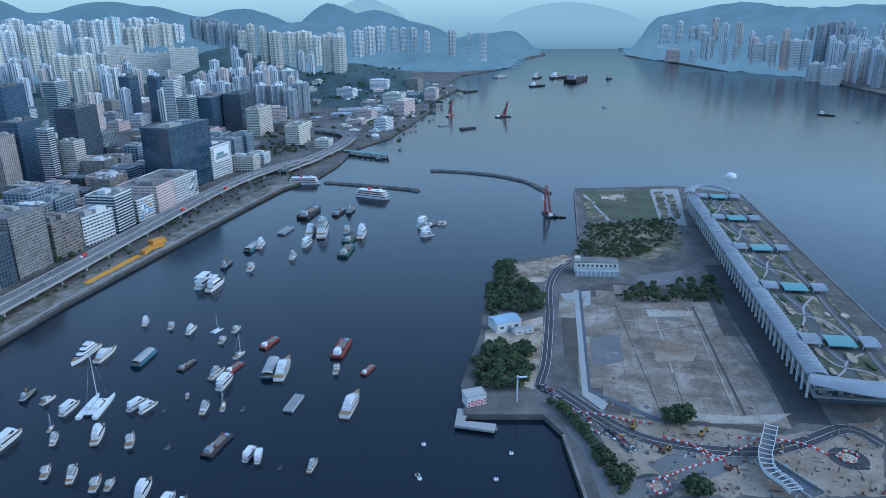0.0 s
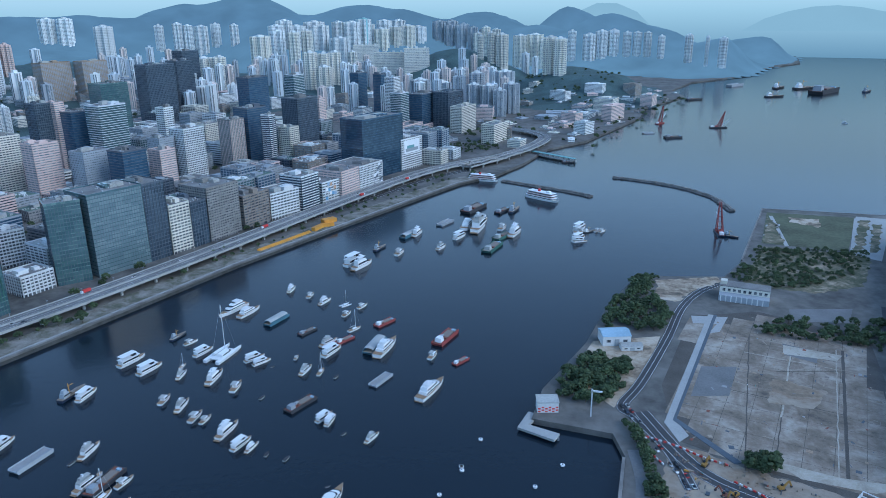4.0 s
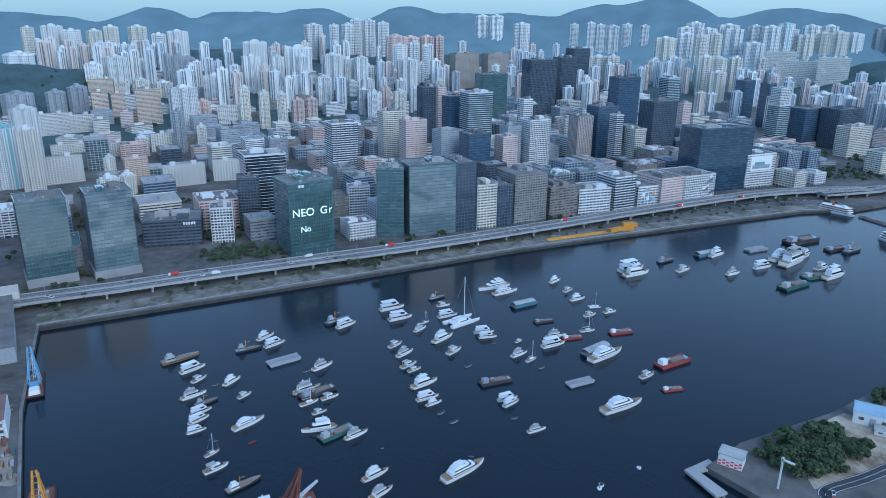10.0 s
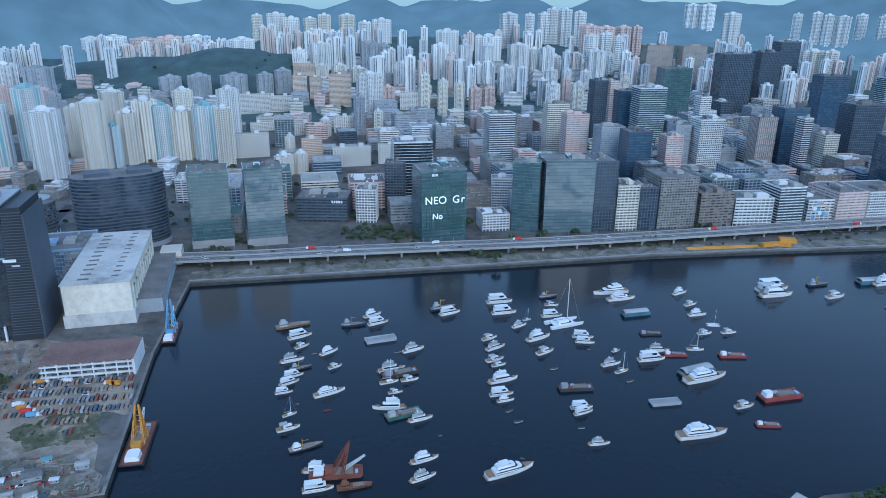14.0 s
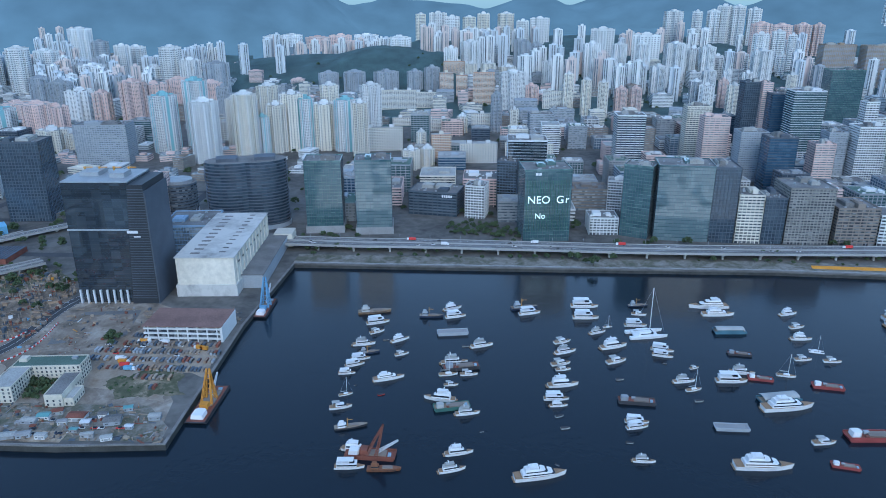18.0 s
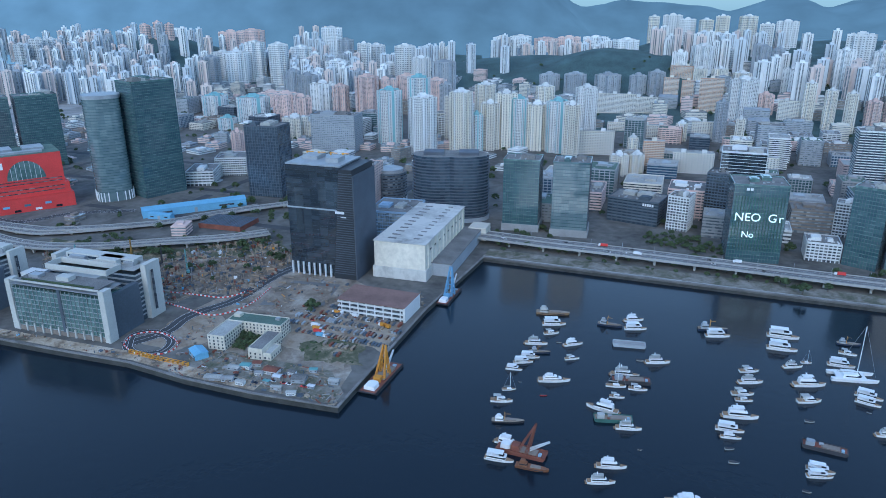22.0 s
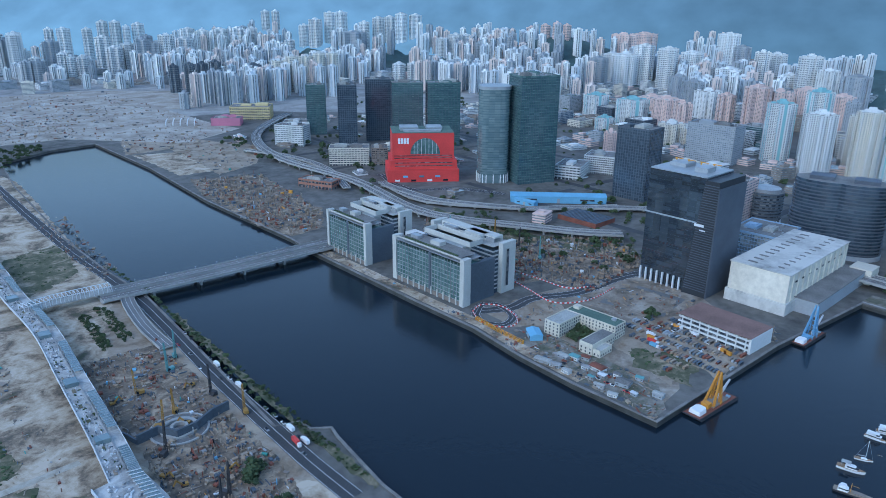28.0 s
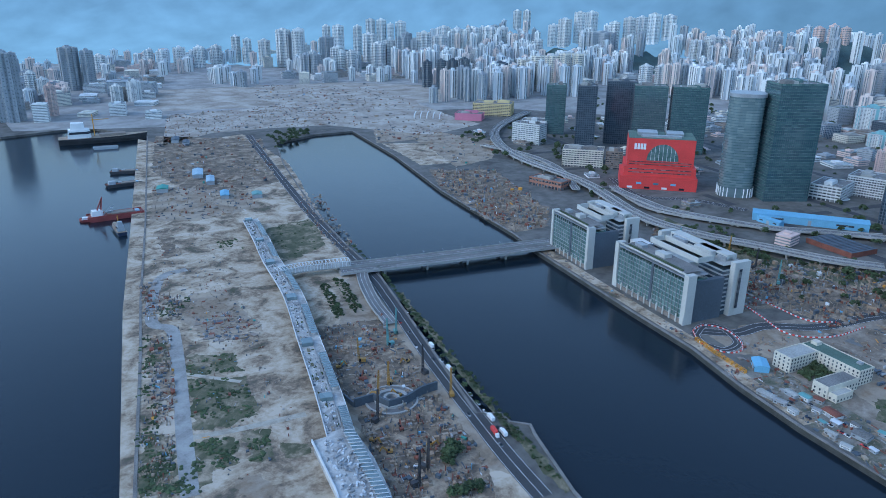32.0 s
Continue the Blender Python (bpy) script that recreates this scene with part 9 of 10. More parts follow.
for k in range(22):
    f = k / 21 * (len(bp) - 1)
    i = min(len(bp) - 2, int(f))
    p = Vector(bp[i]).lerp(Vector(bp[i + 1]), f - i)
    d = Vector(bp[i + 1]) - Vector(bp[i])
    rot = math.degrees(math.atan2(d.y, d.x))
    s = Vector((-d.y, d.x)).normalized() * 6
    bm = bmesh.new()
    for q in (p + s, p - s):
        add_box(bm, q.x, q.y, G + 7, 0.5, 0.5, 6, rot + 20)
    add_box(bm, p.x, p.y, G + 12.8, 0.5, 12, 0.5, rot, bottom=True)
    part("frame", bm, M["steel_white"], branch)

# dark retaining wall and round shaft of the works
w = tagged(new("round_shaft"), "round concrete shaft behind a dark steel retaining wall", "construction pit")
cx, cy = [(-298, -420)][0]
for r0, r1, z in ((6, 4, 3.0), (13, 10, 2.0), (20, 18.5, 1.0)):
    bm = bmesh.new()
    strip(bm, [(cx + r0 * math.cos(t * math.pi / 16), cy + r0 * math.sin(t * math.pi / 16)) for t in range(33)], 0, r0 - r1, G, G + z)
    part("ring_wall", bm, M["deck"], w)
bm = bmesh.new()
add_prism(bm, [(cx + 19 * math.cos(t * math.pi / 12), cy + 19 * math.sin(t * math.pi / 12)) for t in range(24)], G, G + 0.5)
part("floor_slab", bm, M["asphalt_pale"], w)
bm = bmesh.new()
strip(bm, [(-271, -428), (-286, -426), (-290, -411), (-304, -409), (-320, -413), (-334, -412)], -0.8, 0.8, G, G + 7)
part("retaining_wall", bm, M["wall_dark"], w)
bm = bmesh.new()
strip(bm, [(-310, -563), (-271, -459), (-271, -428)], -0.6, 0.6, G, G + 4)
part("sheet_wall", bm, M["wall_dark"], w)

# row of white arch frames on the far site
w = tagged(new("arch_frames"), "row of white curved arch frames on a building site", "construction frame")
for k in range(5):
    x, y = -1076 - 11 * k, -1468 + 11 * k
    bm = bmesh.new()
    for i in range(8):
        a0, a1 = math.pi * 0.5 * i / 8, math.pi * 0.5 * (i + 1) / 8
        q0, q1 = (20 * math.cos(a0), 14 * math.sin(a0)), (20 * math.cos(a1), 14 * math.sin(a1))
        vs = [bm.verts.new((x + (q[0] + e) * 0.78, y + (q[0] + e) * 0.62, G + q[1] + e)) for q, e in ((q0, 0), (q1, 0), (q1, 1.6), (q0, 1.6))]
        ws = [bm.verts.new((v.co.x + 1.2, v.co.y - 1.5, v.co.z)) for v in vs]
        bm.faces.new(vs)
        bm.faces.new(ws[::-1])
        for j in range(4):
            bm.faces.new((vs[j], ws[j], ws[(j + 1) % 4], vs[(j + 1) % 4]))
    bmesh.ops.recalc_face_normals(bm, faces=bm.faces)
    part("arch", bm, M["steel_white"], w)

# ---- breakwaters ----
def breakwater(pts, seed):
    pts = curve_through(pts)
    rnd = random.Random(seed)
    ob = tagged(new("breakwater"), "low rubble breakwater of grey boulders", "breakwater")
    bm = bmesh.new()
    strip(bm, pts, -4.5, 4.5, -2, 1.2)
    strip(bm, pts, -1.6, 1.6, 1.0, 3.0)
    part("core_mound", bm, M["stone"], ob)
    bm = bmesh.new()
    for i in range(len(pts) - 1):
        a, b = Vector(pts[i]), Vector(pts[i + 1])
        s = (b - a).normalized()
        s = Vector((-s.y, s.x))
        for k in range(16):
            o = rnd.uniform(-5.5, 5.5)
            p = a.lerp(b, rnd.random()) + s * o
            r = rnd.uniform(0.9, 2.0)
            add_box(bm, p.x, p.y, -0.5 + 2.4 * (1 - abs(o) / 6) + rnd.uniform(0, 0.6), r, r * rnd.uniform(0.7, 1.3), r, rnd.uniform(0, 90))
    part("rubble", bm, M["stone"], ob)["kind"] = "stuff"


breakwater([(-416, 940), (-355, 909), (-300, 881), (-264, 856)], 1)
breakwater([(-230, 999), (-174, 976), (-121, 939), (-83, 887), (-71, 841), (-64, 807)], 2)
w = tagged(new("ferry_pier"), "covered ferry pier on concrete piles", "pier")
fp = [(-387, 1186), (-301, 1119)]
bm = bmesh.new()
strip(bm, fp, -7, 7, 2, 3.4)
part("deck", bm, M["deck"], w)
bm = bmesh.new()
strip(bm, fp, -5, 5, 7.5, 8.2)
part("roof", bm, M["copper_green"], w)
for k in range(9):
    f = k / 8
    p = Vector(fp[0]).lerp(Vector(fp[1]), f)
    bm = bmesh.new()
    add_box(bm, p.x, p.y, -3, 1, 9, 10.6, 15)
    part("pile", bm, M["concrete"], w)

# ---- orange and yellow promenade features ----
w = tagged(new("promenade_stage"), "orange viewing stage with yellow stepped seating", "stage")
sp = [(-648, 498), (-632, 540), (-616, 584)]
for k in range(3):
    bm = bmesh.new()
    strip(bm, sp, 2 + 2.2 * k, 3.0 + 2.2 * k, G, G + 0.8 + 0.7 * k)
    part("seat_step", bm, M["yellow_paint"], w)
bm = bmesh.new()
strip(bm, [(-618, 589), (-614, 609), (-602, 621)], -3, 3, G, G + 5)
part("orange_frame", bm, M["orange_paint"], w)
bm = bmesh.new()
strip(bm, [(-615, 615), (-603, 630)], -5, 5, G + 4, G + 9)
part("orange_box", bm, M["orange_paint"], w)
w = tagged(new("orange_pipe_rack"), "long orange barrier frame along the quay works", "barrier")
_rack = [(-565, -342), (-556, -318), (-545, -284)]
for o, z in ((-1.2, 0.2), (1.0, 0.2), (-1.2, 2.6), (1.0, 2.6)):
    bm = bmesh.new()
    strip(bm, _rack, o, o + 0.35, G + z, G + z + 0.35)
    part("rail", bm, M["yellow_paint"], w)
for k in range(15):
    f = k / 14 * 2
    q = Vector(_rack[min(1, int(f))]).lerp(Vector(_rack[min(1, int(f)) + 1]), f - min(1, int(f)))
    part("frame", bx((q.x, q.y, G, 2.6, 0.4, 3.0, 162)), M["yellow_paint"], w)
shed(-562.9, -281.9, 16, 11, 5, 40, "blue_sheet", "blue_sheet", "small bright blue tent roof on the quay", "tent")
_yard = [(-542, -245), (-545, -236), (-526, -256), (-524, -244), (-538, -213), (-529, -206), (-527, -188), (-506, -189), (-521, -212), (-524, -160), (-534, -222), (-549, -228), (-516, -176), (-536, -196), (-512, -202), (-541, -180), (-519, -232)]
for i, (px, py) in enumerate(_yard):
    shed(px, py, (10, 8, 13, 9, 12, 6, 11, 7, 5, 8, 6, 7, 5, 6, 8, 6, 7)[i], (5, 6, 6, 5, 8, 5, 9, 4, 3, 5, 4, 5, 3, 4, 3, 4, 4)[i], (2.8, 3.2, 2.6, 3.0, 3.4)[i % 5], 74 + (i % 4) * 6,
         ("roof_pale", "copper_green", "roof_pale", "concrete", "rust", "steel_white", "roof")[i % 7], ("wall_grey", "wall_white", "concrete")[i % 3], ("low workshop shed with a faded sheet roof in the quay yard", "small site office with a flat pitched roof", "open-fronted store among parked cars")[i % 3])
for i, (px, py) in enumerate([(-429, -1185), (-429, -1129), (-414, -1032), (-452, -1004), (-351, -1117), (-494, -1494), (-502, -1453)]):
    shed(px, py, (44, 40, 30, 18, 22, 40, 30)[i], (16, 12, 12, 14, 16, 14, 12)[i], 6, 70, ("pale_blue_sheet", "pale_blue_sheet", "blue_sheet", "copper_green", "green_sheet", "wall_dark", "wall_dark")[i], "wall_grey", "site shed with a coloured metal roof")

# ---- trees ----
def tree(seed, h, r):
    """Trunk with limbs and an uneven crown of leaf clumps."""
    rnd = random.Random(seed)
    bm = bmesh.new()
    rings = []
    for i in range(4):
        f = i / 3
        rr = (0.28 - 0.16 * f) * h * 0.12
        rings.append([bm.verts.new((rr * math.cos(a * 1.047) + 0.05 * h * f * 0.3, rr * math.sin(a * 1.047), h * 0.55 * f)) for a in range(6)])
    for p, q in zip(rings, rings[1:]):
        for a in range(6):
            bm.faces.new((p[a], p[(a + 1) % 6], q[(a + 1) % 6], q[a]))
    for k in range(4):
        a = rnd.uniform(0, 6.28)
        e = Vector((math.cos(a) * r * 0.6, math.sin(a) * r * 0.6, h * 0.72))
        o = Vector((0, 0, h * 0.38))
        t = 0.035 * h * 0.3
        va = [bm.verts.new(o + Vector(c)) for c in ((t, 0, 0), (0, t, 0), (-t, -t, 0))]
        vb = bm.verts.new(e)
        for j in range(3):
            bm.faces.new((va[j], va[(j + 1) % 3], vb))
    root = link_mesh("tree", bm, M["bark"])
    bm = bmesh.new()
    for k in range(17):
        a, e = rnd.uniform(0, 6.28), rnd.uniform(-0.6, 1)
        far = r * (0.95 - 0.35 * max(0, e)) * rnd.random() ** 0.6
        c = Vector((math.cos(a) * far, math.sin(a) * far, h * 0.66 + e * h * 0.24))
        s = r * rnd.uniform(0.24, 0.4)
        res = bmesh.ops.create_icosphere(bm, subdivisions=1, radius=s)
        for v in res["verts"]:
            v.co = c + Vector((v.co.x * 1.1, v.co.y * 1.1, v.co.z * 0.85)) * rnd.uniform(0.6, 1.35)
    for k in range(60):
        a, b = rnd.uniform(0, 6.28), math.acos(rnd.uniform(-0.5, 1))
        d = Vector((math.sin(b) * math.cos(a), math.sin(b) * math.sin(a), math.cos(b)))
        c = Vector((d.x * r * rnd.uniform(0.6, 1.12), d.y * r * rnd.uniform(0.6, 1.12), h * 0.66 + d.z * h * 0.34))
        u = Vector((rnd.uniform(-1, 1), rnd.uniform(-1, 1), rnd.uniform(-1, 1))).normalized() * rnd.uniform(0.4, 0.9)
        v = u.orthogonal().normalized() * rnd.uniform(0.4, 0.8)
        bm.faces.new([bm.verts.new(c + q) for q in (u, v, -u, -v)])
    part("crown", bm, M["leaf"], root)
    return tagged(root, "leafy dark green tree with a rounded uneven crown", "tree", "trees")


TREES = [tree(1, 9, 4.2), tree(2, 11, 5.0), tree(3, 7, 3.4), tree(4, 13, 5.5)]
for k, t in enumerate(TREES):
    t.matrix_basis = pose(*side_lines(WALL, 30)[1][:2], G, 0, 0, 0) @ Matrix.Translation((k * 9, k * 5, 0))


def plant(x, y, z, s, seed):
    rnd = random.Random(seed)
    copy_thing(rnd.choice(TREES), pose(x, y, z, 0, 0, rnd.uniform(0, 360)) @ Matrix.Scale(s, 4))


def crown_mass(name, spots, label):
    """Many crowns joined into one body; spots: x, y, z, turn, size, which tree."""
    forms = []
    for t in TREES:
        me = t.children[0].data
        co = np.empty(len(me.vertices) * 3)
        me.vertices.foreach_get("co", co)
        forms.append((co.reshape(-1, 3), [tuple(f.vertices) for f in me.polygons]))
    verts, faces, base = [], [], 0
    for x, y, z, turn, size, which in spots:
        co, fs = forms[which]
        c, d = math.cos(turn) * size, math.sin(turn) * size
        verts.append(np.column_stack((x + c * co[:, 0] - d * co[:, 1], y + d * co[:, 0] + c * co[:, 1], z + co[:, 2] * size)))
        faces += [tuple(i + base for i in f) for f in fs]
        base += len(co)
    me = bpy.data.meshes.new(name)
    me.from_pydata(np.concatenate(verts).tolist() if verts else [], [], faces)
    me.materials.append(M["leaf"])
    return tagged(new(name, me), label, "trees", kind="stuff")


def grove(poly, n, seed, s0=0.8, s1=1.3):
    """A stand of trees: some single ones at its edge, the rest one thicket."""
    rnd = random.Random(seed)
    xs, ys = [p[0] for p in poly], [p[1] for p in poly]
    spots = []
    done = 0
    for _ in range(n * 90):
        p = (rnd.uniform(min(xs), max(xs)), rnd.uniform(min(ys), max(ys)))
        if not inside(p, poly):
            continue
        done += 1
        if done > n * 4:
            break
        if done <= n // 5 + 2:
            plant(*p, G, rnd.uniform(s0, s1) * 0.75, rnd.random())
        else:
            spots.append((*p, G - 1, rnd.uniform(0, 6.28), (s0 + (s1 - s0) * rnd.random() ** 2) * 0.66, rnd.randrange(4)))
    crown_mass("thicket", spots, "dense dark green thicket of trees and shrubs")


grove([(-238, 408), (-205, 504), (-185, 505), (-196, 436), (-179, 402), (-194, 354), (-244, 353)], 48, 11, 0.9, 1.4)
grove([(-273, 270), (-257, 296), (-221, 291), (-229, 244), (-241, 219), (-277, 224)], 40, 12, 0.9, 1.4)
grove([(-114, 508), (-63, 622), (59, 630), (39, 558), (-44, 493), (-90, 485)], 105, 13, 0.5, 0.95)
grove([(-109, 386), (-73, 410), (-44, 400), (-14, 420), (5, 403), (-16, 352), (-45, 358), (-114, 370)], 30, 14, 0.7, 1.2)
grove([(-151, 171), (-135, 171), (-140, 157), (-156, 157)], 9, 15, 0.9, 1.3)
grove([(-229, 200), (-218, 192), (-201, 104), (-211, 91), (-217, 96), (-217, 155)], 26, 16, 0.6, 1.0)
grove([(-172, 92), (-160, 92), (-163, 83), (-175, 85)], 5, 17)
grove([(-290, -350), (-302, -342), (-292, -328), (-280, -334)], 4, 18, 0.7, 1.1)
grove([(-272, -318), (-288, -306), (-284, -296), (-264, -308)], 4, 18, 0.6, 1.0)
grove([(-362, -648), (-370, -645), (-345, -566), (-335, -566)], 40, 19, 0.3, 0.5)
grove([(-381, -653), (-390, -650), (-366, -567), (-354, -568)], 40, 20, 0.3, 0.5)
grove([(-326, -280), (-329, -298), (-344, -355), (-370, -439), (-412, -583), (-417, -583), (-379, -443), (-354, -360), (-350, -347), (-331, -280)], 60, 29, 0.28, 0.45)
grove([(-656, -1422), (-749, -1480), (-768, -1424), (-690, -1361), (-625, -1303)], 16, 22, 1.0, 1.5)
grove([(-600, -258), (-596, -236), (-572, -243), (-576, -256)], 9, 23, 0.7, 1.0)
grove([(-789, -497), (-865, -430), (-894, -304), (-840, -285), (-803, -397)], 16, 24, 0.6, 0.95)
grove([(-837, -546), (-878, -506), (-802, -403), (-791, -484)], 14, 25, 0.7, 1.1)
grove([(-940, 13), (-928, 52), (-893, 73), (-911, 24)], 10, 26, 0.7, 1.0)
grove([(-901, 151), (-910, 182), (-851, 249), (-826, 228), (-865, 147)], 22, 27, 0.7, 1.1)
grove([(-589, 1216), (-517, 1296), (-443, 1237), (-534, 1122)], 26, 28, 0.8, 1.2)


def shrubs(poly, n, seed):
    """Low bushes and weeds over rough ground, as one mass."""
    rnd = random.Random(seed)
    xs, ys = [p[0] for p in poly], [p[1] for p in poly]
    bm = bmesh.new()
    done = 0
    for _ in range(n * 10):
        p = (rnd.uniform(min(xs), max(xs)), rnd.uniform(min(ys), max(ys)))
        if not inside(p, poly) or noise.noise(Vector((p[0] / 14, p[1] / 14, 7.0))) < -0.05:
            continue
        r = rnd.uniform(0.6, 2.0)
        c = bmesh.ops.create_icosphere(bm, subdivisions=1, radius=r)
        for v in c["verts"]:
            v.co = Vector((p[0], p[1], G + 0.2)) + Vector((v.co.x, v.co.y, v.co.z * 0.55)) * rnd.uniform(0.6, 1.3)
        done += 1
        if done >= n:
            break
    tagged(link_mesh("scrub", bm, M["leaf"]), "low dark scrub and weeds on rough ground", "shrubs", kind="stuff")


shrubs([(-190, -540), (-224, -514), (-212, -457), (-177, -463), (-169, -474)], 170, 51)
shrubs([(-162, -455), (-190, -446), (-177, -414), (-159, -415), (-147, -398), (-143, -401)], 130, 52)
shrubs([(-139, -487), (-156, -471), (-135, -408), (-119, -419)], 110, 53)
shrubs([(-201, -577), (-235, -559), (-226, -525), (-190, -546)], 60, 54)
shrubs([(-196, -447), (-210, -438), (-198, -411), (-184, -409)], 50, 55)
shrubs([(-395, -852), (-471, -863), (-426, -753), (-360, -728)], 60, 56)
shrubs([(-589, -206), (-602, -148), (-556, -145), (-559, -189)], 50, 57)


def street_trees(u0, u1, v0, v1, n, seed, gap=6.0):
    """Trees along the streets between the blocks, far off, as one crown mass."""
    rnd = random.Random(seed)
    spots = []
    for _ in range(n * 8):
        cu = rnd.uniform(u0, u1)
        cv = rnd.uniform(v0, v1)
        x, y = -812 - 0.957 * cu + 0.29 * cv, -48 + 0.29 * cu + 0.957 * cv
        if noise.noise(Vector((x / 70, y / 70, 3.0))) < 0.02 or any((x - a) ** 2 + (y - b) ** 2 < (r + gap * 0.4) ** 2 for a, b, r in OCC):
            continue
        spots.append((x, y, G - 1.2 + terrain(x, y), rnd.uniform(0, 6.28), rnd.uniform(0.6, 1.1), rnd.randrange(4)))
        if len(spots) >= n:
            break
    crown_mass("street_trees", spots, "dark green street trees between the city blocks")


street_trees(-170, 330, -1250, -90, 300, 41)
street_trees(60, 520, -60, 1200, 230, 42)
street_trees(330, 1500, -1100, 1300, 420, 43)
street_trees(-150, 420, 1350, 2400, 300, 44)
street_trees(330, 1100, -2100, -1150, 130, 43)
for off, gap, s in ((26, 15, 0.6), (44, 17, 0.75)):
    line = side_lines(WALL, off)
    rnd = random.Random(off)
    for a, b in zip(line, line[1:]):
        n = int(math.dist(a, b) / gap)
        for k in range(n):
            if rnd.random() < 0.62:
                f = (k + rnd.random() * 0.7) / n
                plant(a[0] + (b[0] - a[0]) * f, a[1] + (b[1] - a[1]) * f, G, s * rnd.uniform(0.7, 1.2), rnd.random())
bank = [(-446, -739), (-428, -644), (-391, -533), (-337, -372)]
for a, b in zip(bank, bank[1:]):
    for k in range(14):
        f = (k + 0.5) / 14
        plant(a[0] + (b[0] - a[0]) * f - 5, a[1] + (b[1] - a[1]) * f, G, 0.42, k * 0.37 + a[0])

# ---- vehicles ----
def car(colour, glass_top=True, L=4.6, W=1.85, H=1.45, label="parked car"):
    bm = bmesh.new()
    prof = [(-L / 2, 0.35), (L / 2, 0.35), (L / 2, 0.75), (L * 0.24, 0.92), (-L / 2, 0.95)]
    a = [bm.verts.new((x, -W / 2, z)) for x, z in prof]
    b = [bm.verts.new((x, W / 2, z)) for x, z in prof]
    bm.faces.new(a)
    bm.faces.new(b[::-1])
    for i in range(5):
        bm.faces.new((a[i], b[i], b[(i + 1) % 5], a[(i + 1) % 5]))
    bmesh.ops.recalc_face_normals(bm, faces=bm.faces)
    root = tagged(link_mesh("car", bm, colour), label, "car", "cars")
    bm = house(-L * 0.42, L * 0.2, W * 0.92, 0.92, H, 1.0, 0.5, 0.1, 0.9)
    part("cabin", bm, M["tinted"], root)
    for x in (-L * 0.3, L * 0.3):
        for side in (-1, 1):
            part("wheel", bx((x, side * W * 0.45, 0, 0.64, 0.24, 0.64)), M["hull_dark"], root)
    return root


def lorry(colour, label, L=9.0):
    root = empty("lorry", 0, 0, 0, 0, label, "lorry", "lorries")
    part("cargo_box", bx((-L * 0.12, 0, 0.9, L * 0.72, 2.5, 2.7)), colour, root)
    part("cab", house(L * 0.27, L * 0.5, 2.4, 0.6, 2.9, 0.15, 0, 0.04, 0.95), M["gelcoat"], root)
    part("chassis", bx((0, 0, 0.45, L * 0.95, 1.6, 0.45), (-L * 0.3, 0, 0, 1, 2.3, 0.9), (L * 0.34, 0, 0, 1, 2.3, 0.9)), M["hull_dark"], root)
    return root


CARS = [car(M["gelcoat"], label="parked white car with dark windows"), car(M["metal_grey"], label="silver grey car with dark windows"), car(M["hull_dark"], label="black car with dark windows"), car(M["red_paint"], label="red car with dark windows"), car(M["hull_navy"], label="dark blue car with dark windows")]
LORRIES = [lorry(M["gelcoat"], "white box lorry parked by the road"), lorry(M["orange_paint"], "white lorry with orange skip"), lorry(M["red_paint"], "red bus on the road", 11.0), lorry(M["blue_sheet"], "blue covered lorry on the road")]
for k, c in enumerate(CARS + LORRIES):
    c.matrix_basis = pose(-655 + 6.5 * k, -212 + 3 * k, G + 0.15, 0, 0, 74)


def traffic(pts, z, gap, offsets, seed, kinds, fill=0.7):
    rnd = random.Random(seed)
    for a, b in zip(pts, pts[1:]):
        L = math.dist(a, b)
        rot = math.degrees(math.atan2(b[1] - a[1], b[0] - a[0]))
        n = max(1, int(L / gap))
        for k in range(n):
            for o in offsets:
                if rnd.random() < fill:
                    f = (k + rnd.random()) / n
                    x, y = a[0] + (b[0] - a[0]) * f - math.sin(radians(rot)) * o, a[1] + (b[1] - a[1]) * f + math.cos(radians(rot)) * o
                    copy_thing(rnd.choice(kinds), pose(x, y, z, 0, 0, rot + (180 if o > 0 else 0)))


traffic([(-863, -23), (-781, 211), (-713, 410)] + [(-563, 911), (-470, 1041)], 13.1, 46, (-9, -5, 5, 9), 31, CARS[:3] * 6 + LORRIES[:1] + LORRIES[2:3], 0.34)
traffic([(-228, 223), (-221, 207), (-214, 185), (-203, 164), (-194, 145), (-188, 125)], G + 0.25, 8, (-2.2, 1.8), 32, CARS, 0.75)
traffic([(-389, -549), (-355, -450), (-338, -386), (-322, -330)], G + 0.25, 11, (9.5,), 33, LORRIES[:2] + CARS[:3], 0.9)
traffic([(-400, -628), (-358, -454), (-326, -347), (-312, -293)], G + 0.25, 34, (-2.5, 2.5), 34, CARS, 0.4)
traffic([(-526, -255), (-516, -214), (-506, -175)], G + 0.2, 8, (3, 9), 35, CARS, 0.6)
traffic([(-540, -255), (-531, -219), (-521, -179)], G + 0.2, 9, (6,), 36, CARS, 0.6)
traffic([(-643, -202), (-637, -176), (-610, -134)], G + 0.2, 8, (-4, 4, 12), 37, CARS[:2] + LORRIES[:2], 0.6)
traffic(side_lines(WALL, 62)[:5], G + 0.2, 40, (-4, 4), 38, CARS + LORRIES[:1], 0.3)
copy_thing(LORRIES[2], pose(-329.8, -341.4, G + 0.25, 0, 0, 70))


# ---- machines and clutter of the building sites ----
M["machine_yellow"] = mat("machine_yellow", (0.36, 0.20, 0.05), 0.7, 0.3, 2)


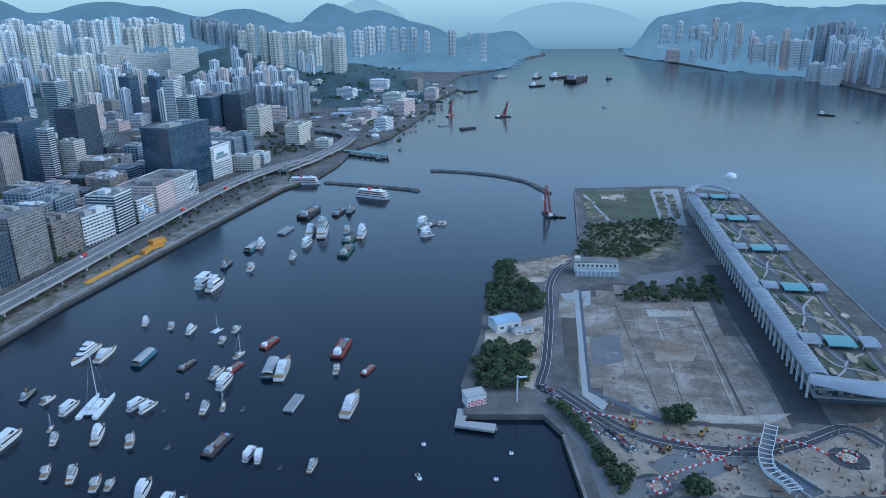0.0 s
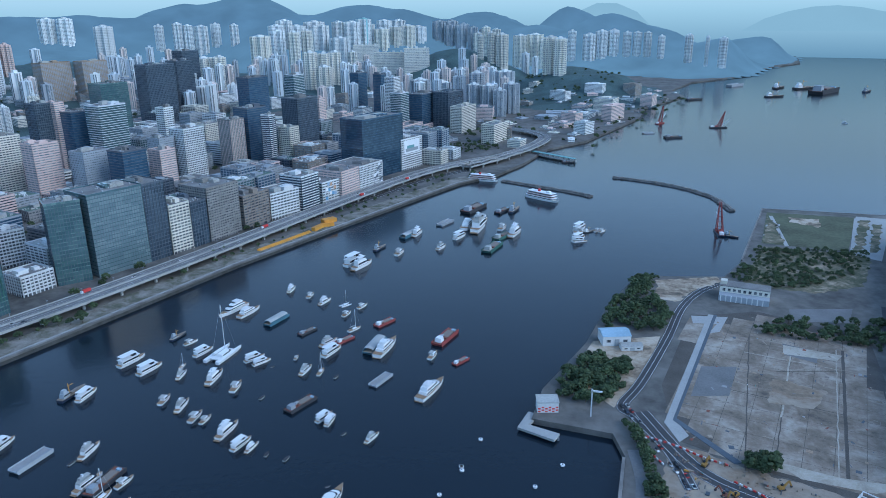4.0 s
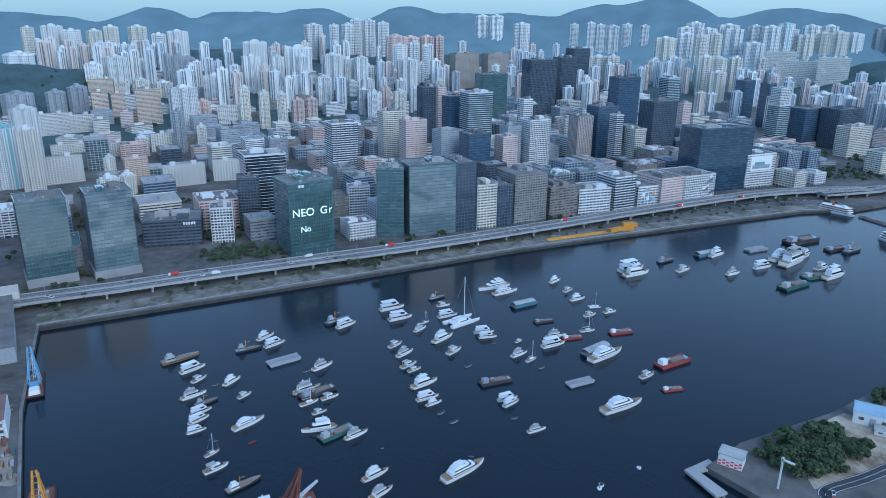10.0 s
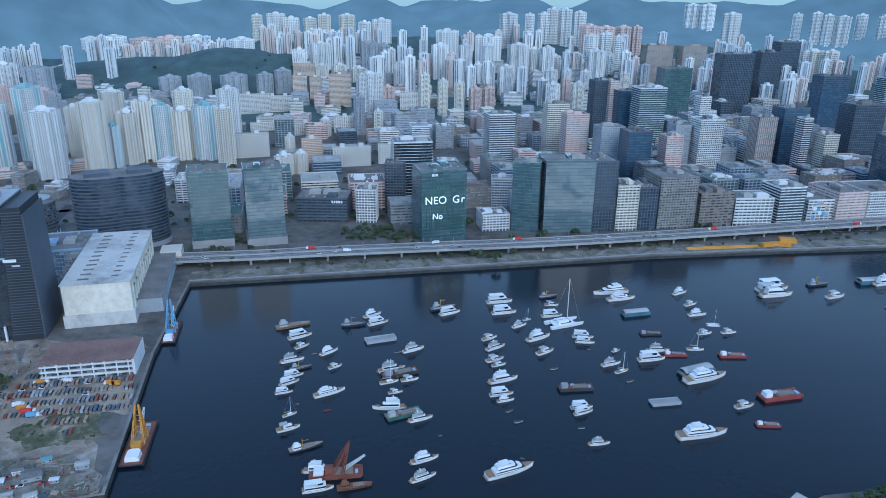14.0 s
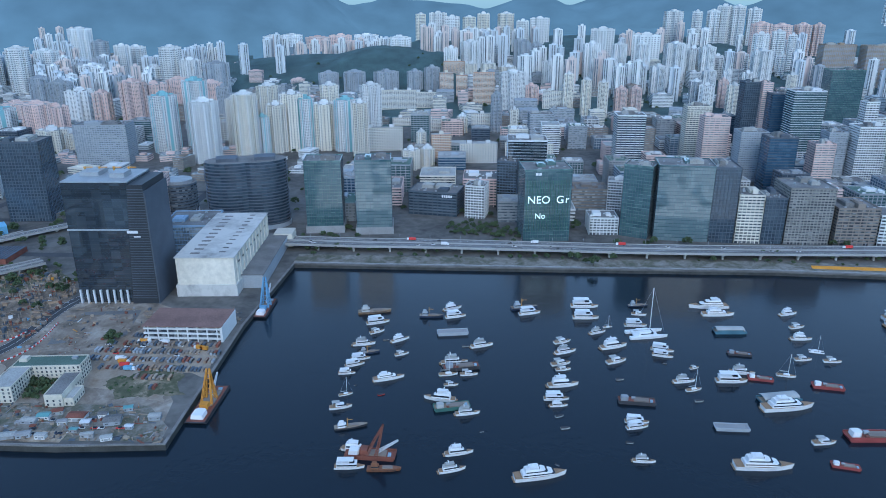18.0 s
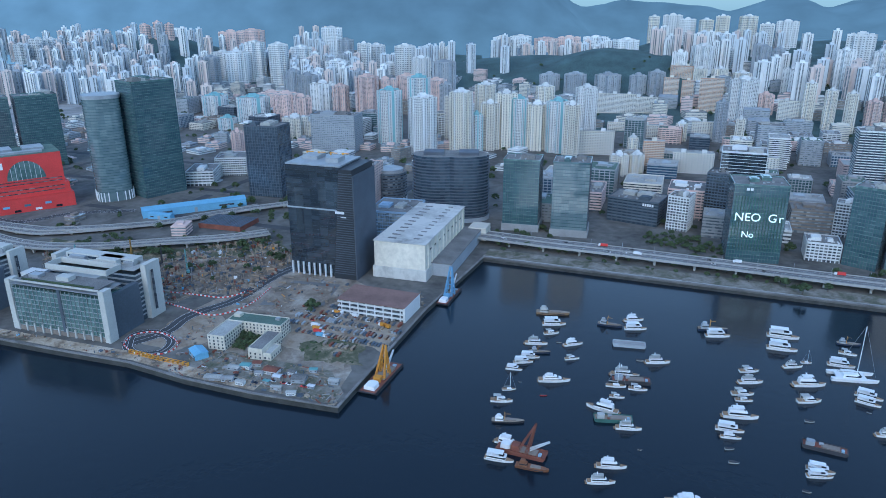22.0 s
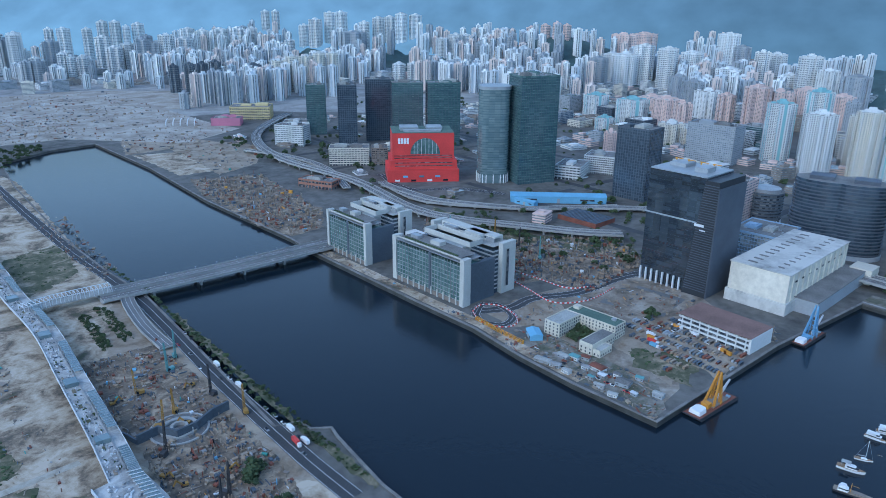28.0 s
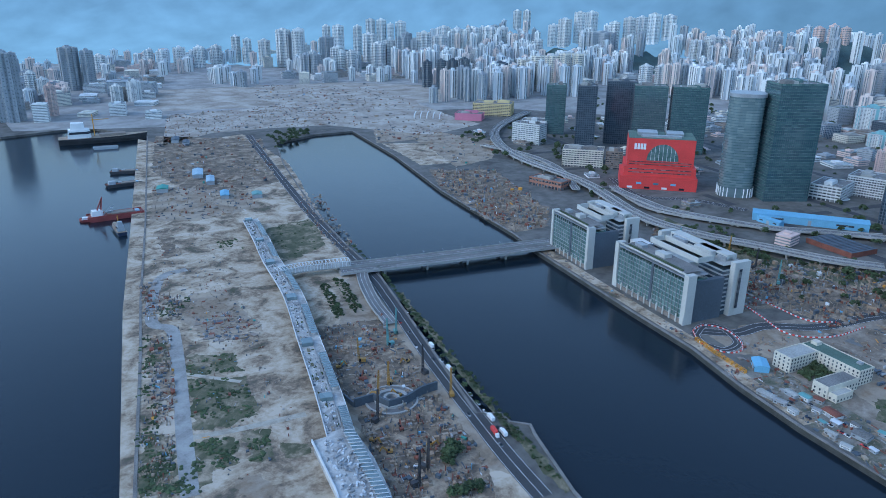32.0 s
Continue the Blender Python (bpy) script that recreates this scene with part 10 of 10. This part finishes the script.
def piling_rig(h, colour, label):
    root = empty("piling_rig", 0, 0, 0, 0, label, "crane", "cranes")
    for side in (-1.6, 1.6):
        part("track", bx((0, side, 0, 5, 1, 1)), M["hull_dark"], root)
    part("body", bx((-0.6, 0, 1, 5, 3.2, 2.4)), colour, root)
    part("cab", bx((1.8, 1.0, 1.2, 1.6, 1.3, 2.2)), M["tinted"], root)
    bm = bmesh.new()
    lattice(bm, (2.6, 0, 1), (3.4, 0, h), 0.7, 8)
    part("mast", bm, colour, root)
    return root


def excavator(colour, label="yellow tracked excavator with its arm raised"):
    root = empty("excavator", 0, 0, 0, 0, label, "excavator", "excavators")
    for side in (-1.2, 1.2):
        part("track", bx((0, side, 0, 4, 0.7, 0.9)), M["hull_dark"], root)
    part("body", bx((-0.5, 0, 0.9, 3.4, 2.6, 1.4)), colour, root)
    part("cab", bx((0.6, 0.7, 1.4, 1.4, 1.1, 1.9)), M["tinted"], root)
    bm = bmesh.new()
    lattice(bm, (1.0, 0, 1.6), (4.6, 0, 5.2), 0.35, 2)
    lattice(bm, (4.6, 0, 5.2), (6.6, 0, 1.6), 0.3, 2)
    part("arm", bm, colour, root)
    part("bucket", bx((6.6, 0, 0.6, 1.2, 1.2, 1.0)), M["hull_dark"], root)
    return root


RIGS = [piling_rig(26, M["copper_green"], "green piling rig with a tall lattice mast"), piling_rig(22, M["machine_yellow"], "orange crawler crane with a lattice boom"), piling_rig(24, M["hull_dark"], "dark piling rig with a tall mast")]
DIGGERS = [excavator(M["machine_yellow"]), excavator(M["rust"], "orange tracked excavator with its arm raised")]
spots = [(-346, -493), (-362, -509), (-291, -432), (-273, -403), (-341, -437), (-311, -482), (-309, -439), (-269, -340), (-255, -330), (-337, -398)]
for k, (x, y) in enumerate(spots):
    m = pose(x, y, G + 0.1, 0, 0, k * 67 % 360)
    base_ob = RIGS[(0, 0, 1, 2, 2, 1, 1, 2, 2, 1)[k]]
    if k in (0, 2, 3):
        base_ob.matrix_basis = m
    else:
        copy_thing(base_ob, m)
spots = [(-340, -460), (-329, -493), (-291, -485), (-282, -384), (-261, -367), (-299, -388), (-286, -357), (-296, -459), (-305, -421), (-373, -544), (-259, -384), (-272, -351)] + [(-770, -479), (-756, -444), (-742, -410), (-712, -377), (-749, -495), (-720, -439)] + [(-180, 158), (-172, 129), (-166, 131), (-138, 106), (-138, 143)]
for k, (x, y) in enumerate(spots):
    m = pose(x, y, G + 0.1, 0, 0, k * 83 % 360)
    if k < 2:
        DIGGERS[k].matrix_basis = m
    else:
        copy_thing(DIGGERS[k % 2], m)
for k, (x, y) in enumerate([(-764, -496), (-794, -453), (-770, -407), (-748, -366), (-689, -429)]):
    copy_thing(RIGS[k % 3], pose(x, y, G + 0.1, 0, 0, k * 71))

JUNK = [M[k] for k in ("concrete", "rust", "dirt", "wall_grey", "steel_white", "wall_dark", "scaffold", "green_sheet", "wall_brown", "metal_grey", "blue_sheet", "yellow_paint")]


def clutter(name, poly, n, seed, label, smin=1.0, smax=5.0, hmax=2.4, rows=False):
    """Heaps, stacks and crates strewn over a site."""
    rnd = random.Random(seed)
    xs, ys = [p[0] for p in poly], [p[1] for p in poly]
    bm = bmesh.new()
    done = 0
    for _ in range(n * 12):
        p = (rnd.uniform(min(xs), max(xs)), rnd.uniform(min(ys), max(ys)))
        if inside(p, poly) and (rows or noise.noise(Vector((p[0] / 13, p[1] / 13, seed))) > rnd.uniform(-0.5, 0.25)):
            L = (smin + (smax - smin) * rnd.random() ** 2) * 0.85
            if rows:
                cu, cv = p[0] * 0.309 + p[1] * 0.951, -p[0] * 0.951 + p[1] * 0.309
                cu, cv = round(cu / 3.0) * 3.0, round(cv / 14) * 14 + rnd.uniform(-0.5, 0.5)
                p = (cu * 0.309 - cv * 0.951, cu * 0.951 + cv * 0.309)
                add_box(bm, p[0], p[1], G + 0.2, rnd.uniform(4, 7), 2.0, rnd.uniform(1.2, 2.4), 162, rnd.choice((1, 5, 5, 6, 8, 8, 2, 9, 3, 5, 1, 8)))
                done += 1
                if done >= n:
                    break
                continue
            form = rnd.random()
            W, H = L * rnd.uniform(0.25, 0.9), rnd.uniform(0.3, hmax)
            if form < 0.4:
                L, W, H = L * 1.8, 0.35 + 0.08 * L, H * 0.5
            elif form < 0.5:
                L, W, H = 0.5, 0.5, H * 2.2
            add_box(bm, p[0], p[1], G, L, W, H, rnd.choice((72, 162, 72 + rnd.uniform(-40, 40))), rnd.choice((4, 7, 9, 10, 11, 4)) if rnd.random() < 0.025 else rnd.choice((0, 1, 1, 2, 2, 2, 2, 5, 5, 5, 6, 6, 6, 8, 8, 8)))
            done += 1
            if done >= n:
                break
    ob = link_mesh(name, bm, JUNK)
    tagged(ob, label, "building materials", kind="stuff")


clutter("site_materials", [(-305, -563), (-369, -541), (-339, -422), (-332, -409), (-269, -440), (-284, -495)], 760, 1, "stacks of building materials on muddy ground")
clutter("site_materials", [(-268, -419), (-330, -406), (-314, -346), (-288, -292), (-235, -332)], 820, 2, "stacks of building materials on muddy ground")
clutter("site_materials", [(-832, -578), (-772, -411), (-734, -351), (-704, -330), (-641, -357), (-683, -483), (-729, -518)], 1100, 3, "crowded building materials and formwork", 1.0, 6.0, 3.5)
clutter("site_materials", [(-774, -973), (-759, -813), (-764, -714), (-715, -666), (-646, -660), (-683, -773), (-715, -897)], 380, 4, "formwork and materials by the channel", 1.0, 6.0, 3.5)
clutter("scrap", [(-655, -213), (-665, -187), (-630, -117), (-578, -127), (-612, -202), (-633, -229)], 200, 5, "rows of rusty parked machines and containers", rows=True)
clutter("scrap", [(-534, -297), (-578, -280), (-543, -166), (-510, -150), (-492, -152), (-516, -228)], 300, 6, "yard clutter among sheds", 1.0, 5.0, 2.0)
clutter("scrap", [(-700, -142), (-705, -103), (-671, -100), (-671, -144)], 150, 7, "rusty clutter below the warehouse")
clutter("site_materials", [(-348, -1160), (-450, -1035), (-435, -952), (-340, -938), (-292, -973)], 300, 8, "sheds and materials on the runway", 1.5, 7.0, 3.0)
clutter("site_materials", [(-479, -1574), (-643, -1413), (-517, -1067), (-383, -1058), (-376, -1256)], 420, 9, "materials on the runway's far end", 2.0, 9.0, 4.0)
clutter("site_materials", [(-1024, -2303), (-1348, -2131), (-1153, -1415), (-1141, -1303), (-962, -1254), (-799, -1563), (-743, -1687)], 900, 10, "far building sites with frames and heaps", 2.0, 9.0, 3.5)
clutter("site_materials", [(-244, -703), (-281, -696), (-273, -643), (-274, -582), (-235, -595), (-220, -631)], 160, 11, "planks and heaps on bare soil", 0.8, 4.0, 1.5)
clutter("site_materials", [(-222, -719), (-239, -706), (-220, -647), (-203, -660)], 120, 12, "stored containers and pallets", 1.5, 5.0, 2.6)
clutter("site_materials", [(-139, -487), (-156, -471), (-135, -408), (-119, -419)], 200, 13, "stored gear beside the sea wall", 0.8, 3.5, 1.6)
clutter("site_materials", [(-198, 177), (-155, 159), (-81, 131), (-6, 143), (-60, 69), (-203, 88)], 380, 14, "works equipment on brown earth", 0.8, 4.0, 1.8)
clutter("site_materials", [(-167, -582), (-186, -568), (-158, -482), (-142, -494)], 130, 15, "stored pallets beside the sea wall", 0.8, 4.0, 2.2)
clutter("apron_marks", [(-160, 391), (-102, 413), (-27, 371), (-62, 162), (-152, 167), (-193, 192)], 220, 16, "low kerbs and leftover slabs on the apron", 0.8, 5.0, 0.25)
clutter("site_materials", [(-536, -973), (-482, -816), (-457, -731), (-428, -707), (-445, -806), (-492, -956)], 260, 17, "parked gear along the channel road", 1.0, 5.0, 2.5)
_q = [(-615, -578), (-569, -410), (-550, -335), (-529, -285)]
clutter("quay_works", side_lines(_q, 3.5) + side_lines(_q, 14)[::-1], 220, 18, "works gear along the quay", 0.8, 4.0, 1.4)

clutter("site_materials", [(-792, -423), (-880, -329), (-825, -273), (-787, -263), (-687, -280), (-697, -360), (-703, -378)], 1100, 19, "formwork, steel and timber on a crowded site", 1.0, 6.5, 4.0)
clutter("site_materials", [(-763, -997), (-853, -930), (-774, -748), (-697, -650), (-646, -654), (-653, -723), (-710, -901)], 900, 20, "piles, steel and huts on a site by the channel", 1.0, 7.0, 4.5)
clutter("scrap", [(-629, -207), (-664, -190), (-665, -153), (-601, -140), (-568, -164)], 170, 21, "rows of rusty parked machines in a yard", 2.0, 6.0, 2.2, True)
clutter("site_materials", [(-586, -1837), (-863, -1829), (-1027, -1752), (-861, -1482), (-705, -1529), (-588, -1542), (-460, -1465)], 900, 22, "columns and formwork of a far building site", 1.5, 7.0, 3.0)
clutter("site_materials", [(-894, -1381), (-982, -1337), (-1028, -1130), (-913, -1001), (-815, -987), (-902, -1233), (-817, -1247)], 260, 23, "huts and heaps on waste ground", 2.0, 8.0, 3.0)


# heaps, pallets and parked gear along the old runway
clutter("runway_heaps", [(-290, -940), (-345, -900), (-300, -700), (-262, -560), (-232, -440), (-205, -400), (-150, -400), (-195, -560), (-215, -690), (-255, -860)], 620, 61, "small heaps, pallets and debris on the sandy runway", 0.6, 3.6, 1.2)
clutter("storage_rows", [(-187, -636), (-203, -622), (-165, -490), (-148, -492)], 260, 62, "rows of stored pallets, huts and vehicles by the sea wall", 1.2, 5.5, 2.6)
clutter("storage_rows", [(-215, -760), (-232, -752), (-207, -655), (-192, -664)], 150, 63, "rows of stored pallets, huts and vehicles by the sea wall", 1.2, 5.5, 2.6)
clutter("plank_stacks", [(-222, -628), (-262, -640), (-276, -600), (-258, -575), (-222, -590)], 240, 64, "stacks of planks and pipes on bare soil", 2.0, 8.0, 1.2)
shrubs([(-210, -690), (-245, -700), (-238, -668), (-205, -660)], 90, 65)
shrubs([(-130, -470), (-152, -482), (-190, -632), (-182, -640)], 120, 66)
shrubs([(-150, -440), (-128, -438), (-120, -400), (-146, -402)], 110, 67)
shrubs([(-330, -850), (-352, -842), (-345, -800), (-322, -806)], 60, 68)


def water_barriers(pts, seed):
    """Red and white plastic works barriers set end to end."""
    pts = curve_through(pts, 4)
    bm = bmesh.new()
    k = 0
    for a, b in zip(pts, pts[1:]):
        L = math.dist(a, b)
        rot = math.degrees(math.atan2(b[1] - a[1], b[0] - a[0]))
        n = max(1, int(L / 2.1))
        for i in range(n):
            f = (i + 0.5) / n
            add_box(bm, a[0] + (b[0] - a[0]) * f, a[1] + (b[1] - a[1]) * f, G + 0.1, 1.9, 0.7, 1.1, rot, k % 2)
            k += 1
    tagged(link_mesh("works_barriers", bm, [M["red_paint"], M["gelcoat"]]), "red and white plastic works barriers in a row", "barrier", kind="stuff")


for k, line in enumerate(([(-215, 184), (-196, 177), (-180, 167), (-165, 161)], [(-215, 170), (-211, 163), (-205, 154)], [(-182, 103), (-160, 111), (-145, 115), (-126, 122), (-105, 131)], [(-149, 133), (-144, 119), (-136, 114)], [(-165, 145), (-149, 133), (-140, 119)], [(-115, 137), (-104, 134), (-91, 131), (-75, 123), (-68, 110)], [(-674, -369), (-657, -334), (-641, -299), (-666, -273), (-712, -264)], [(-696, -376), (-689, -336), (-683, -303), (-701, -285)], [(-578, -354), (-596, -355), (-604, -339), (-595, -319), (-579, -307), (-564, -313), (-563, -336), (-578, -354)], [(-193, 97), (-183, 104), (-181, 95), (-191, 89), (-193, 97)], [(-63, 110), (-53, 113), (-50, 107), (-60, 101), (-63, 110)])):
    water_barriers(line, k)

clutter("yard_gear", [(-655, -300), (-700, -280), (-770, -250), (-735, -190), (-705, -160), (-668, -195), (-640, -250)], 170, 71, "parked vans, skips and stacked materials on hardstanding", 1.2, 5.0, 2.2)
clutter("yard_gear", [(-560, -300), (-600, -318), (-640, -300), (-625, -270), (-570, -288)], 90, 72, "parked vans, skips and stacked materials on hardstanding", 1.0, 4.5, 2.0)
grove([(-672, -216), (-660, -222), (-654, -207), (-667, -200)], 3, 73, 0.7, 1.0)

# roundabout islands of the works road
for k, (x, y) in enumerate([(-57, 106), (-190, 97)]):
    bm = bmesh.new()
    add_prism(bm, [(x + 12 * math.cos(t * 0.26), y + 12 * math.sin(t * 0.26)) for t in range(24)], G - 0.2, G + 0.14)
    tagged(link_mesh("roundabout", bm, M["asphalt"]), "new dark asphalt roundabout", "road", kind="structure")
    bm = bmesh.new()
    add_prism(bm, [(x + 5 * math.cos(t * 0.26), y + 5 * math.sin(t * 0.26)) for t in range(24)], G - 0.2, G + 0.5)
    tagged(link_mesh("roundabout_island", bm, M["sand"]), "sandy centre of the roundabout", "traffic island", kind="structure")
w = empty("underpass", -105.7, 93.7, G, 20, "open concrete underpass ramp between retaining walls", "underpass")
for s in (-1, 1):
    part("ramp_wall", bx((s * 6, 0, -0.2, 0.8, 40, 2.0)), M["deck"], w)
part("ramp_floor", bx((0, 0, -0.2, 11, 40, 0.45)), M["wall_dark"], w)

# ---- street lamps ----
def lamp(h=10):
    bm = bmesh.new()
    add_box(bm, 0, 0, 0, 0.24, 0.24, h)
    root = tagged(link_mesh("street_lamp", bm, M["metal_grey"]), "tall grey street lamp with a twin arm", "street lamp", "street lamps")
    part("arm", bx((0, 0, h, 0.2, 4, 0.2)), M["metal_grey"], root)
    return root


LAMP = lamp()
first = True
for line, z, gap in (([(-428, -655), (-486, -636), (-552, -616), (-623, -596)], 9, 22), ([(-863, -23), (-781, 211), (-713, 410)] + [(-563, 911), (-440, 1092)], 13, 34)):
    for a, b in zip(line, line[1:]):
        n = max(1, int(math.dist(a, b) / gap))
        for i in range(n):
            f = i / n
            m = pose(a[0] + (b[0] - a[0]) * f, a[1] + (b[1] - a[1]) * f, z - 0.5, 0, 0, math.degrees(math.atan2(b[1] - a[1], b[0] - a[0])))
            if first:
                LAMP.matrix_basis, first = m, False
            else:
                copy_thing(LAMP, m)
